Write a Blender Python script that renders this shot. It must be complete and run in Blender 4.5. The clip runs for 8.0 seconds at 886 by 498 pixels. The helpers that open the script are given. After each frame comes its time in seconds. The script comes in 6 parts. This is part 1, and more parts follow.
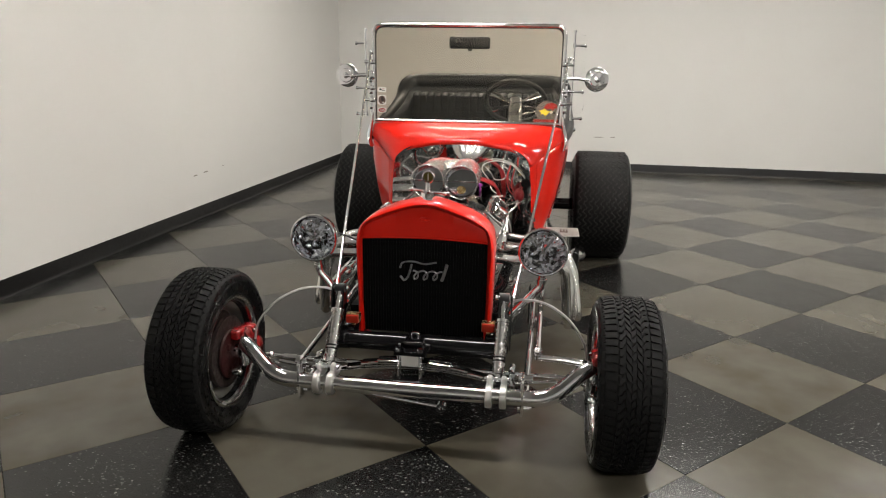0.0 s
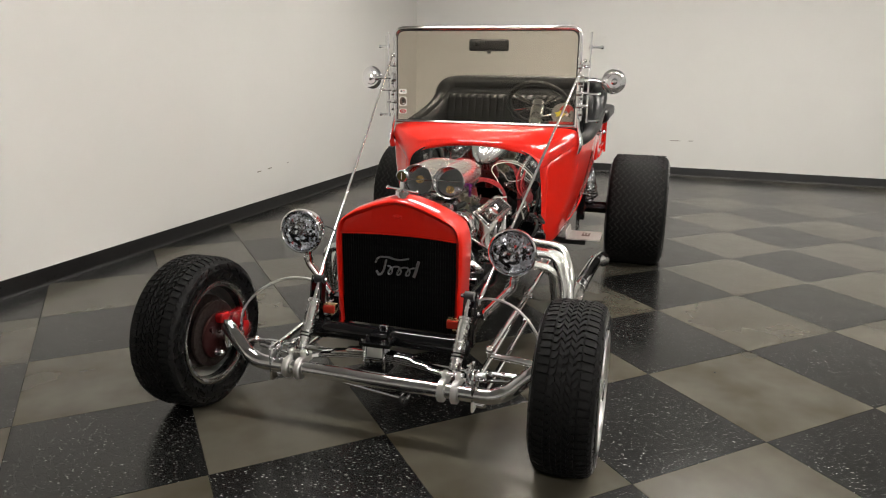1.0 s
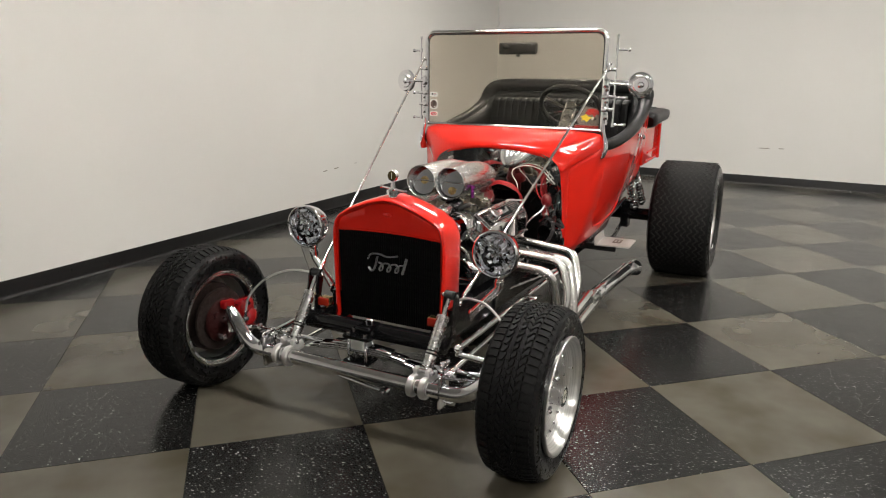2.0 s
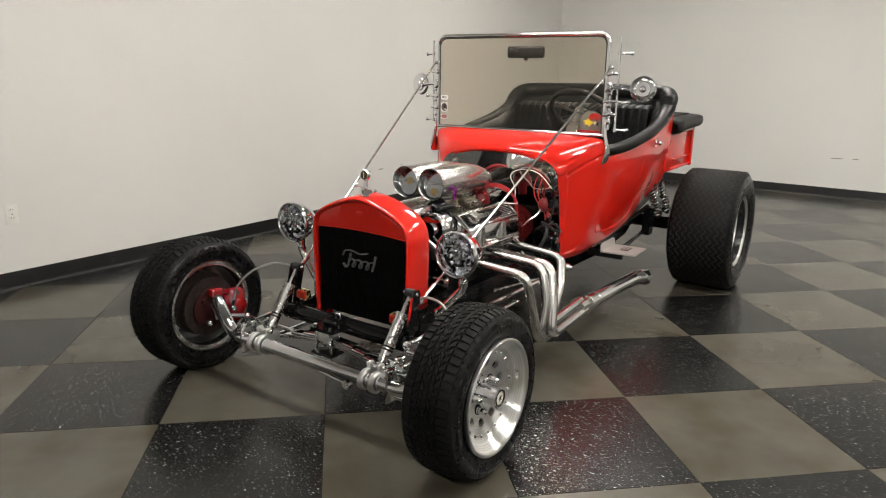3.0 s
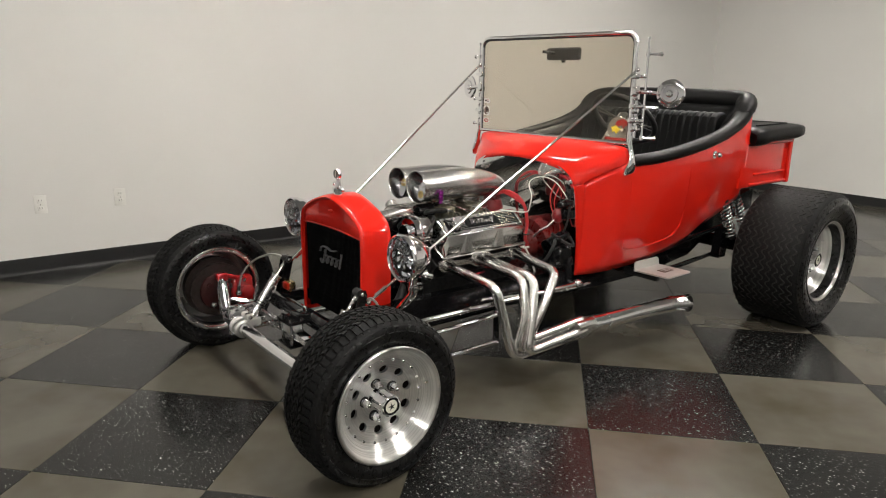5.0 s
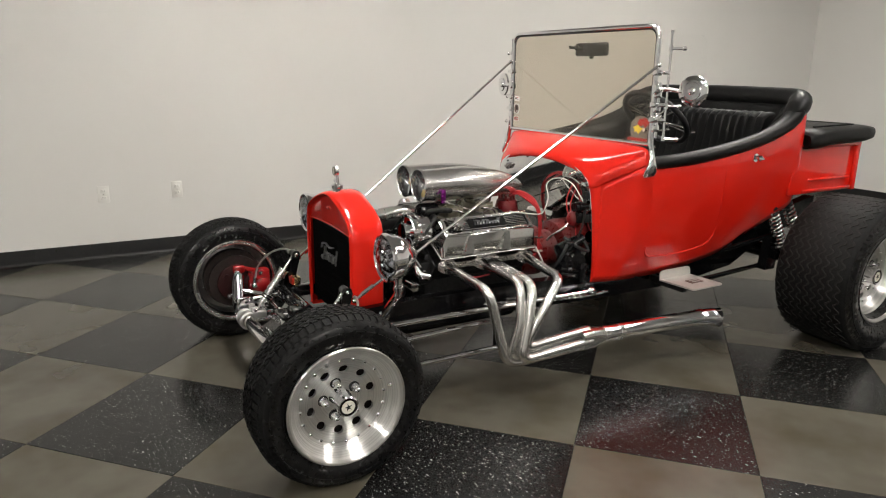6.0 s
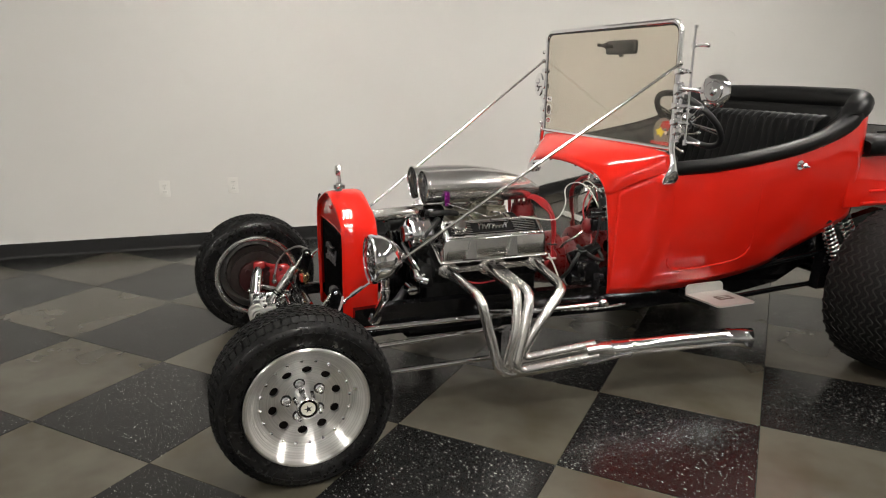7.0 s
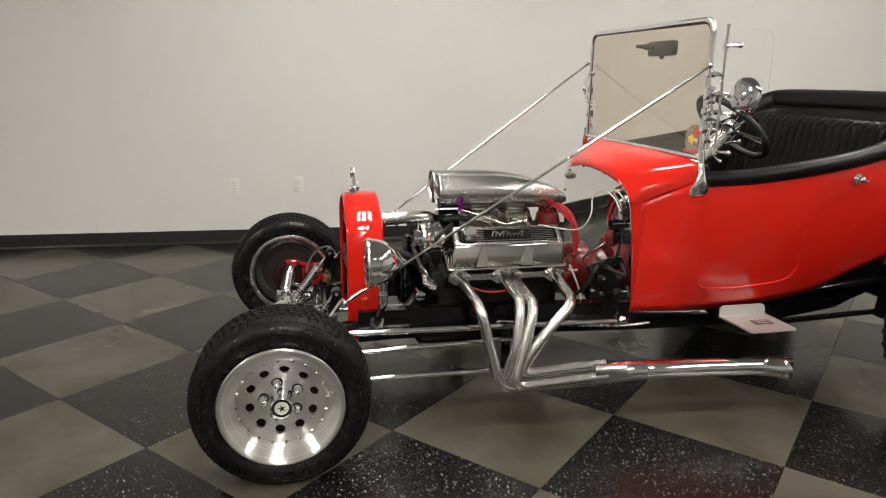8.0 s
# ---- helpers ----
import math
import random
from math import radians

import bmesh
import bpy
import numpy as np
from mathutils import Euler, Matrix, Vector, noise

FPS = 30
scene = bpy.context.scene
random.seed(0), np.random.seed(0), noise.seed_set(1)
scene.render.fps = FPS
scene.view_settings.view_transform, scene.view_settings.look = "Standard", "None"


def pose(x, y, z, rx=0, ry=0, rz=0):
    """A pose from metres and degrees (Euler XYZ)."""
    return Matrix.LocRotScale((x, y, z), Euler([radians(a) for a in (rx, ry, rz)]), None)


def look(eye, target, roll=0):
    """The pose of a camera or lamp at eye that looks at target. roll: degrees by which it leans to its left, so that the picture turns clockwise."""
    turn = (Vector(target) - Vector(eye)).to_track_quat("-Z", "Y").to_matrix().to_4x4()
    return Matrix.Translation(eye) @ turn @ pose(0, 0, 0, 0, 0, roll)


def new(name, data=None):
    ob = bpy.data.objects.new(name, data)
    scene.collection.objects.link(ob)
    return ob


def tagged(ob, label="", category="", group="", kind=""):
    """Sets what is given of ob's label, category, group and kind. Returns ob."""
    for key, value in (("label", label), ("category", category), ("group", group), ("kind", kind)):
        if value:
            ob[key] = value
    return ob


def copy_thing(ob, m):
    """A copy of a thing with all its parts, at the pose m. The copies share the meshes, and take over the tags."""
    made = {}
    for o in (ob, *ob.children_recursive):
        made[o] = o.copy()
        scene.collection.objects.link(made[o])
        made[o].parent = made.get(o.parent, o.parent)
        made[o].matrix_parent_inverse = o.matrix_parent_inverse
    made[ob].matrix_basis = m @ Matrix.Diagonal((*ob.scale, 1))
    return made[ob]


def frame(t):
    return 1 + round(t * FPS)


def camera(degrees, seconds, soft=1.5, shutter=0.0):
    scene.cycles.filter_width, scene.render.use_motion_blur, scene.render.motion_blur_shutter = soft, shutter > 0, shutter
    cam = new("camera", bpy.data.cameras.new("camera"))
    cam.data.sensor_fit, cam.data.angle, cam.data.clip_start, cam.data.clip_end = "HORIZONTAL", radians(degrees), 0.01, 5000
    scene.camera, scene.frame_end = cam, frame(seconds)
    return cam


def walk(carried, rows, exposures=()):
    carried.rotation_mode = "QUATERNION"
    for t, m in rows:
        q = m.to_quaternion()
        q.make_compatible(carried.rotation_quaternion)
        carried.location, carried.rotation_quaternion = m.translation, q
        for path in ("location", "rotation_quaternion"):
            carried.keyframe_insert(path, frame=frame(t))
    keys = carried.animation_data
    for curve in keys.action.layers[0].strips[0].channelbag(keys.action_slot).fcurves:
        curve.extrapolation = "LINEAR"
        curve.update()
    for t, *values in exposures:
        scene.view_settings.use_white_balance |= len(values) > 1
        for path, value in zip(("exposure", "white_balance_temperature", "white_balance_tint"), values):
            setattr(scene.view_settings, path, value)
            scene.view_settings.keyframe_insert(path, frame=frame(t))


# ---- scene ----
cam = camera(66.2, 8.0, soft=1.1)
PATH = [
    (0, (0.42, -2.061, 1.271), (0.078, -0.16, 0.753), 0.9),
    (0.5, (0.663, -2.042, 1.276), (0.183, -0.17, 0.763), 0.9),
    (1, (0.914, -2.003, 1.283), (0.274, -0.18, 0.764), 0.7),
    (1.5, (1.128, -1.941, 1.285), (0.34, -0.175, 0.775), 0.6),
    (2.8, (1.696, -1.7, 1.279), (0.585, -0.117, 0.77), 0.7),
    (3, (1.771, -1.65, 1.283), (0.623, -0.091, 0.781), 0.8),
    (3.5, (1.95, -1.508, 1.282), (0.689, -0.037, 0.786), 0.8),
    (4, (2.111, -1.35, 1.281), (0.76, 0.039, 0.782), 0.8),
    (4.5, (2.261, -1.166, 1.28), (0.803, 0.11, 0.785), 0.9),
    (6, (2.556, -0.578, 1.277), (0.846, 0.33, 0.775), 0.8),
    (6.5, (2.618, -0.381, 1.276), (0.837, 0.378, 0.771), 0.7),
    (7, (2.655, -0.173, 1.274), (0.827, 0.462, 0.772), 0.7),
    (7.5, (2.679, 0.023, 1.274), (0.809, 0.524, 0.772), 0.7),
    (8, (2.694, 0.226, 1.275), (0.784, 0.55, 0.778), 0.8),
]
EXPOSURES = [(0.0, 0.04), (3.0, 0.03), (4.5, 0.0), (6.0, -0.02), (8.0, -0.05)]
walk(cam, [(t, look(eye, target, roll)) for t, eye, target, roll in PATH], EXPOSURES)

# ---- world, light and exposure ----
world = bpy.data.worlds.new("world")
world.use_nodes = True
scene.world = world
world.node_tree.nodes["Background"].inputs[0].default_value = (0.9, 0.92, 1.0, 1)
world.node_tree.nodes["Background"].inputs[1].default_value = 0.02
scene.view_settings.exposure = 0.0
LAMP_POWER = 75.0
LAMPS = ((-0.5, 0.5), (-0.5, 3.9), (1.6, 0.5), (1.6, 3.9), (1.6, -3.5), (3.7, -3.5), (3.7, 0.5), (3.7, 3.9), (5.8, -3.5), (5.8, 0.5))


# ---- materials ----
def material(name):
    m = bpy.data.materials.new(name)
    m.use_nodes = True
    nt = m.node_tree
    return m, nt, nt.nodes["Principled BSDF"]


def node(nt, kind, **values):
    n = nt.nodes.new(kind)
    for key, value in values.items():
        n.inputs[key].default_value = value
    return n


def coords(nt, scale=1.0, stretch=(1, 1, 1)):
    tc = nt.nodes.new("ShaderNodeTexCoord")
    mp = nt.nodes.new("ShaderNodeMapping")
    mp.inputs["Scale"].default_value = [scale * s for s in stretch]
    nt.links.new(tc.outputs["Object"], mp.inputs["Vector"])
    return mp.outputs["Vector"]


def noisy(nt, vec, scale, detail=4.0, rough=0.55):
    n = node(nt, "ShaderNodeTexNoise", Scale=scale, Detail=detail, Roughness=rough)
    nt.links.new(vec, n.inputs["Vector"])
    return n.outputs["Fac"]


def ramp(nt, fac, stops):
    r = nt.nodes.new("ShaderNodeValToRGB")
    els = r.color_ramp.elements
    while len(els) < len(stops):
        els.new(0.5)
    for e, (p, c) in zip(els, stops):
        e.position = p
        e.color = (c, c, c, 1) if isinstance(c, (int, float)) else (*c, 1)
    nt.links.new(fac, r.inputs["Fac"])
    return r.outputs["Color"]


def blend(nt, fac, a, b, mode="MIX"):
    n = nt.nodes.new("ShaderNodeMix")
    n.data_type, n.blend_type = "RGBA", mode
    for sock, v in ((n.inputs[0], fac), (n.inputs[6], a), (n.inputs[7], b)):
        if isinstance(v, bpy.types.NodeSocket):
            nt.links.new(v, sock)
        else:
            sock.default_value = v if isinstance(v, (int, float)) else (*v, 1)
    return n.outputs[2]


def bump(nt, bsdf, height, strength, distance):
    b = node(nt, "ShaderNodeBump", Strength=strength, Distance=distance)
    nt.links.new(height, b.inputs["Height"])
    nt.links.new(b.outputs["Normal"], bsdf.inputs["Normal"])


def simple(name, colour, rough, metal=0.0, coat=0.0, grain=0.0, grain_scale=60.0, smudge=0.15, stretch=(1, 1, 1), spec=0.5):
    """A surface with smudges in its gloss, a slight drift of its colour, and a fine relief."""
    m, nt, b = material(name)
    vec = coords(nt, 1.0, stretch)
    wide, fine = noisy(nt, vec, 9.0), noisy(nt, vec, grain_scale, 3.0)
    dark = tuple(c * (1 - smudge) for c in colour)
    nt.links.new(blend(nt, wide, dark, colour), b.inputs["Base Color"])
    nt.links.new(ramp(nt, fine, [(0.25, max(rough * (1 - smudge), 0.02)), (0.75, min(rough * (1 + 2 * smudge), 1.0))]), b.inputs["Roughness"])
    b.inputs["Metallic"].default_value = metal
    b.inputs["Coat Weight"].default_value = coat
    b.inputs["Coat Roughness"].default_value = 0.03
    b.inputs["Specular IOR Level"].default_value = spec
    if grain:
        bump(nt, b, fine, grain, 0.001)
    return m


def paint(name, colour):
    """Clear-coated car paint with a faint waviness in the coat."""
    m, nt, b = material(name)
    wide = noisy(nt, coords(nt), 3.0)
    nt.links.new(blend(nt, wide, tuple(c * 0.93 for c in colour), colour), b.inputs["Base Color"])
    b.inputs["Roughness"].default_value = 0.4
    b.inputs["Specular IOR Level"].default_value = 0.05
    b.inputs["Coat Weight"].default_value = 1.0
    b.inputs["Coat Roughness"].default_value = 0.035
    return m


RED = paint("red_paint", (0.62, 0.013, 0.006))
RED_PLAIN = simple("red_enamel", (0.42, 0.012, 0.012), 0.3, coat=0.6, smudge=0.2)
CALIPER = simple("gloss_red_caliper", (0.26, 0.005, 0.006), 0.15, coat=0.8, smudge=0.2)
CHROME = simple("chrome", (0.90, 0.90, 0.92), 0.05, 1.0, smudge=0.10)
AXLE_CHROME = simple("handled_chrome", (0.82, 0.82, 0.83), 0.065, 1.0, smudge=0.25)
CAST = simple("cast_aluminium", (0.74, 0.73, 0.71), 0.34, 0.95, grain=0.15, grain_scale=180, smudge=0.2)
HEADER = simple("coated_header_steel", (0.68, 0.67, 0.65), 0.22, 1.0, smudge=0.05)
DULL_CHROME = simple("satin_steel", (0.62, 0.61, 0.60), 0.22, 1.0, smudge=0.25)
ALUMINIUM = simple("polished_aluminium", (0.64, 0.63, 0.615), 0.2, 1.0, grain=0.15, grain_scale=140, smudge=0.2)
BLACK = simple("gloss_black_paint", (0.004, 0.004, 0.0045), 0.1, coat=0.25, smudge=0.2, spec=0.2)
GREASY = simple("satin_black", (0.006, 0.006, 0.006), 0.45, grain=0.3, smudge=0.4, spec=0.4)
PLASTIC = simple("black_plastic", (0.014, 0.014, 0.015), 0.4, smudge=0.2)
RUBBER = simple("tyre_rubber", (0.0045, 0.0045, 0.0046), 0.6, grain=0.12, grain_scale=220, smudge=0.3, spec=0.2)
SIDEWALL = simple("dressed_sidewall", (0.003, 0.003, 0.0032), 0.27, smudge=0.15, spec=0.42)
VINYL = simple("black_vinyl", (0.003, 0.003, 0.0032), 0.36, grain=0.2, grain_scale=420, smudge=0.2, spec=0.22)
PLEAT = simple("black_pleated_vinyl", (0.0025, 0.0025, 0.0026), 0.36, grain=0.15, grain_scale=420, smudge=0.2, spec=0.13)
DARK = simple("matt_black", (0.0025, 0.0025, 0.0027), 0.8, smudge=0.3, spec=0.12)
AMBER = simple("amber_lens", (0.30, 0.016, 0.005), 0.3, coat=0.3, smudge=0.1, spec=0.2)
WIRE_RED = simple("red_wire", (0.36, 0.012, 0.016), 0.35, smudge=0.1)
WIRE_WHITE = simple("white_wire", (0.55, 0.53, 0.49), 0.45, smudge=0.1)
BRAID = simple("braided_hose", (0.45, 0.44, 0.42), 0.35, 0.8, grain=0.6, grain_scale=600, smudge=0.3)
RUST = simple("cast_brown_drum", (0.022, 0.013, 0.011), 0.5, 0.3, smudge=0.4)
BRASS = simple("gauge_brass", (0.62, 0.47, 0.22), 0.25, 1.0, smudge=0.15)
PURPLE = simple("purple_anodised", (0.22, 0.02, 0.22), 0.25, 0.7, smudge=0.1)
CREAM = simple("cream_gauge_face", (0.75, 0.72, 0.62), 0.5, smudge=0.1)
# a deeper, uneven red than the caliper's
BELL = simple("dusty_red_housing", (0.15, 0.005, 0.005), 0.28, coat=0.3, smudge=0.5)
GAUGE_FACE = simple("amber_gauge_face", (0.10, 0.075, 0.018), 0.15, coat=0.8, smudge=0.5)
YELLOW = simple("yellow_print", (0.75, 0.62, 0.03), 0.5, smudge=0.1)
GREY_BADGE = simple("worn_pewter", (0.34, 0.34, 0.35), 0.30, 0.8, smudge=0.3)
ROD = simple("plain_bright_rod", (0.80, 0.80, 0.79), 0.15, 1.0, smudge=0.04)
GREY_PLATE = simple("grey_plate", (0.17, 0.17, 0.17), 0.45, smudge=0.1)
STEP = simple("step_aluminium", (0.54, 0.52, 0.49), 0.40, 0.5, grain=0.1, smudge=0.15)
BROWN = simple("brown_plate", (0.16, 0.11, 0.09), 0.4, 0.4, smudge=0.2)
PLATE_WHITE = simple("outlet_plastic", (0.75, 0.74, 0.70), 0.35, smudge=0.06)
BASE_BLACK = simple("black_vinyl_base", (0.006, 0.006, 0.006), 0.35, smudge=0.3, spec=0.35)
SCUFF = simple("scuff_mark", (0.33, 0.31, 0.27), 0.7, smudge=0.4)
# greys of two unseen walls, set by how bright the chrome reflects them
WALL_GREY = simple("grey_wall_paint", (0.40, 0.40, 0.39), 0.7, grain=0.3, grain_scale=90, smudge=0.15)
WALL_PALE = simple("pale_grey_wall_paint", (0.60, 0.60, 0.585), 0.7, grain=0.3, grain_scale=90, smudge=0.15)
CEILING = simple("ceiling_paint", (0.55, 0.55, 0.54), 0.9, grain=0.6, grain_scale=90, smudge=0.1)


def brushed(name, colour, rough):
    """Metal turned on a lathe: fine rings round the local x axis."""
    m, nt, b = material(name)
    tc = nt.nodes.new("ShaderNodeTexCoord")
    sep = nt.nodes.new("ShaderNodeSeparateXYZ")
    nt.links.new(tc.outputs["Object"], sep.inputs[0])
    comb = nt.nodes.new("ShaderNodeCombineXYZ")
    nt.links.new(sep.outputs["Y"], comb.inputs["X"])
    nt.links.new(sep.outputs["Z"], comb.inputs["Y"])
    ln = nt.nodes.new("ShaderNodeVectorMath")
    ln.operation = "LENGTH"
    nt.links.new(comb.outputs[0], ln.inputs[0])
    n = node(nt, "ShaderNodeTexNoise", Scale=900.0, Detail=2.0)
    n.noise_dimensions = "1D"
    nt.links.new(ln.outputs["Value"], n.inputs["W"])
    wide = noisy(nt, coords(nt), 12.0)
    rings = node(nt, "ShaderNodeTexNoise", Scale=240.0, Detail=3.0)
    rings.noise_dimensions = "1D"
    nt.links.new(ln.outputs["Value"], rings.inputs["W"])
    tone = ramp(nt, rings.outputs["Fac"], [(0.35, 0.76), (0.60, 1.0)])
    nt.links.new(blend(nt, 1.0, blend(nt, wide, tuple(c * 0.86 for c in colour), colour), tone, "MULTIPLY"), b.inputs["Base Color"])
    b.inputs["Metallic"].default_value = 1.0
    b.inputs["Roughness"].default_value = rough
    b.inputs["Anisotropic"].default_value = 1.0
    b.inputs["Anisotropic Rotation"].default_value = 0.25
    tan = nt.nodes.new("ShaderNodeTangent")
    tan.direction_type, tan.axis = "RADIAL", "X"
    nt.links.new(tan.outputs[0], b.inputs["Tangent"])
    n2 = node(nt, "ShaderNodeTexNoise", Scale=170.0, Detail=2.0)
    n2.noise_dimensions = "1D"
    nt.links.new(ln.outputs["Value"], n2.inputs["W"])
    bump(nt, b, blend(nt, 0.5, n.outputs["Fac"], n2.outputs["Fac"]), 0.45, 0.0006)
    # the polish between the rings
    soft = nt.nodes.new("ShaderNodeBsdfPrincipled")
    soft.inputs["Base Color"].default_value = (*(c * 0.75 for c in colour), 1)
    soft.inputs["Metallic"].default_value = 1.0
    soft.inputs["Roughness"].default_value = 0.42
    both = nt.nodes.new("ShaderNodeMixShader")
    both.inputs["Fac"].default_value = 0.25
    nt.links.new(b.outputs[0], both.inputs[1])
    nt.links.new(soft.outputs[0], both.inputs[2])
    nt.links.new(both.outputs[0], nt.nodes["Material Output"].inputs["Surface"])
    return m


TURNED = brushed("turned_aluminium", (0.92, 0.91, 0.885), 0.275)
SCOOP = simple("brushed_scoop_aluminium", (0.66, 0.65, 0.64), 0.24, 1.0, smudge=0.03)
FLAP = simple("grey_flap_metal", (0.55, 0.57, 0.60), 0.09, 1.0, smudge=0.15)
RIM_EDGE = simple("polished_rim_edge", (0.88, 0.87, 0.85), 0.2, 1.0, smudge=0.05)
CARB = simple("dichromate_casting", (0.34, 0.32, 0.25), 0.32, 0.9, grain=0.3, grain_scale=160, smudge=0.3)
LID_RED = simple("dark_red_plastic", (0.16, 0.006, 0.008), 0.3, smudge=0.3)
VALVE = simple("brushed_cover_aluminium", (0.60, 0.595, 0.575), 0.13, 1.0, smudge=0.08)
# red enamel with the shade inside the wheel put into its colour
SHADED_RED = simple("shadowed_red_enamel", (0.025, 0.002, 0.002), 0.4, smudge=0.4, spec=0.3)
GROOVE = simple("dusty_groove_rubber", (0.020, 0.0195, 0.018), 0.8, smudge=0.4, spec=0.2)


def wavy_mirror():
    """Polished sheet metal, not quite flat."""
    m, nt, b = material("polished_sheet")
    vec = coords(nt)
    b.inputs["Base Color"].default_value = (0.84, 0.84, 0.83, 1)
    b.inputs["Metallic"].default_value = 1.0
    nt.links.new(ramp(nt, noisy(nt, vec, 30.0), [(0.3, 0.02), (0.8, 0.07)]), b.inputs["Roughness"])
    bump(nt, b, noisy(nt, vec, 4.0, 1.0), 0.05, 0.010)
    return m


MIRROR = wavy_mirror()
REFLECTOR = simple("lamp_reflector", (0.92, 0.93, 0.99), 0.07, 1.0, smudge=0.05)


def wall_paint():
    m, nt, b = material("white_wall_paint")
    vec = coords(nt)
    wide, mid, fine = noisy(nt, vec, 0.7), noisy(nt, vec, 4.0), noisy(nt, vec, 160.0, 2.0)
    base = blend(nt, ramp(nt, wide, [(0.3, 0.0), (0.7, 1.0)]), (0.665, 0.652, 0.624), (0.70, 0.69, 0.662))
    nt.links.new(blend(nt, ramp(nt, mid, [(0.62, 0.0), (0.8, 0.35)]), base, (0.66, 0.64, 0.60)), b.inputs["Base Color"])
    b.inputs["Roughness"].default_value = 0.55
    bump(nt, b, fine, 0.15, 0.0015)
    return m


WALL = wall_paint()


def tile_material(name, dark):
    """Waxed vinyl tile: mottled, scuffed, the dark ones with pale chips strewn in them."""
    m, nt, b = material(name)
    tc = nt.nodes.new("ShaderNodeTexCoord")
    info = nt.nodes.new("ShaderNodeObjectInfo")
    off = nt.nodes.new("ShaderNodeVectorMath")
    off.operation = "MULTIPLY_ADD"
    comb = nt.nodes.new("ShaderNodeCombineXYZ")
    for k in ("X", "Y"):
        nt.links.new(info.outputs["Random"], comb.inputs[k])
    nt.links.new(comb.outputs[0], off.inputs[0])
    off.inputs[1].default_value = (37.0, 53.0, 0.0)
    nt.links.new(tc.outputs["Object"], off.inputs[2])
    vec = off.outputs[0]
    wide, mid, fine = noisy(nt, vec, 2.2), noisy(nt, vec, 11.0, 6.0), noisy(nt, vec, 130.0, 3.0)
    if dark:
        base = blend(nt, mid, (0.0055, 0.0055, 0.0056), (0.0105, 0.0103, 0.0100))
        warp = nt.nodes.new("ShaderNodeMapping")
        warp.inputs["Rotation"].default_value = (0, 0, 0.6)
        nt.links.new(vec, warp.inputs["Vector"])
        chips = None
        for scale, size, seed in ((15.0, 0.080, 0.0), (27.0, 0.105, 3.1), (46.0, 0.13, 7.7)):
            mv = nt.nodes.new("ShaderNodeVectorMath")
            mv.inputs[1].default_value = (seed, seed * 0.7, 0)
            nt.links.new(warp.outputs[0], mv.inputs[0])
            turn = nt.nodes.new("ShaderNodeMapping")
            turn.inputs["Rotation"].default_value = (0, 0, seed * 1.3)
            turn.inputs["Scale"].default_value = (1.0, 2.6, 1.0)
            nt.links.new(mv.outputs[0], turn.inputs["Vector"])
            v = node(nt, "ShaderNodeTexVoronoi", Scale=scale)
            v.voronoi_dimensions = "2D"
            nt.links.new(turn.outputs[0], v.inputs["Vector"])
            jag = nt.nodes.new("ShaderNodeMath")
            jag.operation = "MULTIPLY_ADD"
            nt.links.new(fine, jag.inputs[0])
            jag.inputs[1].default_value = size * 3.0
            nt.links.new(v.outputs["Distance"], jag.inputs[2])
            near = ramp(nt, jag.outputs[0], [(size * 2.10, 1.0), (size * 2.45, 0.0)])
            sep = nt.nodes.new("ShaderNodeSeparateColor")
            nt.links.new(v.outputs["Color"], sep.inputs[0])
            some = ramp(nt, sep.outputs[0], [(0.68, 0.0), (0.70, 0.30), (0.88, 0.65), (1.0, 1.0)])
            one = blend(nt, 1.0, near, some, "MULTIPLY")
            chips = one if chips is None else blend(nt, 1.0, chips, one, "LIGHTEN")
        patch = ramp(nt, wide, [(0.35, 0.5), (0.65, 1.0)])
        chips = blend(nt, 1.0, chips, patch, "MULTIPLY")
        colour = blend(nt, chips, base, (0.58, 0.58, 0.55))
        tint = (0.010, 0.0095, 0.009)
    else:
        base = blend(nt, noisy(nt, vec, 9.0, 2.0), (0.072, 0.066, 0.051), (0.094, 0.087, 0.068))
        colour = blend(nt, ramp(nt, wide, [(0.35, 0.0), (0.65, 1.0)]), base, (0.082, 0.076, 0.061))
        tint = (0.042, 0.034, 0.021)
    # soft traffic stains
    stain = ramp(nt, noisy(nt, vec, 3.0, 3.0, 0.5), [(0.40, 0.0), (0.74, 0.85)])
    shade = ramp(nt, info.outputs["Random"], [(0.0, 0.86), (1.0, 1.0)])
    nt.links.new(blend(nt, 1.0, blend(nt, stain, colour, tint), shade, "MULTIPLY"), b.inputs["Base Color"])
    nt.links.new(ramp(nt, noisy(nt, vec, 7.0, 1.0), [(0.2, 0.20), (0.8, 0.262)]), b.inputs["Roughness"])
    b.inputs["Specular IOR Level"].default_value = 0.32
    return m


TILE_DARK = tile_material("black_chip_tile", True)
TILE_LIGHT = tile_material("grey_tile", False)


def glass(name, tint, rough=0.0, ior=1.45):
    m, nt, b = material(name)
    b.inputs["Base Color"].default_value = (*tint, 1)
    b.inputs["Transmission Weight"].default_value = 1.0
    b.inputs["IOR"].default_value = ior
    smear = noisy(nt, coords(nt), 6.0)
    nt.links.new(ramp(nt, smear, [(0.4, rough), (0.8, rough + 0.012)]), b.inputs["Roughness"])
    return m


GLASS_TINT = glass("bronze_tinted_glass", (0.78, 0.72, 0.615))
GLASS_CLEAR = glass("clear_glass", (0.97, 0.98, 0.97))
ACRYLIC = glass("thin_clear_acrylic", (0.99, 0.992, 0.99), ior=1.03)


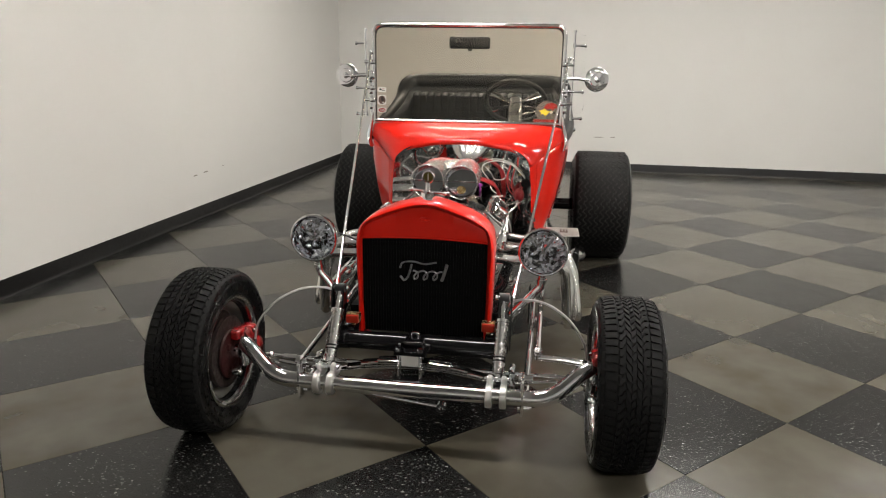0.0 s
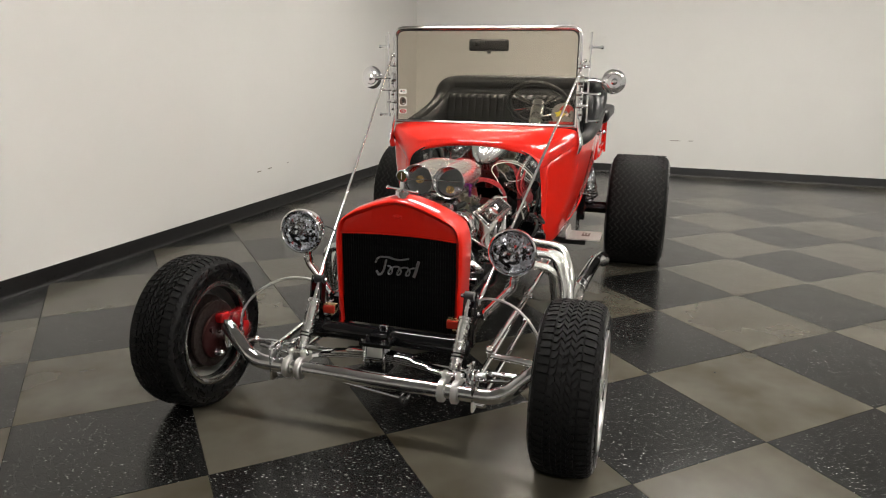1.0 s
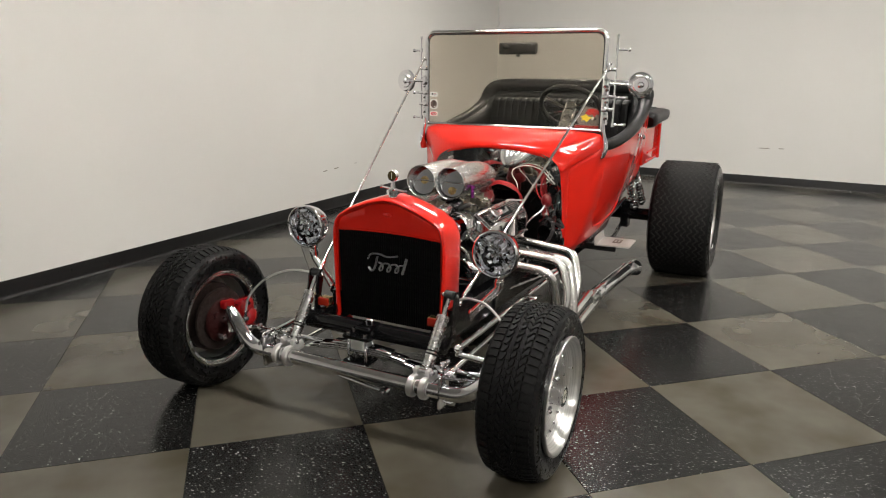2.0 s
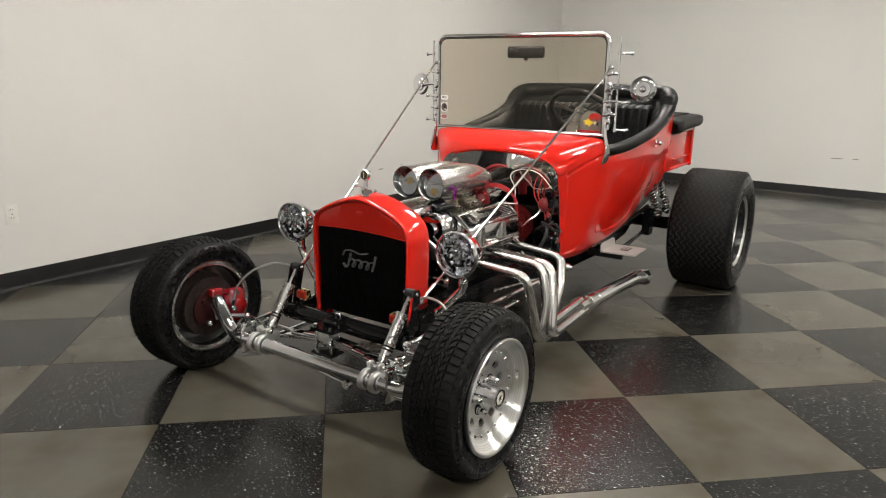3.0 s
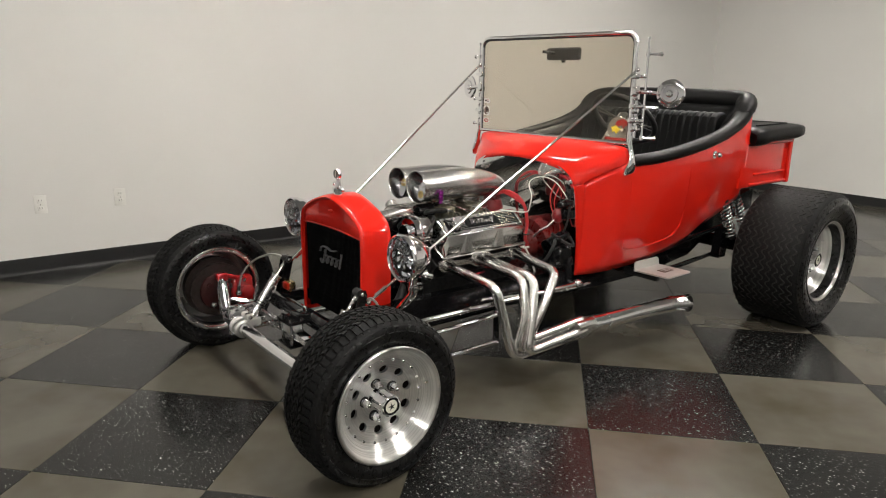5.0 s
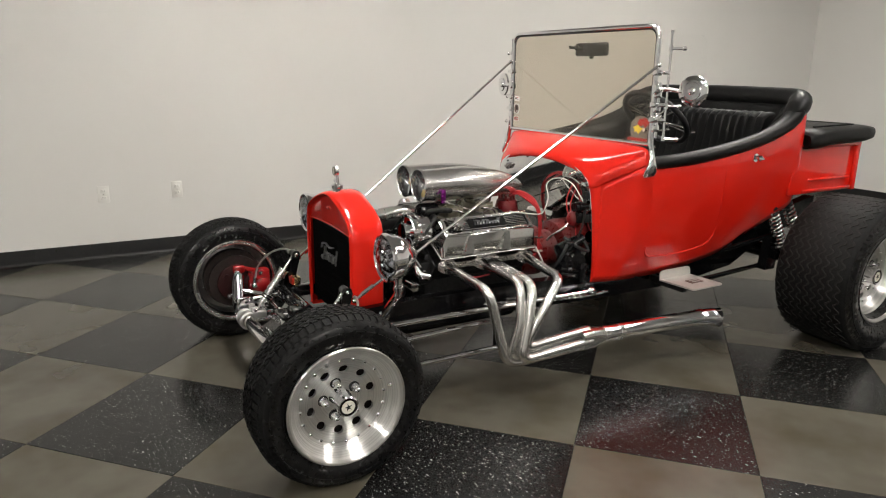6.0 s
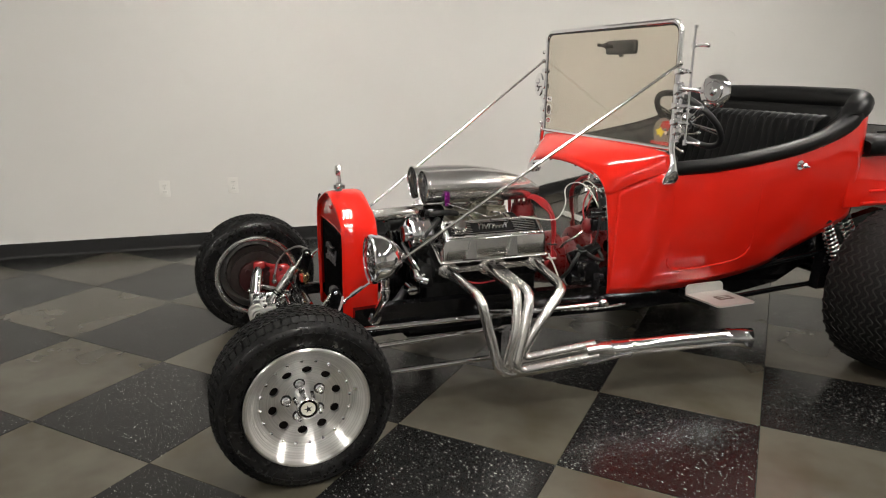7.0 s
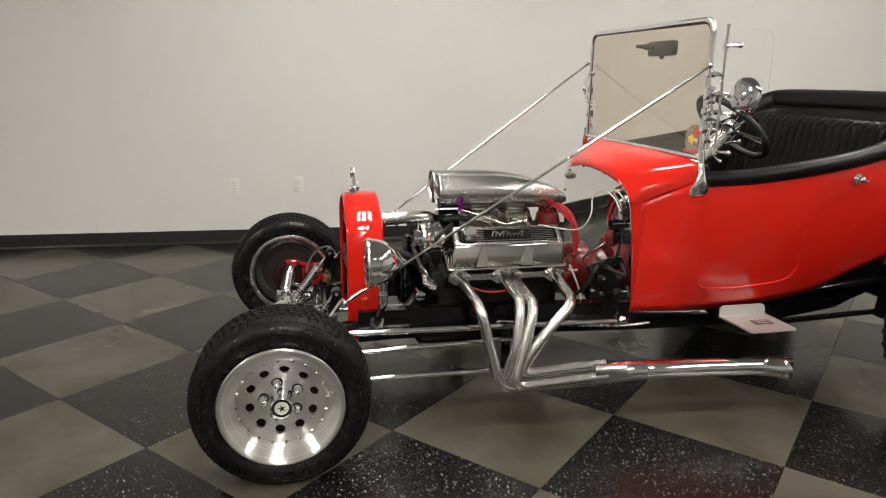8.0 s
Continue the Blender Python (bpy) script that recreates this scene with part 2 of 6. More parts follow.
def lamp_material():
    m, nt, b = material("lamp_diffuser")
    b.inputs["Base Color"].default_value = (0.8, 0.8, 0.8, 1)
    b.inputs["Emission Color"].default_value = (1.0, 0.955, 0.89, 1)
    b.inputs["Emission Strength"].default_value = LAMP_POWER
    return m


LAMP = lamp_material()


# ---- building helpers ----
def finish(name, bm, mat, angle=35):
    me = bpy.data.meshes.new(name)
    bmesh.ops.recalc_face_normals(bm, faces=bm.faces)
    bm.to_mesh(me)
    bm.free()
    if mat:
        me.materials.append(mat)
    for p in me.polygons:
        p.use_smooth = True
    me.set_sharp_from_angle(angle=radians(angle))
    return me


def part(name, bm, mat, parent=None, label="", m=None, angle=35):
    ob = new(name, finish(name, bm, mat, angle))
    ob.parent = parent
    if m is not None:
        ob.matrix_basis = m
    if label:
        tagged(ob, label)
    return ob


def again(ob, parent, m, name=None):
    """A further part on the same mesh as ob, with ob's own parts."""
    o = new(name or ob.name.split(".")[0], ob.data)
    o.parent = parent
    o.matrix_basis = m
    if ob.get("label"):
        o["label"] = ob["label"]
    for c in ob.children:
        again(c, o, c.matrix_basis.copy())
    return o


def box(bm, centre, size, bevel=0.0, turn=None, seg=2):
    mat = Matrix.Translation(centre) @ (turn or Matrix()) @ Matrix.Diagonal((*size, 1))
    made = bmesh.ops.create_cube(bm, size=1.0, matrix=mat)
    if bevel:
        edges = {e for v in made["verts"] for e in v.link_edges}
        bmesh.ops.bevel(bm, geom=list(edges), offset=bevel, segments=seg, profile=0.5, affect="EDGES")


def cyl(bm, a, b, r, r2=None, seg=20, caps=True):
    a, b = Vector(a), Vector(b)
    way = b - a
    m = Matrix.Translation((a + b) / 2) @ way.to_track_quat("Z", "Y").to_matrix().to_4x4()
    bmesh.ops.create_cone(bm, cap_ends=caps, segments=seg, radius1=r, radius2=r if r2 is None else r2, depth=way.length, matrix=m)


def ball(bm, c, r, seg=14, squash=(1, 1, 1)):
    bmesh.ops.create_uvsphere(bm, u_segments=seg, v_segments=max(6, seg * 2 // 3), radius=r, matrix=Matrix.Translation(c) @ Matrix.Diagonal((*squash, 1)))


def spline(pts, n=8, closed=False):
    """A smooth line through the points, with n steps between two of them."""
    p = [Vector(q) for q in pts]
    out = []
    count = len(p) if closed else len(p) - 1
    for i in range(count):
        if closed:
            a, b, c, d = p[i - 1], p[i], p[(i + 1) % len(p)], p[(i + 2) % len(p)]
        else:
            b, c = p[i], p[i + 1]
            a = p[i - 1] if i else b + (b - c)
            d = p[i + 2] if i + 2 < len(p) else c + (c - b)
        for k in range(n):
            t = k / n
            out.append(0.5 * (2 * b + (c - a) * t + (2 * a - 5 * b + 4 * c - d) * t * t + (3 * b - a - 3 * c + d) * t ** 3))
    if not closed:
        out.append(p[-1])
    return out


def rounded(pts, r, n=5):
    """A line with its corners rounded by r."""
    p = [Vector(q) for q in pts]
    out = [p[0]]
    for a, b, c in zip(p, p[1:], p[2:]):
        u, v = a - b, c - b
        k = min(r, u.length * 0.48, v.length * 0.48)
        s, e = b + u.normalized() * k, b + v.normalized() * k
        for i in range(n + 1):
            t = i / n
            out.append((1 - t) ** 2 * s + 2 * t * (1 - t) * b + t * t * e)
    out.append(p[-1])
    return out


def tube(bm, pts, r, seg=12, caps=True, flat=1.0, closed=False):
    """A tube along the points; r a number or one for each point; flat squeezes it along its second normal."""
    p = [Vector(q) for q in pts]
    n = len(p)
    rings, side = [], None
    for i, q in enumerate(p):
        if closed:
            way = (p[(i + 1) % n] - p[i - 1]).normalized()
        else:
            way = (p[min(i + 1, n - 1)] - p[max(i - 1, 0)]).normalized()
        if side is None:
            side = way.cross(Vector((0, 0, 1)) if abs(way.z) < 0.9 else Vector((0, 1, 0))).normalized()
        else:
            side = (side - way * side.dot(way)).normalized()
        up = way.cross(side)
        rad = r[i] if isinstance(r, (list, tuple)) else r
        rings.append([bm.verts.new(q + rad * (math.cos(a) * side + math.sin(a) * flat * up)) for a in (2 * math.pi * k / seg for k in range(seg))])
    for i in range(n if closed else n - 1):
        a, b = rings[i], rings[(i + 1) % n]
        for k in range(seg):
            bm.faces.new((a[k], a[(k + 1) % seg], b[(k + 1) % seg], b[k]))
    if caps and not closed:
        bm.faces.new(rings[0][::-1])
        bm.faces.new(rings[-1])


def lathe(bm, profile, seg=48, axis="x", centre=(0, 0, 0), closed=False):
    """Turns (along, radius) pairs round an axis through centre."""
    rings = []
    c = Vector(centre)
    for along, r in profile:
        ring = []
        for k in range(seg):
            a = 2 * math.pi * k / seg
            u, v = r * math.cos(a), r * math.sin(a)
            q = {"x": (along, u, v), "y": (u, along, v), "z": (u, v, along)}[axis]
            ring.append(bm.verts.new(c + Vector(q)))
        rings.append(ring)
    n = len(rings)
    for i in range(n if closed else n - 1):
        a, b = rings[i], rings[(i + 1) % n]
        for k in range(seg):
            bm.faces.new((a[k], a[(k + 1) % seg], b[(k + 1) % seg], b[k]))
    return rings


def sheet(bm, rows, closed=False):
    """A skin over rows of points."""
    grid = [[bm.verts.new(q) for q in row] for row in rows]
    for a, b in zip(grid, grid[1:]):
        for k in range(len(a) - (0 if closed else 1)):
            j = (k + 1) % len(a)
            bm.faces.new((a[k], a[j], b[j], b[k]))
    return grid


def prism(bm, outline, direction):
    """A plate: the outline (3D points in one plane) and its copy shifted by direction, closed."""
    lo = [bm.verts.new(q) for q in outline]
    hi = [bm.verts.new(Vector(q) + Vector(direction)) for q in outline]
    bm.faces.new(lo[::-1])
    bm.faces.new(hi)
    n = len(lo)
    for k in range(n):
        bm.faces.new((lo[k], lo[(k + 1) % n], hi[(k + 1) % n], hi[k]))


def flip(q):
    return Vector((-q[0], q[1], q[2]))


def solidify(ob, thick, offset=-1.0):
    md = ob.modifiers.new("thick", "SOLIDIFY")
    md.thickness, md.offset = thick, offset
    return ob


# ---- the room ----
WX, WY = -2.585, 6.95          # inner faces of the long wall and the end wall
EX, EY, TOP = 6.6, -6.4, 3.2
LEAN_WALL = radians(0.49)    # the long wall is not quite square to the tiles


walls = {}


def wall(name, label, centre, size, rz=0.0, mat=WALL):
    bm = bmesh.new()
    box(bm, (0, 0, 0), size)
    walls[name] = tagged(part(name, bm, mat, m=Matrix.Translation(centre) @ Matrix.Rotation(rz, 4, "Z")), label, "wall", kind="structure")


wall("wall_west", "white painted plain wall beside the car", (WX - 0.075 - 0.0085 * 0.3, 0.3, TOP / 2), (0.15, 15.4, TOP), LEAN_WALL)
wall("wall_north", "white painted end wall behind the car", ((EX + WX) / 2, WY + 0.075, TOP / 2), (EX - WX + 0.8, 0.15, TOP))
# east and south walls are unseen, added to close the room and tone reflections
wall("wall_east", "unseen closing wall, its grey set for the chrome reflections", (EX + 0.075, (WY + EY) / 2, TOP / 2), (0.15, WY - EY, TOP), mat=WALL_GREY)
wall("wall_south", "unseen closing wall, its pale grey set for the chrome reflections", ((EX + WX) / 2, EY - 0.075, TOP / 2), (EX - WX + 0.8, 0.15, TOP), mat=WALL_PALE)
bm = bmesh.new()
box(bm, ((EX + WX) / 2, (WY + EY) / 2, TOP + 0.05), (EX - WX + 0.6, WY - EY + 0.4, 0.1))
tagged(part("ceiling", bm, CEILING), "grey painted ceiling of the showroom", "ceiling", kind="structure")


def baseboard(length, m, label):
    bm = bmesh.new()
    prof = [(0, 0), (0.014, 0), (0.010, 0.006), (0.006, 0.02), (0.005, 0.095), (0.003, 0.101), (0, 0.102)]
    prism(bm, [Vector((-length / 2, -y, z)) for y, z in prof], (length, 0, 0))
    return tagged(part("baseboard", bm, BASE_BLACK, m=m), label, "baseboard", kind="structure")


baseboard(14.6, Matrix.Translation((WX - 0.0085 * 0.3 + 0.0, 0.3, 0)) @ Matrix.Rotation(radians(90) + LEAN_WALL, 4, "Z"), "black vinyl cove base along the long wall")
baseboard(EX - WX + 0.3, Matrix.Translation(((EX + WX) / 2, WY, 0)), "black vinyl cove base along the end wall")


def outlet(y, z):
    x = WX - 0.0085 * y
    bm = bmesh.new()
    box(bm, (0.003, 0, 0), (0.006, 0.072, 0.117), 0.002)
    ob = tagged(part("wall_outlet", bm, PLATE_WHITE, m=Matrix.Translation((x, y, z)) @ Matrix.Rotation(LEAN_WALL, 4, "Z")), "white plastic wall outlet plate on the wall", "outlet", "outlets on the wall")
    for dz in (-0.024, 0.024):
        s = bmesh.new()
        box(s, (0.0065, 0, dz), (0.005, 0.034, 0.029), 0.003)
        sock = part("socket", s, PLATE_WHITE, ob)
        for dy in (-0.007, 0.007):
            h = bmesh.new()
            box(h, (0.0092, dy, dz + 0.003), (0.001, 0.0025, 0.009))
            part("slot", h, DARK, sock)
    s = bmesh.new()
    cyl(s, (0.005, 0, 0), (0.0075, 0, 0), 0.003, seg=10)
    part("screw", s, DULL_CHROME, ob)
    return ob


def scuff(parent, m):
    bm = bmesh.new()
    out = [(-0.5, -0.1), (-0.3, -0.5), (0.2, -0.35), (0.5, 0.05), (0.25, 0.5), (-0.35, 0.3)]
    prism(bm, [Vector((0.0, u * 0.075, v * 0.011)) for u, v in out], (0.0008, 0, 0))
    ob = part("scuff", bm, SCUFF, parent)
    ob.matrix_basis = parent.matrix_basis.inverted() @ m
    return ob


for y, z, k in ((3.10, 0.365, 1.0), (3.27, 0.372, 1.1), (3.58, 0.385, 0.6)):
    scuff(walls["wall_west"], Matrix.Translation((WX - 0.0085 * y, y, z)) @ Matrix.Diagonal((1, k, k, 1)))
for x, z, k in ((0.80, 0.428, 1.9), (0.98, 0.432, 0.9)):
    scuff(walls["wall_north"], Matrix.Translation((x, WY, z)) @ Matrix.Rotation(radians(-90), 4, "Z") @ Matrix.Diagonal((1, k, 1, 1)))
outlet(-0.483, 0.440)
outlet(-0.010, 0.446)

# lamps in the ceiling, their long sides across the car
first = None
for x, y in LAMPS:
    if first is None:
        bm = bmesh.new()
        for cx, cy, sx, sy in ((0.6, 0, 0.03, 0.62), (-0.6, 0, 0.03, 0.62), (0, 0.295, 1.17, 0.03), (0, -0.295, 1.17, 0.03)):
            box(bm, (cx, cy, -0.012), (sx, sy, 0.024), 0.004)
        first = tagged(new("ceiling_light"), "white recessed fluorescent ceiling light with three diffuser strips", "ceiling light", "ceiling lights")
        part("frame", bm, PLATE_WHITE, first)
        bm = bmesh.new()
        box(bm, (0, 0, -0.004), (1.16, 0.56, 0.006))
        part("reflector_pan", bm, PLATE_WHITE, first)
        for dy in (-0.17, 0.0, 0.17):
            bm = bmesh.new()
            box(bm, (0, dy, -0.013), (1.14, 0.07, 0.010), 0.003)
            part("diffuser", bm, LAMP, first, "glowing white diffuser strip")
        first.matrix_basis = Matrix.Translation((x, y, TOP))
    else:
        copy_thing(first, Matrix.Translation((x, y, TOP)))

# ---- the car: x to its driver's side, y to its tail, z up; the floor under its nose is its origin ----
car = tagged(new("hot_rod_car"), "red open hot rod with exposed chrome engine and fat black tyres", "car")
car.matrix_basis = pose(-0.062, 0.0, 0.0, 0, 0, 2.0)
SIDES = (1, -1)


# -- wheels --
def tyre_mesh(R, width, rim, depth, lugs=0, rows=(), gap=0.05):
    """A tyre with its tread cut into lugs; turned round the local x axis."""
    bm = bmesh.new()
    h = width / 2
    Rb = R - depth
    prof = [(-h * 0.80, rim - 0.012), (-h * 0.86, rim + 0.004), (-h * 0.98, rim + (Rb - rim) * 0.35), (-h, rim + (Rb - rim) * 0.52), (-h * 0.975, rim + (Rb - rim) * 0.72),
            (-h * 0.90, rim + (Rb - rim) * 0.895), (-h * 0.78, Rb - 0.004), (-h * 0.4, Rb + 0.001), (0, Rb + 0.002)]
    prof = prof + [(-a, r) for a, r in prof[-2::-1]]
    fine = [(p.x, p.y) for p in spline([(a, r, 0) for a, r in prof], 3)]
    fine += [(h * 0.6, rim - 0.02), (-h * 0.6, rim - 0.02)]
    lathe(bm, fine, 72, "x", closed=True)
    # sidewall rings
    for s in (1, -1):
        for f in (0.12, 0.62):
            r = rim + (Rb - rim) * f
            x = s * h * (0.925 if f < 0.3 else 1.0)
            lathe(bm, [(x - s * 0.003, r - 0.002), (x + s * 0.0015, r - 0.001), (x + s * 0.0015, r + 0.001), (x - s * 0.003, r + 0.002)], 72, "x")
    # tread lugs, row by row: share of the width, slant, kink, lugs per pitch, share of the pitch
    tread = width * 0.84

    def crown(x):
        f = abs(x) / h
        return R + 0.002 - 0.011 * max(0.0, f - 0.50) ** 1.6 / 0.34 ** 1.6

    edge = -tread / 2
    for j, (share, slant, kink, per, fill) in enumerate(rows):
        w = tread * share
        x0, x1 = edge + w * gap, edge + w * (1 - gap)
        edge += w
        n = lugs * per
        da = 2 * math.pi / n
        for k in range(n):
            lo = da * (k + 0.37 * j + 0.05)
            hi = lo + da * fill
            sk = slant * da * per
            outline = [(x0, lo), ((x0 + x1) / 2, lo + sk / 2 + kink * da), (x1, lo + sk), (x1, hi + sk), ((x0 + x1) / 2, hi + sk / 2 + kink * da), (x0, hi)]
            top, bot = [], []
            for x, a in outline:
                rt = crown(x)
                top.append(bm.verts.new((x, rt * math.cos(a), rt * math.sin(a))))
                rb = rt - depth - 0.004
                bot.append(bm.verts.new((x, rb * math.cos(a), rb * math.sin(a))))
            bm.faces.new(top)
            for i in range(6):
                bm.faces.new((top[i], top[(i + 1) % 6], bot[(i + 1) % 6], bot[i]))
    return bm


def shoulder_lugs(bm, R, width, n, length):
    """Bars that run from the tread over the tyre's shoulders."""
    h = width / 2
    for s in (1, -1):
        for k in range(n):
            a, da = 2 * math.pi * k / n, 2 * math.pi / n * 0.32
            pts = [(s * h * 0.83, R - 0.0065), (s * h * 0.89, R - 0.013), (s * h * 0.925, R - 0.017 - length)]
            rows = [[(x, r * math.cos(a + t), r * math.sin(a + t)) for x, r in pts] for t in (-da, da)]
            low = [[(x - s * 0.006, (r - 0.006) * math.cos(a + t), (r - 0.006) * math.sin(a + t)) for x, r in pts] for t in (-da, da)]
            sheet(bm, [low[0], rows[0], rows[1], low[1]])


def holed_ring(bm, r0, r1, n, rh, ra, rb, depth, face, sub=28):
    """A dished ring between the radii r0 and r1 with n oval holes at the radius rh; face(r) gives its x."""
    def at(r, a, back=0.0):
        return Vector((face(r) - back, r * math.cos(a), r * math.sin(a)))
    step = 2 * math.pi / n
    for k in range(n):
        mid = k * step
        outer, inner = [], []
        half = step / 2 * rh
        turns = sorted([2 * math.pi * i / sub for i in range(sub)] + [math.atan2(v, u) % (2 * math.pi) for u in (r0 - rh, r1 - rh) for v in (-half, half)])
        for t in turns:
            # out to the sector's edge in the direction t
            u, v = math.cos(t), math.sin(t)
            f = min((r1 - rh) / u if u > 1e-6 else 9, (r0 - rh) / u if u < -1e-6 else 9, (step / 2 * rh) / abs(v) if abs(v) > 1e-6 else 9)
            outer.append((rh + f * u, mid + f * v / rh))
            inner.append((rh + ra * u, mid + rb * v / rh))
        o = [bm.verts.new(at(*q)) for q in outer]
        p = [bm.verts.new(at(*q)) for q in inner]
        d = [bm.verts.new(at(*q, depth)) for q in inner]
        for i in range(len(turns)):
            j = (i + 1) % len(turns)
            bm.faces.new((o[i], o[j], p[j], p[i]))
            bm.faces.new((p[i], p[j], d[j], d[i]))


def make_wheel(name, R, width, rim, dish, bow, out, reach, tread, holes=10):
    """A wheel that faces +x: the metal wheel, with tyre, hub, nuts, rivets and valve as its parts."""
    h = width / 2
    lip, low = h * out, h * 0.84
    bm = bmesh.new()
    disc = lip - dish
    rd = rim * 0.76

    def face(r):
        return disc + bow * (1 - (r / rd) ** 2) + 0.003

    edge = [(lip - 0.010, rim + 0.004), (lip, rim + 0.006), (lip + 0.003, rim + 0.003), (lip + 0.003, rim - 0.001), (lip + 0.001, rim - 0.005)]
    bowl = [(lip - 0.002, rim - 0.008), (lip - dish * 0.32, rim - 0.016), (lip - dish * 0.66, rim - 0.029), (lip - dish * 0.93, rd + 0.002), (face(rd * 0.93), rd * 0.93)]
    ledges = (0.18, 0.30, 0.46, 0.60)
    if bow > 0:
        bowl = [(lip - 0.003, rim - 0.009), (lip - dish * 0.45, rim - 0.020), (lip - dish * 0.80, rim - 0.030), (lip - dish * 0.95, rd + 0.004), (face(rd * 0.93), rd * 0.93)]
    line = [(p.x, p.y) for p in spline([(a, r, 0) for a, r in bowl], 5)]
    for f in ledges:
        k = int(f * len(line))
        (xa, ra), (xb, rb) = line[k], line[k + 1]
        line[k + 1:k + 1] = [(xa * 0.60 + xb * 0.40, ra * 0.60 + rb * 0.40), (xa * 0.55 + xb * 0.45 - 0.0012, ra * 0.55 + rb * 0.45 - 0.0004)]
    lathe(bm, edge + line, 80)
    holed_ring(bm, rd * 0.46, rd * 0.93, holes, rd * 0.71, rim * 0.073, rim * 0.086, 0.012, face)
    hub = rd * 0.215
    lathe(bm, [(face(rd * 0.46), rd * 0.46), (face(rd * 0.3), rd * 0.3), (face(hub) + 0.001, hub)], 80)
    # barrel behind the disc and the inner lip
    lathe(bm, [(disc - 0.012, rd), (disc - 0.02, rim - 0.022), (-low + 0.03, rim - 0.020), (-low + 0.008, rim - 0.012), (-low, rim - 0.006), (-low - 0.003, rim + 0.004), (-low + 0.006, rim + 0.006)], 80)
    bmesh.ops.remove_doubles(bm, verts=bm.verts, dist=0.0008)
    wheel = part(name, bm, TURNED, car, "polished slotted aluminium wheel")
    b = bmesh.new()
    lathe(b, [(-low + 0.012, rim - 0.015), (-low + 0.001, rim - 0.013), (-low - 0.005, rim - 0.006), (-low - 0.007, rim + 0.001), (-low - 0.005, rim + 0.007), (-low + 0.004, rim + 0.009)], 80)
    part("inner_rim", b, RIM_EDGE, wheel, "bright inner rim edge")
    t = tread()
    rub = part("tyre", t, RUBBER, wheel, "black rubber tyre with cut tread", angle=30)
    rub.data.materials.append(SIDEWALL)
    smooth = len(rub.data.polygons) - 9 * 42 * 8 * 3 if R > 0.3 else 0
    rub.data.materials.append(GROOVE)
    for p in rub.data.polygons:
        r = math.hypot(p.center.y, p.center.z)
        if r < R - 0.022 and abs(p.center.x) > h * 0.5:
            p.material_index = 1
        elif R > 0.3 and p.index >= smooth:
            p.material_index = 2
    b = bmesh.new()
    lathe(b, [(disc - 0.016 + min(bow, 0), 0.0), (disc - 0.016 + min(bow, 0), rd * 0.96), (disc - 0.055 + min(bow, 0), rd * 0.96), (disc - 0.055 + min(bow, 0), 0.0)], 40)
    part("backing_drum", b, RUST, wheel, "dull brown brake drum")
    b = bmesh.new()
    lathe(b, [(face(hub), hub * 1.25), (face(hub) + 0.006, hub * 1.12), (face(hub) + reach - 0.013, hub * 1.05), (face(hub) + reach - 0.011, hub * 1.14), (face(hub) + reach - 0.003, hub * 1.14), (face(hub) + reach, hub), (face(hub) + reach - 0.003, hub * 0.74), (face(hub) + reach - 0.003, 0.0)], 32)
    cap = part("hub_cap", b, CHROME, wheel, "chrome hub cap")
    b = bmesh.new()
    x = face(hub) + reach - 0.0018
    lathe(b, [(x, 0.0), (x, hub * 0.70), (x - 0.001, hub * 0.72)], 24)
    badge = part("badge", b, CREAM, cap, "pale round badge")
    b = bmesh.new()
    star = [Vector((x + 0.0008, rr * math.cos(a), rr * math.sin(a))) for a, rr in ((2 * math.pi * i / 10 + 0.3, hub * (0.44 if i % 2 == 0 else 0.15)) for i in range(10))]
    prism(b, star, (0.0008, 0, 0))
    part("star", b, GREASY, cap)
    b = bmesh.new()
    lathe(b, [(x - 0.001, hub * 0.71), (x + 0.0015, hub * 0.74), (x + 0.0015, hub * 0.92), (x - 0.001, hub * 0.95)], 28)
    part("ring", b, BLACK, cap, "gloss black ring")
    nut = None
    for i in range(5):
        a = 2 * math.pi * i / 5 + 0.35
        r = rd * 0.40
        m = Matrix.Translation((face(r), r * math.cos(a), r * math.sin(a)))
        if nut is None:
            b = bmesh.new()
            cyl(b, (0.003, 0, 0), (0.008, 0, 0), 0.0140, seg=20)
            cyl(b, (0.004, 0, 0), (0.028, 0, 0), 0.0120, 0.0114, seg=6)
            ball(b, (0.028, 0, 0), 0.0108, 12)
            nut = part("lug_nut", b, CHROME, wheel, m=m)
            # no hollow here: a black disc gives the shade of the nut's recess
            b = bmesh.new()
            lathe(b, [(0.0035, 0.0), (0.0035, 0.0165), (0.002, 0.0180), (-0.004, 0.0180)], 24)
            seat = part("nut_seat", b, GREASY, wheel, "dark disc for the shade of a nut recess", m=m)
        else:
            again(nut, wheel, m)
            again(seat, wheel, m)
    rivet = None
    for i in range(20):
        a = 2 * math.pi * (i + 0.5) / 20
        r = rd * 0.975
        m = Matrix.Translation((face(r) + 0.001, r * math.cos(a), r * math.sin(a)))
        if rivet is None:
            b = bmesh.new()
            ball(b, (0, 0, 0), 0.0068, 10, (0.9, 1, 1))
            rivet = part("rivet", b, CHROME, wheel, m=m)
        else:
            again(rivet, wheel, m)
    b = bmesh.new()
    cyl(b, (disc + 0.002, rim * 0.86, 0), (disc + 0.020, rim * 0.83, 0), 0.0042, seg=10)
    cyl(b, (disc + 0.020, rim * 0.83, 0), (disc + 0.028, rim * 0.82, 0), 0.0052, seg=10)
    part("valve_stem", b, CHROME, wheel)
    return wheel


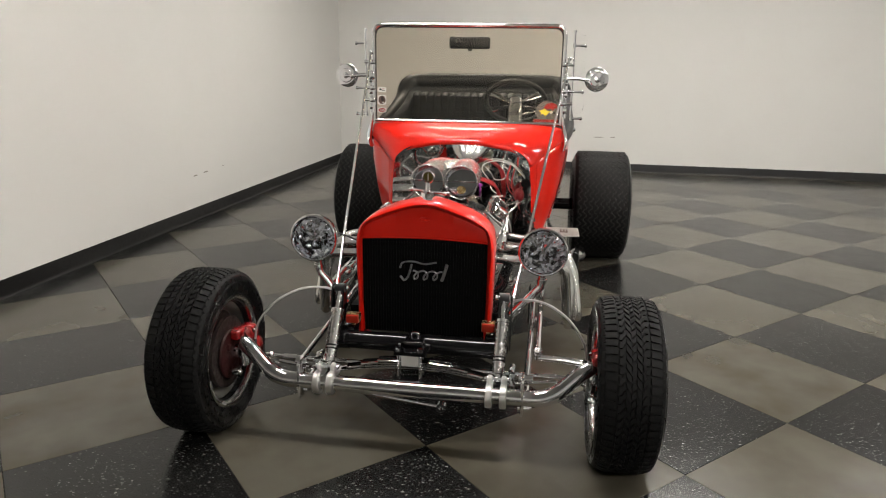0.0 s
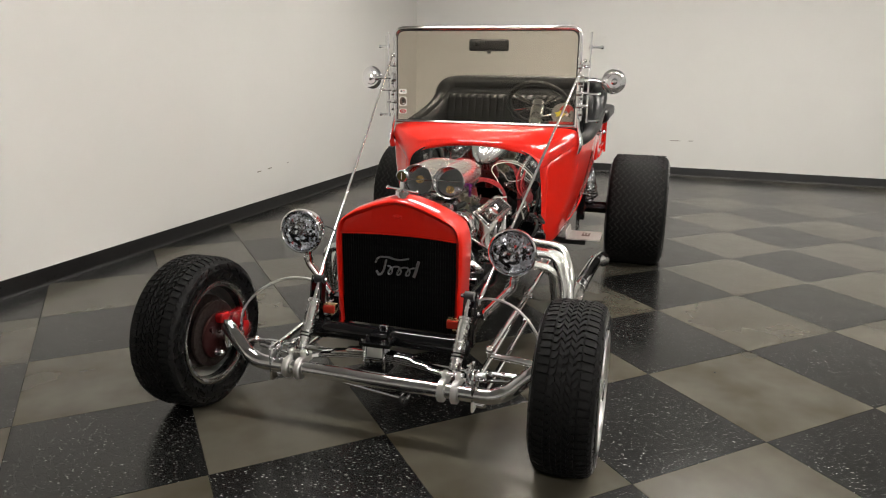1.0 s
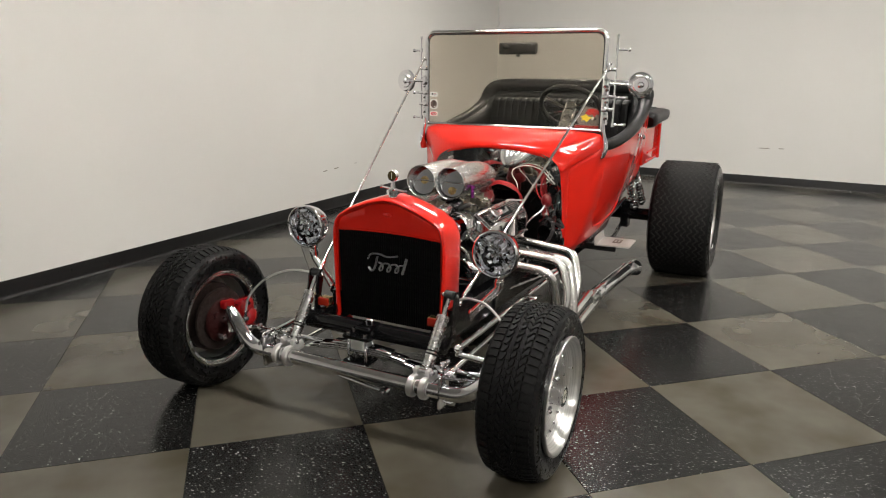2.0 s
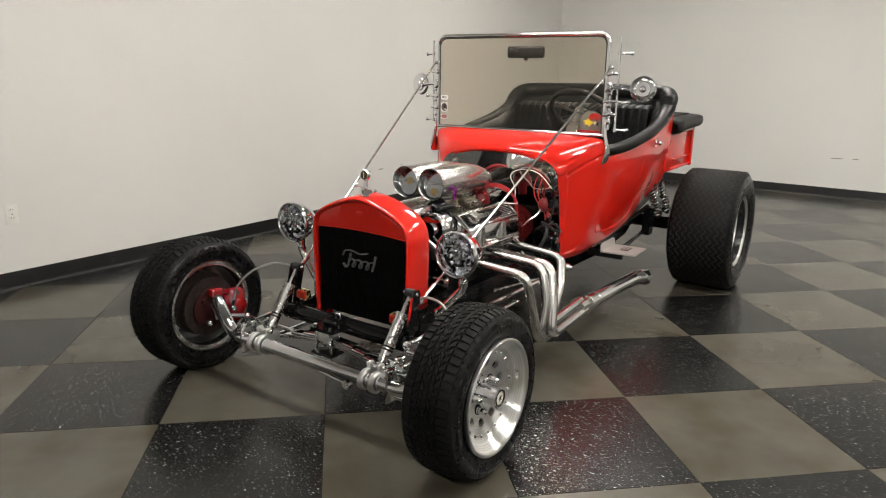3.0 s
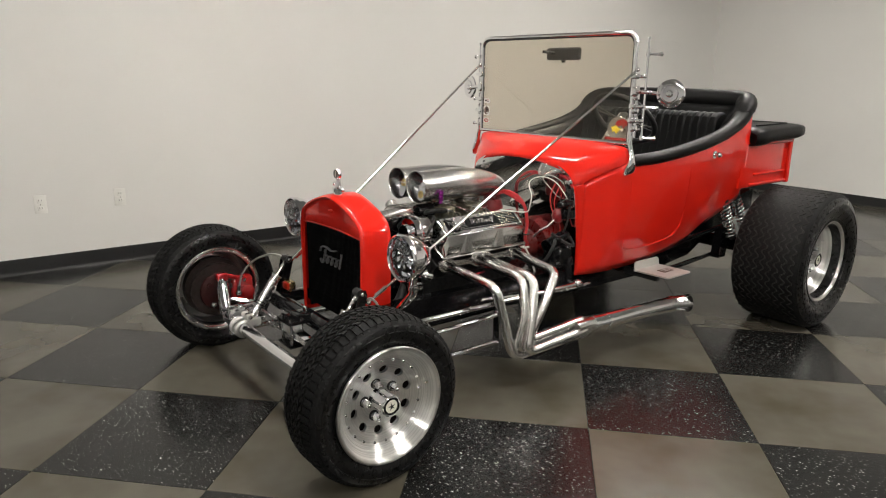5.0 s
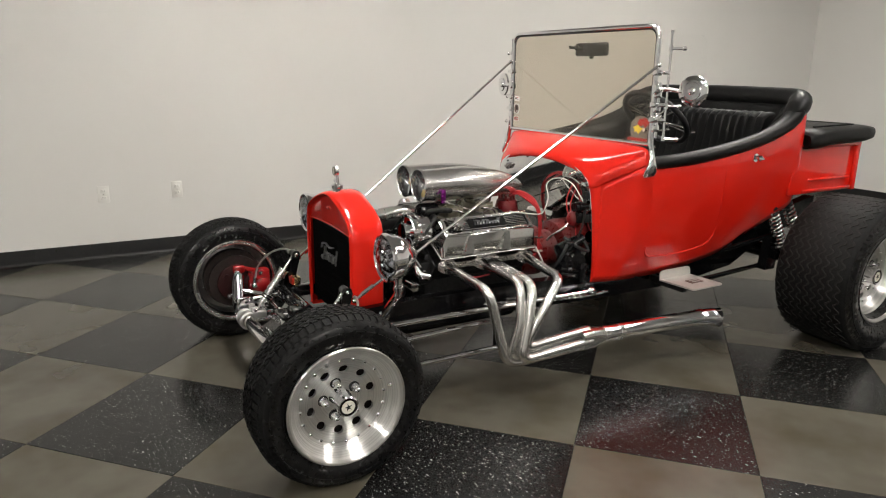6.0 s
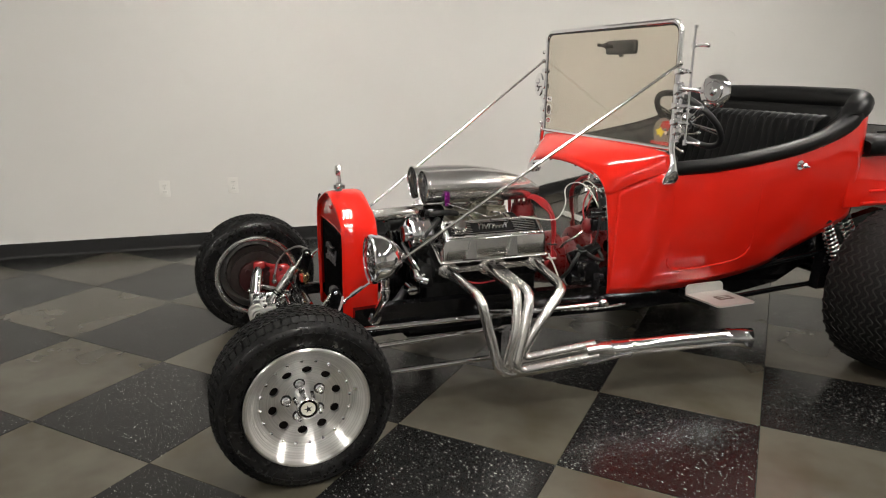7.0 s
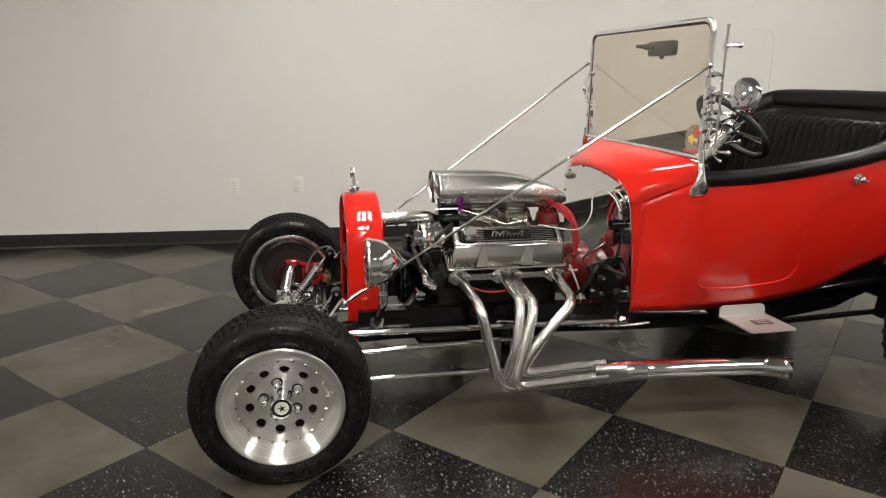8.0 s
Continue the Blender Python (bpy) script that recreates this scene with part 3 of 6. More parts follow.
def zigzag_tread(R, width, rim, lines, swing, count):
    """A broad smooth tyre whose crown carries shallow wavy cuts round it."""
    bm = tyre_mesh(R + 0.003, width, rim, 0.003)
    step = 0.036
    for j in range(lines):
        x0 = (j - (lines - 1) / 2) * step
        rows = []
        n = count * 8
        for k in range(n):
            a = 2 * math.pi * k / n
            w = math.sin(2 * math.pi * k / 8)
            x = x0 + swing * math.copysign(abs(w) ** 0.7, w)
            row = []
            for dx, up in ((-0.0052, -0.002), (-0.0042, 0.0006), (0.0042, 0.0006), (0.0052, -0.002)):
                f = abs(x + dx) / (width / 2)
                r = R + 0.002 - 0.0022 * f * f - 0.006 * max(0.0, f - 0.7) + up
                row.append((x + dx, r * math.cos(a), r * math.sin(a)))
            rows.append(row)
        sheet(bm, rows + rows[:1])
    return bm


def front_tread():
    pattern = ((0.235, 0.10, 0.00, 1, 0.70), (0.125, -0.55, 0.30, 1, 0.66), (0.10, 0.70, 0.0, 1, 0.60), (0.08, -0.45, 0.0, 1, 0.60), (0.10, 0.70, 0.0, 1, 0.60), (0.125, -0.55, -0.30, 1, 0.66), (0.235, 0.10, 0.0, 1, 0.70))
    bm = tyre_mesh(0.282, 0.200, 0.189, 0.006, 68, pattern, 0.10)
    shoulder_lugs(bm, 0.2815, 0.199, 68, 0.002)
    return bm


front = make_wheel("front_wheel", 0.282, 0.200, 0.189, 0.048, -0.030, 1.02, 0.076, front_tread)
front.matrix_basis = pose(0.706, 0.034, 0.277, 12, 0, 0)
other = again(front, car, pose(-0.731, 0.040, 0.284, 40, 0, 180) @ Matrix.Diagonal((0.99, 1.022, 1.022, 1)))
for a in (196, 214, 172, 60):
    bm = bmesh.new()
    box(bm, (-0.086, 0, 0.183), (0.012, 0.030, 0.010), 0.003)
    part("wheel_weight", bm, GREY_BADGE, other, m=Matrix.Rotation(radians(a), 4, "X"))
rear = make_wheel("rear_wheel", 0.365, 0.374, 0.212, 0.115, 0.016, 0.86, 0.061, lambda: zigzag_tread(0.365, 0.374, 0.212, 9, 0.0115, 42))
rear.matrix_basis = pose(0.808, 2.692, 0.360, 25, 0, 0)
again(rear, car, pose(-0.812, 2.692, 0.360, 5, 0, 180))

# -- front axle and what hangs on it --
bm = bmesh.new()
path = rounded([(-0.60, 0.04, 0.315), (-0.575, 0.03, 0.300), (-0.475, 0.005, 0.207), (0, 0, 0.207), (0.475, 0.005, 0.207), (0.575, 0.03, 0.300), (0.60, 0.04, 0.315)], 0.06, 6)
tube(bm, path, 0.0275, 18)
axle = part("front_axle", bm, AXLE_CHROME, car, "chrome dropped tube axle")
for s in SIDES:
    for dx in (-0.024, 0.024):
        bm = bmesh.new()
        lathe(bm, [(-0.011, 0.0285), (-0.011, 0.037), (-0.008, 0.040), (0.008, 0.040), (0.011, 0.037), (0.011, 0.0285)], 28, closed=True)
        box(bm, (0, 0.045, 0.022), (0.020, 0.07, 0.034), 0.006)
        box(bm, (0, 0.028, 0.046), (0.018, 0.03, 0.03), 0.007)
        part("axle_clamp", bm, CAST, car, m=pose(s * 0.297 + dx, 0.0, 0.207))
    bm = bmesh.new()
    cyl(bm, (s * 0.262, 0.03, 0.255), (s * 0.332, 0.03, 0.255), 0.008, seg=12)
    ball(bm, (s * 0.333, 0.03, 0.255), 0.010, 10)
    ball(bm, (s * 0.261, 0.03, 0.255), 0.010, 10)
    part("clamp_bolt", bm, CHROME, car)
    # kingpin, spindle, brake
    bm = bmesh.new()
    cyl(bm, (s * 0.605, 0.04, 0.235), (s * 0.605, 0.04, 0.335), 0.020, seg=18)
    cyl(bm, (s * 0.605, 0.04, 0.335), (s * 0.605, 0.04, 0.345), 0.013, seg=12)
    cyl(bm, (s * 0.60, 0.04, 0.281), (s * 0.70, 0.04, 0.281), 0.026, seg=16)
    tube(bm, rounded([(s * 0.605, 0.04, 0.245), (s * 0.59, 0.09, 0.235), (s * 0.555, 0.15, 0.225)], 0.03), 0.011, 10)
    part("spindle", bm, CHROME, car, "chrome kingpin and steering arm")
    bm = bmesh.new()
    lathe(bm, [(-0.006, 0.03), (-0.006, 0.128), (0.006, 0.128), (0.006, 0.03)], 48, centre=(s * 0.668, 0.042, 0.277), closed=True)
    part("brake_disc", bm, RUST, car, "dull brown brake disc")
    bm = bmesh.new()
    lathe(bm, [(s * 0.640, 0.0), (s * 0.640, 0.060), (s * 0.648, 0.088), (s * 0.656, 0.090), (s * 0.656, 0.0)], 36, centre=(0, 0.042, 0.272))
    for a in (20, 140, 260):
        q = Matrix.Rotation(radians(a), 4, "X") @ Vector((0, 0.06, 0))
        cyl(bm, (s * 0.632, 0.042 + q.y, 0.272 + q.z), (s * 0.645, 0.042 + q.y, 0.272 + q.z), 0.012, seg=12)
    part("caliper_bracket", bm, SHADED_RED, car, "red brake bracket, coloured dark for the shade inside the wheel")
    bm = bmesh.new()
    box(bm, (s * 0.645, 0.160, 0.262), (0.066, 0.088, 0.150), 0.026, seg=4)
    box(bm, (s * 0.652, 0.120, 0.262), (0.050, 0.050, 0.115), 0.016, seg=3)
    lathe(bm, [(s * 0.596, 0.0), (s * 0.598, 0.026), (s * 0.604, 0.034), (s * 0.630, 0.036)], 28, centre=(0, 0.162, 0.258))
    box(bm, (s * 0.628, 0.050, 0.345), (0.040, 0.058, 0.040), 0.012, seg=3)
    tube(bm, [(s * 0.632, 0.075, 0.345), (s * 0.64, 0.13, 0.325)], 0.012, 10)
    for dz in (0.058, -0.058):
        cyl(bm, (s * 0.612, 0.150, 0.262 + dz), (s * 0.640, 0.150, 0.262 + dz), 0.014, seg=14)
    cal = part("brake_caliper", bm, CALIPER, car, "glossy red painted brake caliper")
    for dz in (0.058, -0.058):
        bm = bmesh.new()
        cyl(bm, (s * 0.615, 0.150, 0.262 + dz), (s * 0.603, 0.150, 0.262 + dz), 0.008, seg=6)
        part("bolt", bm, CHROME, cal)
    bm = bmesh.new()
    cyl(bm, (s * 0.628, -0.002, 0.222), (s * 0.606, -0.002, 0.222), 0.013, seg=12)
    ball(bm, (s * 0.606, -0.002, 0.222), 0.012, 12)
    part("spindle_nut", bm, CHROME, car)
    # braided brake hose and its fitting
    bm = bmesh.new()
    tube(bm, spline([(s * 0.325, 0.255, 0.455), (s * 0.37, 0.245, 0.470), (s * 0.45, 0.220, 0.468), (s * 0.53, 0.175, 0.430), (s * 0.585, 0.135, 0.36), (s * 0.598, 0.118, 0.285)], 8), 0.0045, 8)
    hose = part("brake_hose", bm, BRAID, car, "braided steel brake hose")
    bm = bmesh.new()
    cyl(bm, (s * 0.597, 0.119, 0.300), (s * 0.599, 0.117, 0.272), 0.008, seg=10)
    ball(bm, (s * 0.600, 0.117, 0.262), 0.014, 12)
    cyl(bm, (s * 0.590, 0.117, 0.262), (s * 0.620, 0.122, 0.262), 0.010, seg=12)
    part("hose_fitting", bm, CHROME, hose)
    # coil-less front shock
    top, low = Vector((s * 0.302, 0.229, 0.478)), Vector((s * 0.297, 0.050, 0.240))
    d = low - top
    bm = bmesh.new()
    cyl(bm, top, top + d * 0.35, 0.008, seg=14)
    cyl(bm, top + d * 0.30, top + d * 0.92, 0.0215, seg=28)
    cyl(bm, top + d * 0.28, top + d * 0.315, 0.0245, seg=28)
    cyl(bm, top + d * 0.68, top + d * 0.70, 0.0228, seg=28)
    cyl(bm, top + d * 0.88, low, 0.010, seg=14)
    shock = part("front_shock", bm, DULL_CHROME, car, "chrome tube shock absorber")
    for f in (0.725, 0.765):
        bm = bmesh.new()
        cyl(bm, top + d * f, top + d * (f + 0.018), 0.0222, seg=28)
        part("band", bm, BLACK, shock)
    bm = bmesh.new()
    cyl(bm, top + Vector((-0.018, 0, 0)), top + Vector((0.018, 0, 0)), 0.017, seg=18)
    part("bush", bm, PLASTIC, shock)
    bm = bmesh.new()
    cyl(bm, top + Vector((-0.026, 0, 0)), top + Vector((0.026, 0, 0)), 0.007, seg=12)
    ball(bm, top + Vector((-0.026, 0, 0)), 0.009, 10)
    ball(bm, top + Vector((0.026, 0, 0)), 0.009, 10)
    part("bolt", bm, CHROME, shock)
    # bracket that carries the shock's head
    bm = bmesh.new()
    for dx in (-0.021, 0.021):
        out = [(s * 0.308 + dx - 0.003, y, z) for y, z in ((0.210, 0.470), (0.222, 0.492), (0.244, 0.492), (0.250, 0.470), (0.205, 0.300), (0.176, 0.300))]
        prism(bm, [Vector(q) for q in out], (0.006, 0, 0))
    part("shock_bracket", bm, BLACK, car)
    # turn signal
    bm = bmesh.new()
    box(bm, (s * 0.250, 0.214, 0.372), (0.052, 0.030, 0.036), 0.004)
    box(bm, (s * 0.250, 0.215, 0.340), (0.014, 0.010, 0.05), 0.002)
    sig = part("turn_signal", bm, BRASS, car, "turn signal in a thin bright bezel")
    bm = bmesh.new()
    box(bm, (s * 0.250, 0.197, 0.372), (0.047, 0.016, 0.031), 0.004)
    part("lens", bm, AMBER, sig, "amber lens")
    # links from the axle to the frame
    for z0, z1, y1 in ((0.262, 0.288, 0.865), (0.158, 0.164, 0.865)):
        bm = bmesh.new()
        tube(bm, [(s * 0.395, 0.04, z0), (s * 0.405, y1, z1)], 0.0105, 14)
        for q in ((s * 0.395, 0.04, z0), (s * 0.405, y1, z1)):
            cyl(bm, (q[0] - 0.016, q[1], q[2]), (q[0] + 0.022, q[1], q[2]), 0.013, seg=14)
        part("radius_rod", bm, CHROME, car, "chrome radius rod")
    bm = bmesh.new()
    box(bm, (s * 0.385, 0.873, 0.235), (0.008, 0.034, 0.18), 0.006)
    part("link_bracket", bm, BLACK, car)
    bm = bmesh.new()
    box(bm, (s * 0.385, 0.015, 0.215), (0.014, 0.075, 0.135), 0.01)
    for dy, dz in ((0.02, 0.262), (0.02, 0.155)):
        cyl(bm, (s * 0.37, 0.015 + dy, dz), (s * 0.41, 0.015 + dy, dz), 0.010, seg=12)
    part("axle_bracket", bm, CHROME, car)

# tie rod, cross rod, transverse leaf spring with perch
bm = bmesh.new()
cyl(bm, (-0.55, 0.15, 0.222), (0.55, 0.15, 0.222), 0.009, seg=14)
for s in SIDES:
    ball(bm, (s * 0.552, 0.15, 0.224), 0.015, 12)
    cyl(bm, (s * 0.50, 0.15, 0.222), (s * 0.45, 0.15, 0.222), 0.012, seg=12)
part("tie_rod", bm, CHROME, car, "chrome steering tie rod")
bm = bmesh.new()
tube(bm, [(-0.29, 0.085, 0.150), (0.088, 0.085, 0.106)], 0.007, 12)
lathe(bm, [(-0.012, 0.008), (-0.012, 0.018), (0.012, 0.018), (0.012, 0.008)], 18, "y", (0.101, 0.086, 0.104), closed=True)
part("cross_rod", bm, CHROME, car, "chrome panhard rod with a rod end")
bm = bmesh.new()
for k, (half, dz) in enumerate(((0.290, 0), (0.245, 0.011), (0.19, 0.022), (0.13, 0.033))):
    rows = []
    for i in range(17):
        x = half * (i / 8 - 1)
        z = 0.206 + 0.8 * dz + 0.034 * (1 - (x / 0.29) ** 2)
        rows.append([(x, 0.086, z), (x, 0.124, z), (x, 0.124, z + 0.0066), (x, 0.088, z + 0.0066), (x, 0.084, z + 0.0042)])
    g = sheet(bm, rows, closed=True)
    bm.faces.new(g[0])
    bm.faces.new(g[-1])
spring = part("leaf_spring", bm, AXLE_CHROME, car, "chrome transverse leaf spring")
for s in SIDES:
    bm = bmesh.new()
    box(bm, (s * 0.345, 0.095, 0.235), (0.022, 0.030, 0.085), 0.008)
    cyl(bm, (s * 0.345, 0.062, 0.262), (s * 0.345, 0.128, 0.262), 0.011, seg=12)
    cyl(bm, (s * 0.345, 0.062, 0.208), (s * 0.345, 0.128, 0.208), 0.011, seg=12)
    cyl(bm, (s * 0.32, 0.095, 0.208), (s * 0.50, 0.10, 0.228), 0.007, seg=10)
    part("spring_shackle", bm, CHROME, car)
bm = bmesh.new()
plan = rounded([(-0.066, 0.062, 0.300), (0.050, 0.062, 0.300), (0.050, 0.150, 0.300), (0.030, 0.185, 0.300), (-0.046, 0.185, 0.300), (-0.066, 0.150, 0.300), (-0.0659, 0.0622, 0.300)], 0.015, 4)[:-1]
prism(bm, plan, (0, 0, 0.013))
box(bm, (-0.008, 0.150, 0.322), (0.070, 0.09, 0.026), 0.010, seg=3)
perch = part("spring_perch", bm, BLACK, car, "gloss black spring perch")
bm = bmesh.new()
tube(bm, rounded([(-0.020, 0.160, 0.325), (-0.020, 0.160, 0.349), (0.004, 0.160, 0.349), (0.004, 0.160, 0.325)], 0.007, 4), 0.0042, 8)
part("staple", bm, CHROME, perch)
for dx in (-0.053, 0.024):
    bm = bmesh.new()
    for dy in (0.081, 0.127):
        cyl(bm, (dx, dy, 0.206), (dx, dy, 0.314), 0.0062, seg=12)
        cyl(bm, (dx, dy, 0.313), (dx, dy, 0.322), 0.0095, seg=6)
    part("u_bolt", bm, CHROME, perch)
bm = bmesh.new()
box(bm, (-0.015, 0.103, 0.204), (0.110, 0.075, 0.012), 0.003)
part("perch_plate", bm, BLACK, perch)
bm = bmesh.new()
box(bm, (-0.012, 0.104, 0.276), (0.062, 0.052, 0.046), 0.004)
part("spacer_block", bm, CAST, perch, "bare aluminium spacer block")

# -- frame --
bm = bmesh.new()
cyl(bm, (-0.312, 0.182, 0.298), (0.312, 0.182, 0.298), 0.033, seg=32)
for s in SIDES:
    cyl(bm, (s * 0.255, 0.182, 0.298), (s * 0.312, 0.182, 0.298), 0.036, seg=32)
    ball(bm, (s * 0.312, 0.182, 0.298), 0.026, 18, (0.5, 1, 1))
    box(bm, (s * 0.262, 0.25, 0.318), (0.046, 0.13, 0.050), 0.010)
part("front_crossmember", bm, BLACK, car, "gloss black tube crossmember")
for s in SIDES:
    bm = bmesh.new()
    rows = []
    for y, z, x in ((0.31, 0.34, 0.262), (0.45, 0.345, 0.262), (0.9, 0.345, 0.275), (1.5, 0.335, 0.30), (2.0, 0.345, 0.33), (2.35, 0.40, 0.35), (2.6, 0.52, 0.35), (3.0, 0.60, 0.35)):
        rows.append([(s * (x - 0.025), y, z - 0.075), (s * (x + 0.025), y, z - 0.075), (s * (x + 0.025), y, z + 0.045), (s * (x - 0.025), y, z + 0.045)])
    g = sheet(bm, rows, closed=True)
    bm.faces.new(g[0])
    bm.faces.new(g[-1])
    part("frame_rail", bm, BLACK, car, "gloss black frame rail")
    # rear running gear
    bm = bmesh.new()
    tube(bm, [(s * 0.40, 1.62, 0.372), (s * 0.42, 2.10, 0.418), (s * 0.43, 2.58, 0.470)], 0.014, 12)
    tube(bm, [(s * 0.50, 1.90, 0.325), (s * 0.43, 2.55, 0.320)], 0.012, 12)
    out = [(s * 0.425, 2.50, 0.30), (s * 0.425, 2.575, 0.30), (s * 0.425, 2.60, 0.47), (s * 0.425, 2.52, 0.47)]
    prism(bm, [Vector(q) for q in out], (s * 0.05, 0, 0))
    part("ladder_bar", bm, BLACK, car, "black rear ladder bar")
    for k, (a, b) in enumerate((((s * 0.46, 2.50, 0.640), (s * 0.50, 2.585, 0.405)), ((s * 0.47, 2.60, 0.66), (s * 0.52, 2.70, 0.42)))):
        a, b = Vector(a), Vector(b)
        d = b - a
        u = d.cross(Vector((1, 0, 0))).normalized()
        v = d.cross(u).normalized()
        bm = bmesh.new()
        tube(bm, [a + d * t + 0.027 * (math.cos(w) * u + math.sin(w) * v) for t, w in ((0.08 + 0.80 * i / 110, 2 * math.pi * i / 11) for i in range(111))], 0.0048, 7)
        coil = part("coil_spring", bm, DULL_CHROME, car, "chrome rear coil spring over a black damper")
        bm = bmesh.new()
        cyl(bm, a, b, 0.013, seg=14)
        cyl(bm, a + d * 0.02, a + d * 0.08, 0.030, seg=18)
        cyl(bm, a + d * 0.88, a + d * 0.92, 0.030, seg=18)
        part("damper", bm, GREASY, coil)
bm = bmesh.new()
cyl(bm, (-0.66, 2.675, 0.360), (0.66, 2.675, 0.360), 0.040, seg=20)
lathe(bm, [(2.53, 0.0), (2.54, 0.06), (2.58, 0.12), (2.68, 0.145), (2.78, 0.12), (2.82, 0.05), (2.825, 0.0)], 28, "y", (0, 0, 0.36))
part("rear_axle", bm, BLACK, car, "black rear axle")
bm = bmesh.new()
box(bm, (0, 1.55, 0.31), (0.55, 0.06, 0.04), 0.006)
box(bm, (0.0, 1.9, 0.36), (0.70, 0.9, 0.02), 0.004)
cyl(bm, (0, 1.55, 0.33), (0, 2.55, 0.36), 0.035, seg=14)
part("underfloor", bm, GREASY, car, "black underside of the body")

# drag link from the steering box to the front wheel
bm = bmesh.new()
tube(bm, [(0.428, 0.06, 0.362), (0.437, 0.80, 0.356), (0.445, 1.30, 0.352)], 0.0105, 14)
ball(bm, (0.447, 1.325, 0.354), 0.019, 14)
cyl(bm, (0.42, 1.325, 0.354), (0.475, 1.325, 0.354), 0.010, seg=12)
ball(bm, (0.428, 0.042, 0.362), 0.016, 14)
cyl(bm, (0.428, 0.042, 0.335), (0.428, 0.042, 0.375), 0.010, seg=12)
tube(bm, [(0.428, 0.042, 0.340), (0.52, 0.045, 0.335), (0.605, 0.045, 0.325)], [0.010, 0.012, 0.014], 12)
part("drag_link", bm, CHROME, car, "chrome steering drag link")
bm = bmesh.new()
tube(bm, spline([(0.300, 0.86, 0.325), (0.36, 1.3, 0.300), (0.40, 1.47, 0.318)], 6), 0.006, 8)
part("brake_line", bm, DULL_CHROME, car)

# -- radiator shell --
def shell_line(y, grow=0.0, n=10):
    """Half of the shell's outline from the bottom of its side to its peak."""
    h = [(0.220, y, 0.258 - 0.3 * grow), (0.236 + 0.7 * grow, y, 0.264 - 0.3 * grow), (0.243 + grow, y, 0.282), (0.246 + grow, y, 0.45), (0.250 + grow, y, 0.60), (0.247 + grow, y, 0.662), (0.231 + grow * 0.8, y, 0.708), (0.190, y, 0.739 + grow), (0.13, y, 0.766 + grow), (0.06, y, 0.789 + grow), (0.025, y, 0.796 + grow), (0.0, y, 0.798 + grow)]
    return spline(h, n)


bm = bmesh.new()
rows = []
for y, g in ((0.282, -0.014), (0.274, -0.004), (0.277, 0.002), (0.290, 0.006), (0.330, 0.010), (0.385, 0.010), (0.408, 0.007), (0.415, 0.0)):
    half = shell_line(y, g)
    for q in half:
        q.y = 0.282 + (q.y - 0.282) * (1 - 0.40 * max(0.0, (0.38 - q.z) / 0.118) ** 2)
    rows.append(half + [flip(q) for q in half[-2::-1]])
sheet(bm, rows)
shell = solidify(part("radiator_shell", bm, RED, car, "glossy red arched radiator shell", angle=60), 0.004)
# red face above the grille
bm = bmesh.new()
half = [q for q in shell_line(0.286, -0.010) if q.z > 0.655]
outer = half + [flip(q) for q in half[-2::-1]]
lower = [Vector((0.236 - 0.472 * i / (len(outer) - 1), 0.292, 0.657 + 0.010 * (1 - (2 * i / (len(outer) - 1) - 1) ** 2))) for i in range(len(outer))]
inner = [a.lerp(b, 0.12) + Vector((0, 0.006, 0)) for a, b in zip(outer, lower)]
mid = [a.lerp(b, 0.6) + Vector((0, -0.001, 0)) for a, b in zip(outer, lower)]
sheet(bm, [outer, inner, mid, lower, [q + Vector((0, 0.02, 0)) for q in lower]])
part("face_panel", bm, RED, shell, "red peaked panel over the grille")
bm = bmesh.new()
tube(bm, [q + Vector((0, -0.002, -0.001)) for q in lower], 0.0025, 8)
for s in SIDES:
    tube(bm, [(s * 0.236, 0.288, 0.655), (s * 0.237, 0.286, 0.45), (s * 0.230, 0.284, 0.300)], 0.004, 8)
part("grille_surround", bm, RED, shell)
bm = bmesh.new()
out = [lower[0] + Vector((0, 0.006, 0))] + [q + Vector((0, 0.006, 0)) for q in lower[1:]] + [Vector((-0.232, 0.300, 0.292)), Vector((0.232, 0.300, 0.292))]
prism(bm, out, (0, 0.06, 0))
core = part("radiator_core", bm, DARK, shell, "black radiator core")
for i in range(46):
    bm = bmesh.new() if i == 0 else None
    x = -0.228 + 0.456 * i / 45
    if bm:
        box(bm, (0, 0.2985, 0.475), (0.0018, 0.006, 0.360))
        fin = part("fin", bm, DARK, core, m=Matrix.Translation((x, 0, 0)))
    else:
        again(fin, core, Matrix.Translation((x, 0, 0)))
# script badge as a plain looping stroke under a swoosh
def loops(n, pitch, r, y, slant=0.35, step=14, tall=()):
    """A looping line, as a pen swings: n loops along x, leaning to the right, some of them taller."""
    out = []
    for k in range(n * step + 1):
        t = 2 * math.pi * k / step
        high = tall[min(k // step, n - 1)] if tall else 1.0
        z = r * (math.cos(t) + (high - 1) * (1 + math.cos(t)))
        out.append(Vector((pitch * t / (2 * math.pi) + (0.9 if not tall else 0.55) * r * math.sin(t) + slant * z, y, z)))
    return out


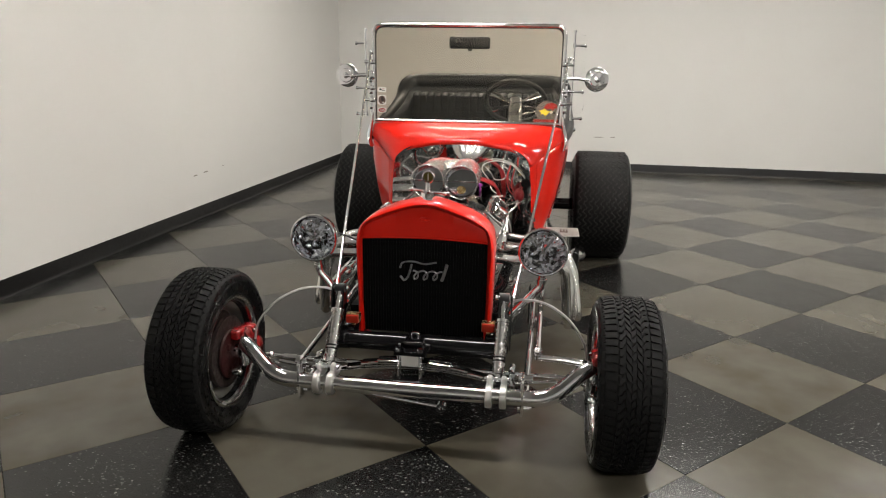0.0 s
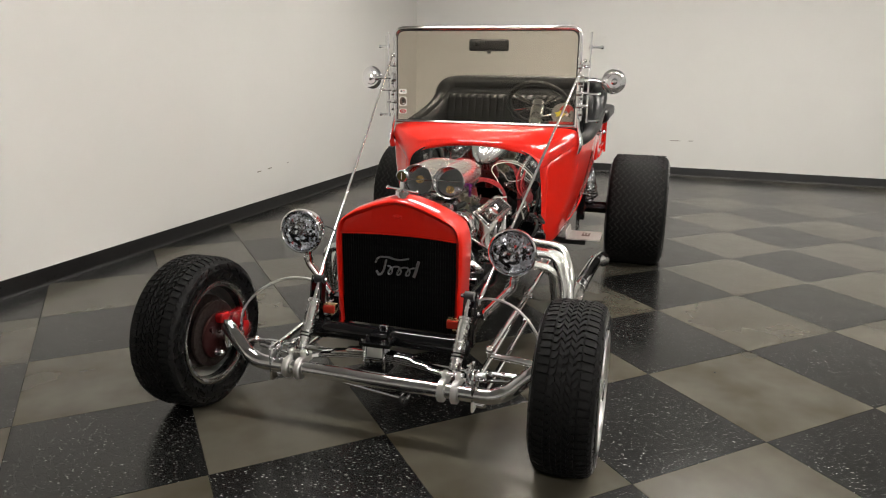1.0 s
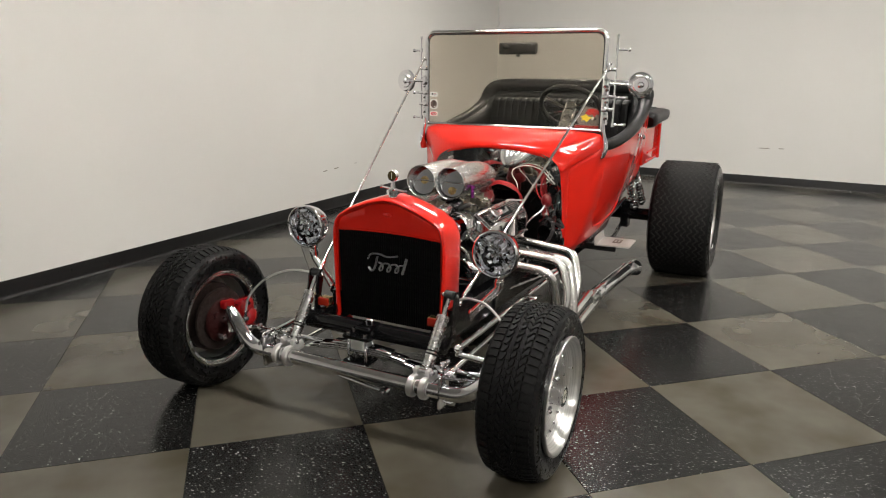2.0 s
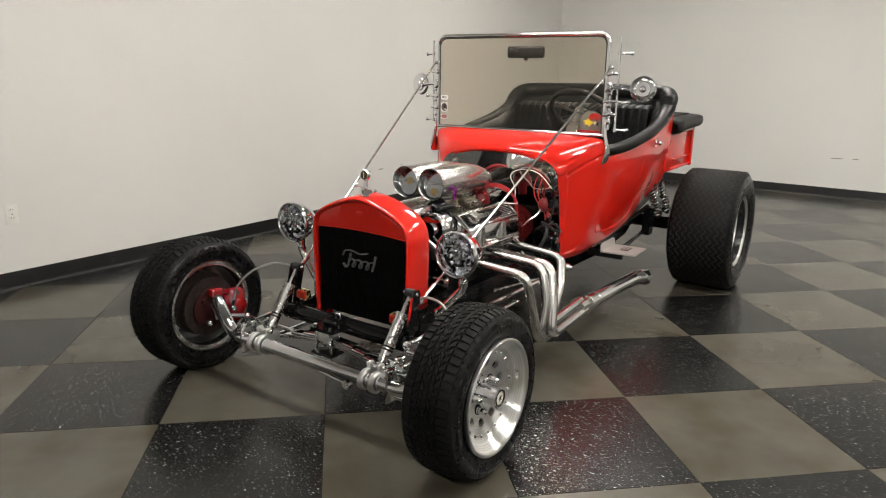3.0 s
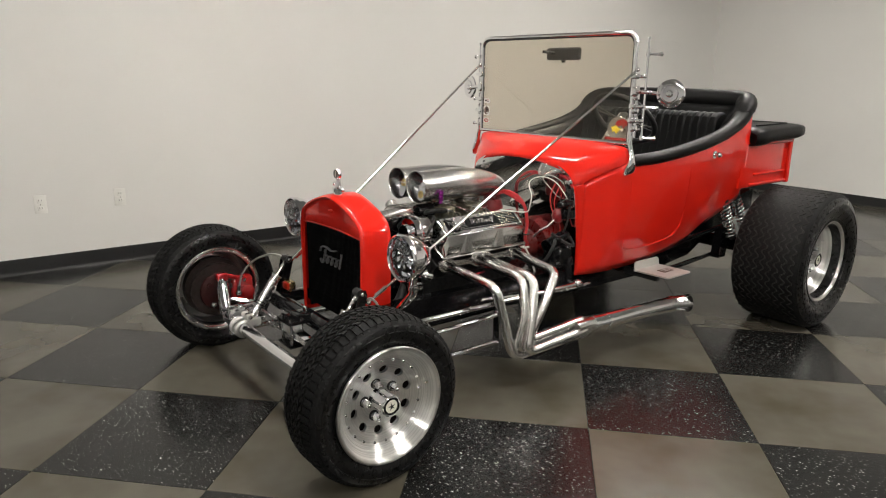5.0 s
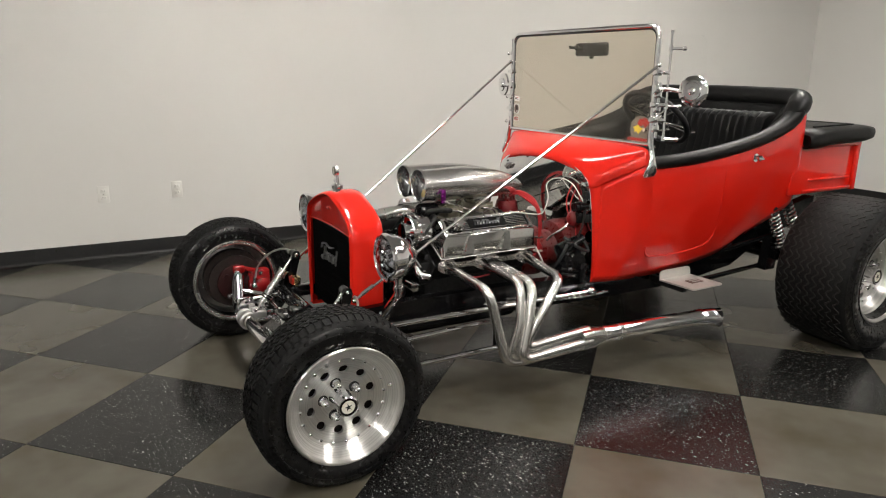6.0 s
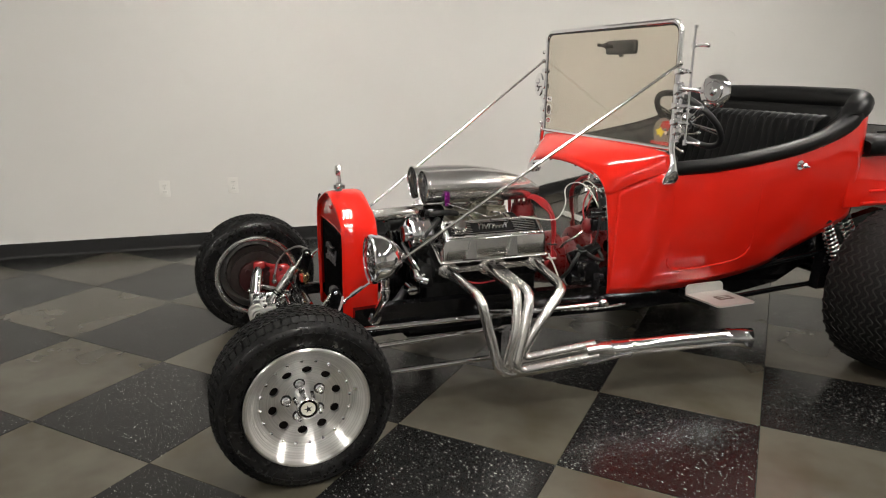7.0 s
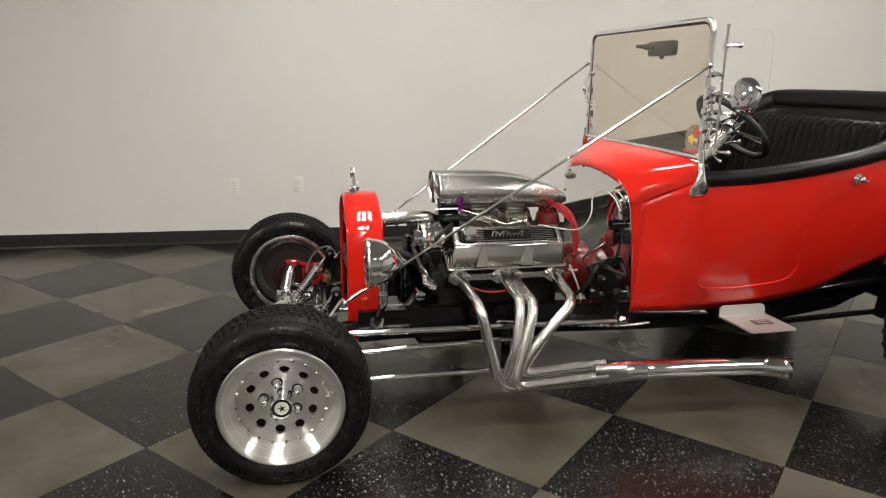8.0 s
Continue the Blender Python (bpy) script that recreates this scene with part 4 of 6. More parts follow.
bm = bmesh.new()
at = Vector((-0.046, 0.284, 0.527))
tube(bm, [at + q for q in loops(3, 0.036, 0.0165, 0.0)], 0.0056, 8, flat=0.6)
tube(bm, spline([(-0.088, 0.284, 0.520), (-0.074, 0.284, 0.505), (-0.058, 0.284, 0.522), (-0.046, 0.284, 0.566)], 6), 0.0066, 8, flat=0.6)
tube(bm, spline([(0.066, 0.284, 0.508), (0.074, 0.284, 0.530), (0.086, 0.284, 0.572)], 5), 0.0060, 8, flat=0.6)
tube(bm, spline([(-0.090, 0.284, 0.552), (-0.078, 0.284, 0.572), (-0.040, 0.284, 0.578), (0.0, 0.284, 0.570), (0.046, 0.284, 0.578)], 6), 0.0056, 8, flat=0.6)
part("badge", bm, GREY_BADGE, shell, "plain bright badge strokes")
bm = bmesh.new()
ball(bm, (0, 0.288, 0.737), 0.020, 20, (1.0, 0.22, 0.42))
for x in (-0.012, 0.0, 0.012):
    ball(bm, (x, 0.2842, 0.737), 0.0055, 10, (0.8, 0.4, 0.9))
part("crest", bm, RED, shell, "red embossed oval crest")
# radiator cap with a gauge on it
bm = bmesh.new()
lathe(bm, [(0.790, 0.024), (0.800, 0.024), (0.803, 0.018), (0.814, 0.018), (0.815, 0.025), (0.830, 0.025), (0.833, 0.020), (0.838, 0.010), (0.868, 0.008), (0.868, 0.0)], 24, "z", (0.006, 0.322, 0))
cyl(bm, (-0.058, 0.340, 0.838), (0.070, 0.304, 0.832), 0.0042, seg=10)
ball(bm, (-0.058, 0.340, 0.838), 0.0075, 10)
ball(bm, (0.070, 0.304, 0.832), 0.0075, 10)
cap = part("radiator_cap", bm, CHROME, car, "chrome radiator cap with cross handle")
bm = bmesh.new()
lathe(bm, [(-0.008, 0.0), (-0.008, 0.020), (-0.004, 0.0225), (0.006, 0.0225), (0.008, 0.019), (0.008, 0.0)], 24, "y", (0.008, 0.318, 0.888))
gauge = part("gauge", bm, CHROME, cap, "small round temperature gauge")
bm = bmesh.new()
lathe(bm, [(-0.009, 0.0), (-0.009, 0.017), (-0.008, 0.018)], 24, "y", (0.008, 0.318, 0.888))
part("gauge_face", bm, GAUGE_FACE, gauge, "dark amber gauge face")
bm = bmesh.new()
box(bm, (0.008, 0.3085, 0.888), (0.0022, 0.0008, 0.024))
part("needle", bm, CREAM, gauge)

# -- headlights --
for s in SIDES:
    c = Vector((0.431, 0.340, 0.624)) if s > 0 else Vector((-0.436, 0.338, 0.634))
    bm = bmesh.new()
    lathe(bm, [(0.0, 0.080), (-0.006, 0.082), (-0.010, 0.086), (-0.006, 0.0905), (0.004, 0.0915), (0.012, 0.088), (0.030, 0.0855), (0.055, 0.077), (0.080, 0.062), (0.100, 0.044), (0.112, 0.027), (0.122, 0.016), (0.128, 0.0)], 48, "y", c)
    lamp = part("headlight", bm, CHROME, car, "round headlight in a chrome bullet shell")
    bm = bmesh.new()
    rings = [(-0.002, 0.081), (-0.010, 0.070), (-0.015, 0.045), (-0.017, 0.0)]
    lathe(bm, rings, 40, "y", c)
    lathe(bm, [(a + 0.004, r) for a, r in rings], 40, "y", c)
    lens = part("lens", bm, GLASS_CLEAR, lamp, "clear glass lens")
    lens.visible_shadow = False
    bm = bmesh.new()
    random.seed(5)
    seg, nr = 18, 7
    grid = []
    for i in range(nr + 1):
        r = 0.079 * i / nr
        row = []
        for k in range(seg):
            a = 2 * math.pi * (k + 0.5 * (i % 2)) / seg
            row.append(c + Vector((r * math.cos(a), 0.055 - 0.055 * (r / 0.079) ** 2 + random.uniform(-0.0042, 0.0042), r * math.sin(a))))
        grid.append(row)
    sheet(bm, grid[1:], closed=True)
    g = [bm.verts.new(q) for q in grid[1]]
    bm.faces.new(g)
    part("reflector", bm, REFLECTOR, lamp, "faceted mirror reflector", angle=3)
    bm = bmesh.new()
    cyl(bm, c + Vector((0, 0.012, 0)), c + Vector((0, 0.05, 0)), 0.007, 0.010, seg=16)
    part("bulb_shield", bm, CHROME, lamp)
    bm = bmesh.new()
    cyl(bm, c + Vector((0, 0.05, -0.075)), c + Vector((0, 0.05, -0.115)), 0.018, 0.014, seg=18)
    tube(bm, rounded([c + Vector((0, 0.05, -0.11)), c + Vector((0, 0.052, -0.145)), c + Vector((-s * 0.112, 0.038, -0.268))], 0.03, 6), 0.0165, 16)
    lathe(bm, [(-0.004, 0.0), (-0.004, 0.024), (0.004, 0.026), (0.010, 0.014), (0.012, 0.0)], 24, "x", c + Vector((-s * 0.108, 0.038, -0.266)))
    cyl(bm, c + Vector((0, 0.05, -0.118)), c + Vector((0, 0.05, -0.132)), 0.019, seg=18)
    part("bracket", bm, CHROME, lamp, "chrome curved bracket")
    bm = bmesh.new()
    tube(bm, spline([c + Vector((0, 0.125, 0)), c + Vector((-s * 0.05, 0.14, -0.01)), c + Vector((-s * 0.16, 0.12, -0.04))], 6), 0.003, 8)
    part("cable", bm, PLASTIC, lamp)

# -- windscreen --
YW = 1.548
bm = bmesh.new()
loop = rounded([(-0.490, YW, 0.985), (-0.490, YW, 1.478), (0.490, YW, 1.478), (0.490, YW, 0.985)], 0.055, 8)
tube(bm, loop, 0.0105, 12)
cyl(bm, (-0.497, YW, 0.990), (0.497, YW, 0.990), 0.0095, seg=12)
screen = part("windscreen", bm, CHROME, car, "upright windscreen in a chrome tube frame", m=Matrix.Translation((0, YW, 0)) @ Matrix.Rotation(radians(1.3), 4, "Z") @ Matrix.Diagonal((1.008, 1, 1, 1)) @ Matrix.Translation((0, -YW, 0)))
bm = bmesh.new()
pane = rounded([(-0.484, YW - 0.003, 0.992), (-0.484, YW - 0.003, 1.472), (0.484, YW - 0.003, 1.472), (0.484, YW - 0.003, 0.992)], 0.05, 8)
prism(bm, pane, (0, 0.006, 0))
pane_ob = part("pane", bm, GLASS_TINT, screen, "bronze tinted glass pane")
pane_ob.visible_shadow = False
bm = bmesh.new()
tube(bm, [q + Vector((0, -0.001, 0)) for q in rounded([(-0.479, YW, 0.998), (-0.479, YW, 1.467), (0.479, YW, 1.467), (0.479, YW, 0.998)], 0.05, 8)], 0.004, 6)
part("seal", bm, PLASTIC, screen)
def sticker(z0, z1, edge, prints, lab):
    """A rounded label on the glass; prints are (u, v, half width, half height, material) on it."""
    cx, cz, hw, hh = -0.447, (z0 + z1) / 2, 0.023, (z1 - z0) / 2
    bm = bmesh.new()
    prism(bm, [Vector((cx + hw * math.copysign(abs(math.cos(t)) ** 0.4, math.cos(t)), YW - 0.0045, cz + hh * math.copysign(abs(math.sin(t)) ** 0.4, math.sin(t)))) for t in (2 * math.pi * k / 28 for k in range(28))], (0, 0.001, 0))
    st = part("sticker", bm, edge, screen, lab)
    for u, v, w, h, mat in prints:
        bm = bmesh.new()
        prism(bm, [Vector((cx + u * hw + w * hw * math.cos(t), YW - 0.0051, cz + v * hh + h * hh * math.sin(t))) for t in (2 * math.pi * k / 10 + 0.3 for k in range(10))], (0, 0.0006, 0))
        part("print", bm, mat, st)


sticker(1.136, 1.162, PLATE_WHITE, ((-0.35, 0.1, 0.30, 0.38, GREASY), (0.35, -0.25, 0.40, 0.14, GREASY), (0.3, 0.3, 0.35, 0.12, WIRE_RED)), "white sticker with dark print")
sticker(1.070, 1.122, PLATE_WHITE, ((0.0, 0.0, 0.86, 0.88, BROWN), (0.1, 0.15, 0.36, 0.55, GREASY), (0.25, -0.5, 0.30, 0.18, PLATE_WHITE)), "brown sticker with a pale edge")
sticker(1.030, 1.056, PLATE_WHITE, ((0.0, 0.0, 0.82, 0.80, WIRE_RED), (0.05, 0.0, 0.60, 0.42, PLATE_WHITE), (-0.05, 0.0, 0.38, 0.18, GREASY)), "white sticker with a red ring")
for s in SIDES:
    # foot of the post
    bm = bmesh.new()
    rows = []
    for z, w, d, x in ((0.850, 0.034, 0.010, 0.502), (0.858, 0.041, 0.014, 0.509), (0.878, 0.039, 0.018, 0.514), (0.908, 0.023, 0.022, 0.517), (0.935, 0.014, 0.020, 0.514), (0.96, 0.013, 0.016, 0.508), (0.99, 0.013, 0.014, 0.500), (1.03, 0.012, 0.012, 0.498)):
        rows.append([Vector((s * (x + d * math.cos(a) * 0.6), YW - 0.004 + w * math.sin(a), z)) for a in (2 * math.pi * i / 14 for i in range(14))])
    g = sheet(bm, rows, closed=True)
    bm.faces.new(g[0])
    bm.faces.new(g[-1])
    part("post_foot", bm, CHROME, screen, "chrome flared windscreen foot")
    # hinge rod with clamps and knobs
    bm = bmesh.new()
    cyl(bm, (s * 0.538, YW + 0.022, 1.015), (s * 0.538, YW + 0.022, 1.455), 0.0050, seg=10)
    cyl(bm, (s * 0.538, YW + 0.022, 1.448), (s * 0.538, YW + 0.022, 1.458), 0.0075, seg=10)
    rod = part("hinge_rod", bm, CHROME, screen)
    for z in (1.095, 1.158, 1.290):
        bm = bmesh.new()
        box(bm, (s * 0.515, YW + 0.010, z), (0.056, 0.024, 0.016), 0.004)
        box(bm, (s * 0.496, YW, z), (0.028, 0.030, 0.024), 0.004)
        part("clamp", bm, CHROME, rod)
    for z in (1.385, 1.155, 1.020):
        bm = bmesh.new()
        cyl(bm, (s * 0.538, YW + 0.022, z), (s * 0.590, YW + 0.038, z), 0.0045, 0.006, seg=10)
        ball(bm, (s * 0.592, YW + 0.039, z), 0.0095, 12)
        cyl(bm, (s * 0.538, YW + 0.022, z - 0.010), (s * 0.538, YW + 0.022, z + 0.010), 0.009, seg=12)
        part("knob", bm, CHROME, rod)
    bm = bmesh.new()
    for z in (1.06, 1.10, 1.14, 1.20):
        box(bm, (s * 0.505, YW + 0.006, z), (0.022, 0.028, 0.030), 0.005)
    cyl(bm, (s * 0.507, YW + 0.008, 1.02), (s * 0.507, YW + 0.008, 1.25), 0.0075, seg=12)
    part("hinge", bm, CHROME, screen)
    # wind wing
    bm = bmesh.new()
    a, b = Vector((s * 0.540, YW + 0.022, 0)), Vector((s * 0.610, YW + 0.155, 0))
    out = rounded([(a.x, a.y, 1.045), (a.x, a.y, 1.440), (b.x, b.y, 1.440), (b.x, b.y, 1.045), (a.x + 1e-4, a.y + 1e-4, 1.045)], 0.045, 6)
    prism(bm, out[:-1], (0.0022, -0.001 * s, 0))
    w = part("wind_wing", bm, ACRYLIC, screen, "clear wind wing pane")
    w.visible_shadow = False
    # round mirror on an arm
    bm = bmesh.new()
    tube(bm, spline([(s * 0.497, YW + 0.004, 1.222), (s * 0.56, YW + 0.015, 1.222), (s * 0.61, YW + 0.024, 1.216), (s * 0.655, YW + 0.034, 1.218)], 6), [0.0105 - 0.0002 * i for i in range(19)], 12)
    ball(bm, (s * 0.612, YW + 0.024, 1.216), 0.0135, 12)
    box(bm, (s * 0.500, YW + 0.002, 1.222), (0.030, 0.034, 0.046), 0.006)
    arm = part("mirror_arm", bm, CHROME, screen)
    bm = bmesh.new()
    turn = pose(0.660 if s > 0 else -0.648, YW + (0.030 if s > 0 else 0.050), 1.219, 0, 0, s * 12)
    lathe(bm, [(-0.020, 0.0), (-0.019, 0.010), (-0.013, 0.016), (-0.012, 0.034), (-0.008, 0.038), (-0.007, 0.052), (-0.003, 0.0605), (0.005, 0.062), (0.008, 0.058), (0.006, 0.054), (0.006, 0.0)], 40, "y")
    part("side_mirror", bm, CHROME, screen, "round chrome side mirror", m=turn)
    # brace rod down to the frame
    bm = bmesh.new()
    head = (0.520, YW - 0.004, 1.319) if s > 0 else (-0.506, YW - 0.026, 1.338)
    tube(bm, [head, (s * 0.329, 0.258, 0.454 if s < 0 else 0.443)], 0.0056, 12)
    ball(bm, head, 0.0105, 12)
    ball(bm, (s * 0.327, 0.258, 0.449 if s < 0 else 0.441), 0.011, 10)
    cyl(bm, (s * 0.331, 0.285, 0.467 if s < 0 else 0.462), (s * 0.338, 0.33, 0.497 if s < 0 else 0.493), 0.0082, seg=10)
    part("brace_rod", bm, ROD, car, "thin chrome windscreen brace rod")
bm = bmesh.new()
box(bm, (0.002, 1.640, 1.395), (0.214, 0.026, 0.062), 0.012, seg=3)
cyl(bm, (-0.055, 1.552, 1.404), (-0.050, 1.636, 1.400), 0.0075, seg=12)
ball(bm, (-0.054, 1.595, 1.402), 0.013, 12)
box(bm, (0.004, 1.640, 1.360), (0.022, 0.014, 0.016), 0.004)
mir = part("interior_mirror", bm, PLASTIC, screen, "black rear-view mirror")
bm = bmesh.new()
box(bm, (0.002, 1.6525, 1.397), (0.190, 0.003, 0.042), 0.001)
part("mirror_glass", bm, MIRROR, mir)

# -- body tub: stations from the cowl to the middle of the tail, (bottom, top) of the side --
STATIONS = [
    ((0.362, 1.400, 0.360), (0.380, 1.404, 0.810)),
    ((0.382, 1.47, 0.360), (0.438, 1.474, 0.864)),
    ((0.402, 1.56, 0.362), (0.512, 1.56, 0.908)),
    ((0.420, 1.75, 0.370), (0.550, 1.76, 0.925)),
    ((0.430, 1.96, 0.392), (0.566, 2.00, 0.957)),
    ((0.436, 2.17, 0.432), (0.562, 2.24, 1.000)),
    ((0.436, 2.34, 0.500), (0.553, 2.41, 1.058)),
    ((0.472, 2.50, 0.585), (0.548, 2.510, 1.122)),
    ((0.500, 2.600, 0.660), (0.536, 2.572, 1.160)),
    ((0.430, 2.660, 0.700), (0.476, 2.622, 1.178)),
    ((0.22, 2.650, 0.705), (0.25, 2.640, 1.182)),
    ((0.0, 2.655, 0.705), (0.0, 2.645, 1.183)),
]
low = spline([a for a, b in STATIONS], 6)
high = spline([b for a, b in STATIONS], 6)


def side_row(a, b, n=14):
    """The side from its lower to its upper edge: fuller in the middle, tucked in below."""
    out = []
    for i in range(n + 1):
        t = i / n
        q = a.lerp(b, t)
        f = t ** 0.72 + 0.10 * math.sin(math.pi * t)
        q.x = a.x + (b.x - a.x) * f + 0.006 * math.sin(math.pi * t)
        q.x -= 0.010 * max(0.0, (t - 0.80) / 0.20) ** 2 * min(1.0, max(0.0, (b.y - 1.50) / 0.10))
        q.y = a.y + (b.y - a.y) * f
        out.append(q)
    return out


body_rows = [side_row(a, b) for a, b in zip(low, high)]
bm = bmesh.new()
full = body_rows + [[flip(q) for q in r] for r in body_rows[-2::-1]]
for r in (body_rows[-1],):
    for q in r:
        q.x = 0.0
sheet(bm, full)
# floor of the tub
bmesh.ops.remove_doubles(bm, verts=bm.verts, dist=0.0002)
body = solidify(part("body", bm, RED, car, "glossy red tub body", angle=50), 0.006)


# cowl: from the arch over the engine back to the windscreen
def cowl_line(f):
    y0 = 1.372
    front = [(0.380, y0 + 0.031, 0.810), (0.352, y0 + 0.002, 0.806), (0.321, y0 - 0.004, 0.845), (0.274, y0 - 0.008, 0.874), (0.216, y0 - 0.014, 0.891), (0.12, y0 - 0.022, 0.906), (0.0, y0 - 0.026, 0.911)]
    back = [(0.508, 1.552, 0.906), (0.505, 1.551, 0.930), (0.500, 1.550, 0.955), (0.482, 1.550, 0.971), (0.39, 1.549, 0.979), (0.20, 1.548, 0.982), (0.0, 1.548, 0.983)]
    out = []
    for i, (a, b) in enumerate(zip(front, back)):
        q = Vector(a).lerp(Vector(b), f)
        if i == 1:
            q += Vector((0.009 * (1 - f), 0.008 * (1 - f), 0.022 * (1 - f ** 3))) * min(1.0, f / 0.12)
        q.z += 0.011 * math.sin(math.pi * f) * max(0.0, 1 - (abs(q.x) / 0.47) ** 3)
        c = min(1.0, abs(a[0]) / 0.30) ** 2
        u = max(0.0, 1 - f / (0.09 + 0.11 * c))
        w = min(1.0, max(0.0, 0.371 - a[0]) / 0.05)
        q.z += w * ((0.004 + 0.008 * c) * (1 - f) - (0.013 + 0.015 * c) * (1 - math.sqrt(1 - u * u)))
        out.append(q)
    return out


rows = []
for i in range(19):
    half = spline(cowl_line((0, 0.012, 0.03, 0.055, 0.085, 0.12, 0.16, 0.2, 0.27, 0.34, 0.41, 0.48, 0.55, 0.62, 0.7, 0.78, 0.86, 0.93, 1.0)[i]), 5)
    rows.append(half + [flip(q) for q in half[-2::-1]])
lip = [q + Vector((-0.003 if q.x > 0.01 else (0.003 if q.x < -0.01 else 0), 0.004, -0.005)) for q in rows[0]]
bm = bmesh.new()
sheet(bm, [[q + Vector((0, 0.01, -0.001)) for q in lip], lip] + rows)
cowl = solidify(part("cowl", bm, RED, body, "glossy red cowl arched over the firewall", angle=60), 0.004)
def on_side(y, z):
    """How far out the body's side stands at a place along it."""
    near = sorted(((q.y - y) ** 2 + (q.z - z) ** 2 + 1e-7, q.x) for r in body_rows for q in r)[:6]
    return sum(x / d for d, x in near) / sum(1 / d for d, x in near)


OPENING = [(0.358, 0.42), (0.364, 0.52), (0.363, 0.60), (0.357, 0.71), (0.345, 0.80), (0.318, 0.842), (0.272, 0.870), (0.215, 0.886), (0.12, 0.899), (0.0, 0.903)]


def opening(z):
    """Half the width of the engine's opening at a height."""
    z = min(max(z, 0.42), 0.80)
    for (xa, za), (xb, zb) in zip(OPENING, OPENING[1:]):
        if za <= z <= zb:
            return xa + (xb - xa) * (z - za) / (zb - za)


def firewall_y(z):
    return 1.356 + 0.088 * (0.91 - z)


# flange of the sides beside the engine
for s in SIDES:
    bm = bmesh.new()
    flange = []
    for f in (0.0, 0.12, 0.3, 0.55, 0.8, 1.0):
        line = []
        for q in body_rows[0]:
            inner = min(opening(q.z) - 0.006, q.x - 0.012)
            y = q.y + (firewall_y(q.z) + 0.006 - q.y) * f - 0.005 * math.sin(math.pi * f)
            line.append(Vector((s * (q.x + (inner - q.x) * f), y, q.z)))
        flange.append(line)
    sheet(bm, flange)
    part("side_return", bm, RED, body)
    # door: a pressed bead along its foot, fine gaps up its edges
    for name, pts, r, sink, mat in (("body_bead", ((1.612, 0.530), (1.622, 0.496), (1.655, 0.474), (1.75, 0.470), (1.87, 0.479), (1.965, 0.492), (2.010, 0.512), (2.030, 0.550)), 0.0060, 0.0015, RED),
                                    ("door_gap", ((1.575, 0.885), (1.582, 0.79), (1.590, 0.70), (1.602, 0.60), (1.612, 0.530)), 0.0011, 0.0003, RED),
                                    ("door_gap", ((2.030, 0.550), (2.020, 0.64), (2.006, 0.74), (1.996, 0.83), (1.986, 0.925)), 0.0014, 0.0004, RED)):
        bm = bmesh.new()
        line = spline([Vector((s * (on_side(y, z) - sink), y, z)) for y, z in pts], 5)
        tube(bm, line, r, 8)
        part(name, bm, mat, body)
    # handle
    bm = bmesh.new()
    q = Vector((s * 0.563, 2.183, 0.913))
    cyl(bm, q + Vector((-s * 0.006, 0, 0)), q + Vector((s * 0.004, 0, 0)), 0.020, seg=20)
    cyl(bm, q, q + Vector((s * 0.024, 0, 0)), 0.010, seg=14)
    ball(bm, q + Vector((s * 0.024, 0, 0)), 0.0135, 14)
    box(bm, q + Vector((s * 0.024, 0.018, -0.006)), (0.009, 0.022, 0.010), 0.004)
    part("door_handle", bm, CHROME, body, "chrome door handle")
    for y in (2.30, 2.385, 2.44):
        rr = min(high, key=lambda k: abs(k.y - y))
        bm = bmesh.new()
        ball(bm, (s * rr.x, rr.y, rr.z - 0.028), 0.006, 10)
        part("trim_stud", bm, CHROME, body)

# firewall and the things on it
bm = bmesh.new()
arch = spline([(x, 1.36, z) for x, z in OPENING], 4)
for q in arch:
    q.y = firewall_y(q.z)
prism(bm, arch + [flip(q) for q in arch[-2::-1]], (0, 0.004, 0))
fw = part("firewall", bm, MIRROR, body, "mirror-polished metal firewall")
for x, z in ((-0.27, 0.845), (-0.10, 0.885), (0.12, 0.885), (0.27, 0.845), (0.335, 0.74), (-0.335, 0.74), (-0.335, 0.62)):
    bm = bmesh.new()
    ball(bm, (x, firewall_y(z) - 0.001, z), 0.005, 8)
    part("firewall_bolt", bm, GREASY, fw)
# upholstery: the roll round the rim, lining, seat
bm = bmesh.new()
roll, rads = [], []
for i, q in enumerate(high[12:]):
    t = i / (len(high) - 13)
    back = max(0.0, min(1.0, (t - 0.35) / 0.3))
    roll.append(q + Vector((-0.016 - 0.012 * back * (1 if q.x > 0.1 else 0), 0.0 if q.y < 2.5 else -0.028, -0.001 + 0.007 * t - 0.013 * back)))
    rads.append(0.028 + 0.012 * min(1, t * 1.3) + 0.016 * back)
line = roll + [flip(q) for q in roll[-2::-1]]
tube(bm, line, rads + rads[-2::-1], 16, flat=1.0)
uph = part("upholstery_roll", bm, VINYL, body, "black vinyl padded roll round the cockpit")
bm = bmesh.new()
rows = []
for i, q in enumerate(high[10:]):
    t = i / (len(high) - 11)
    inx = max(0.0, min(1.0, (q.y - 2.2) / 0.3))
    a = q + Vector((-0.03 * (1 if q.x > 0.05 else 0), -0.02 * inx, 0.012))
    b = Vector((a.x * (0.90 - 0.02 * inx), a.y - 0.075 * inx, a.z - 0.085 - 0.02 * inx))
    c = Vector((a.x * 0.86, a.y - 0.10 * inx, 0.75))
    d = Vector((a.x * 0.80, a.y - 0.12 * inx, 0.42 + 0.25 * max(0, (a.y - 2.3) / 0.3)))
    rows.append(spline([a, a.lerp(b, 0.5) + Vector((-0.012 if a.x > .05 else 0, -0.006 * inx, 0.010)), b, c, d], 4))
full = rows + [[flip(q) for q in r] for r in rows[-2::-1]]
for q in rows[-1]:
    q.x = 0
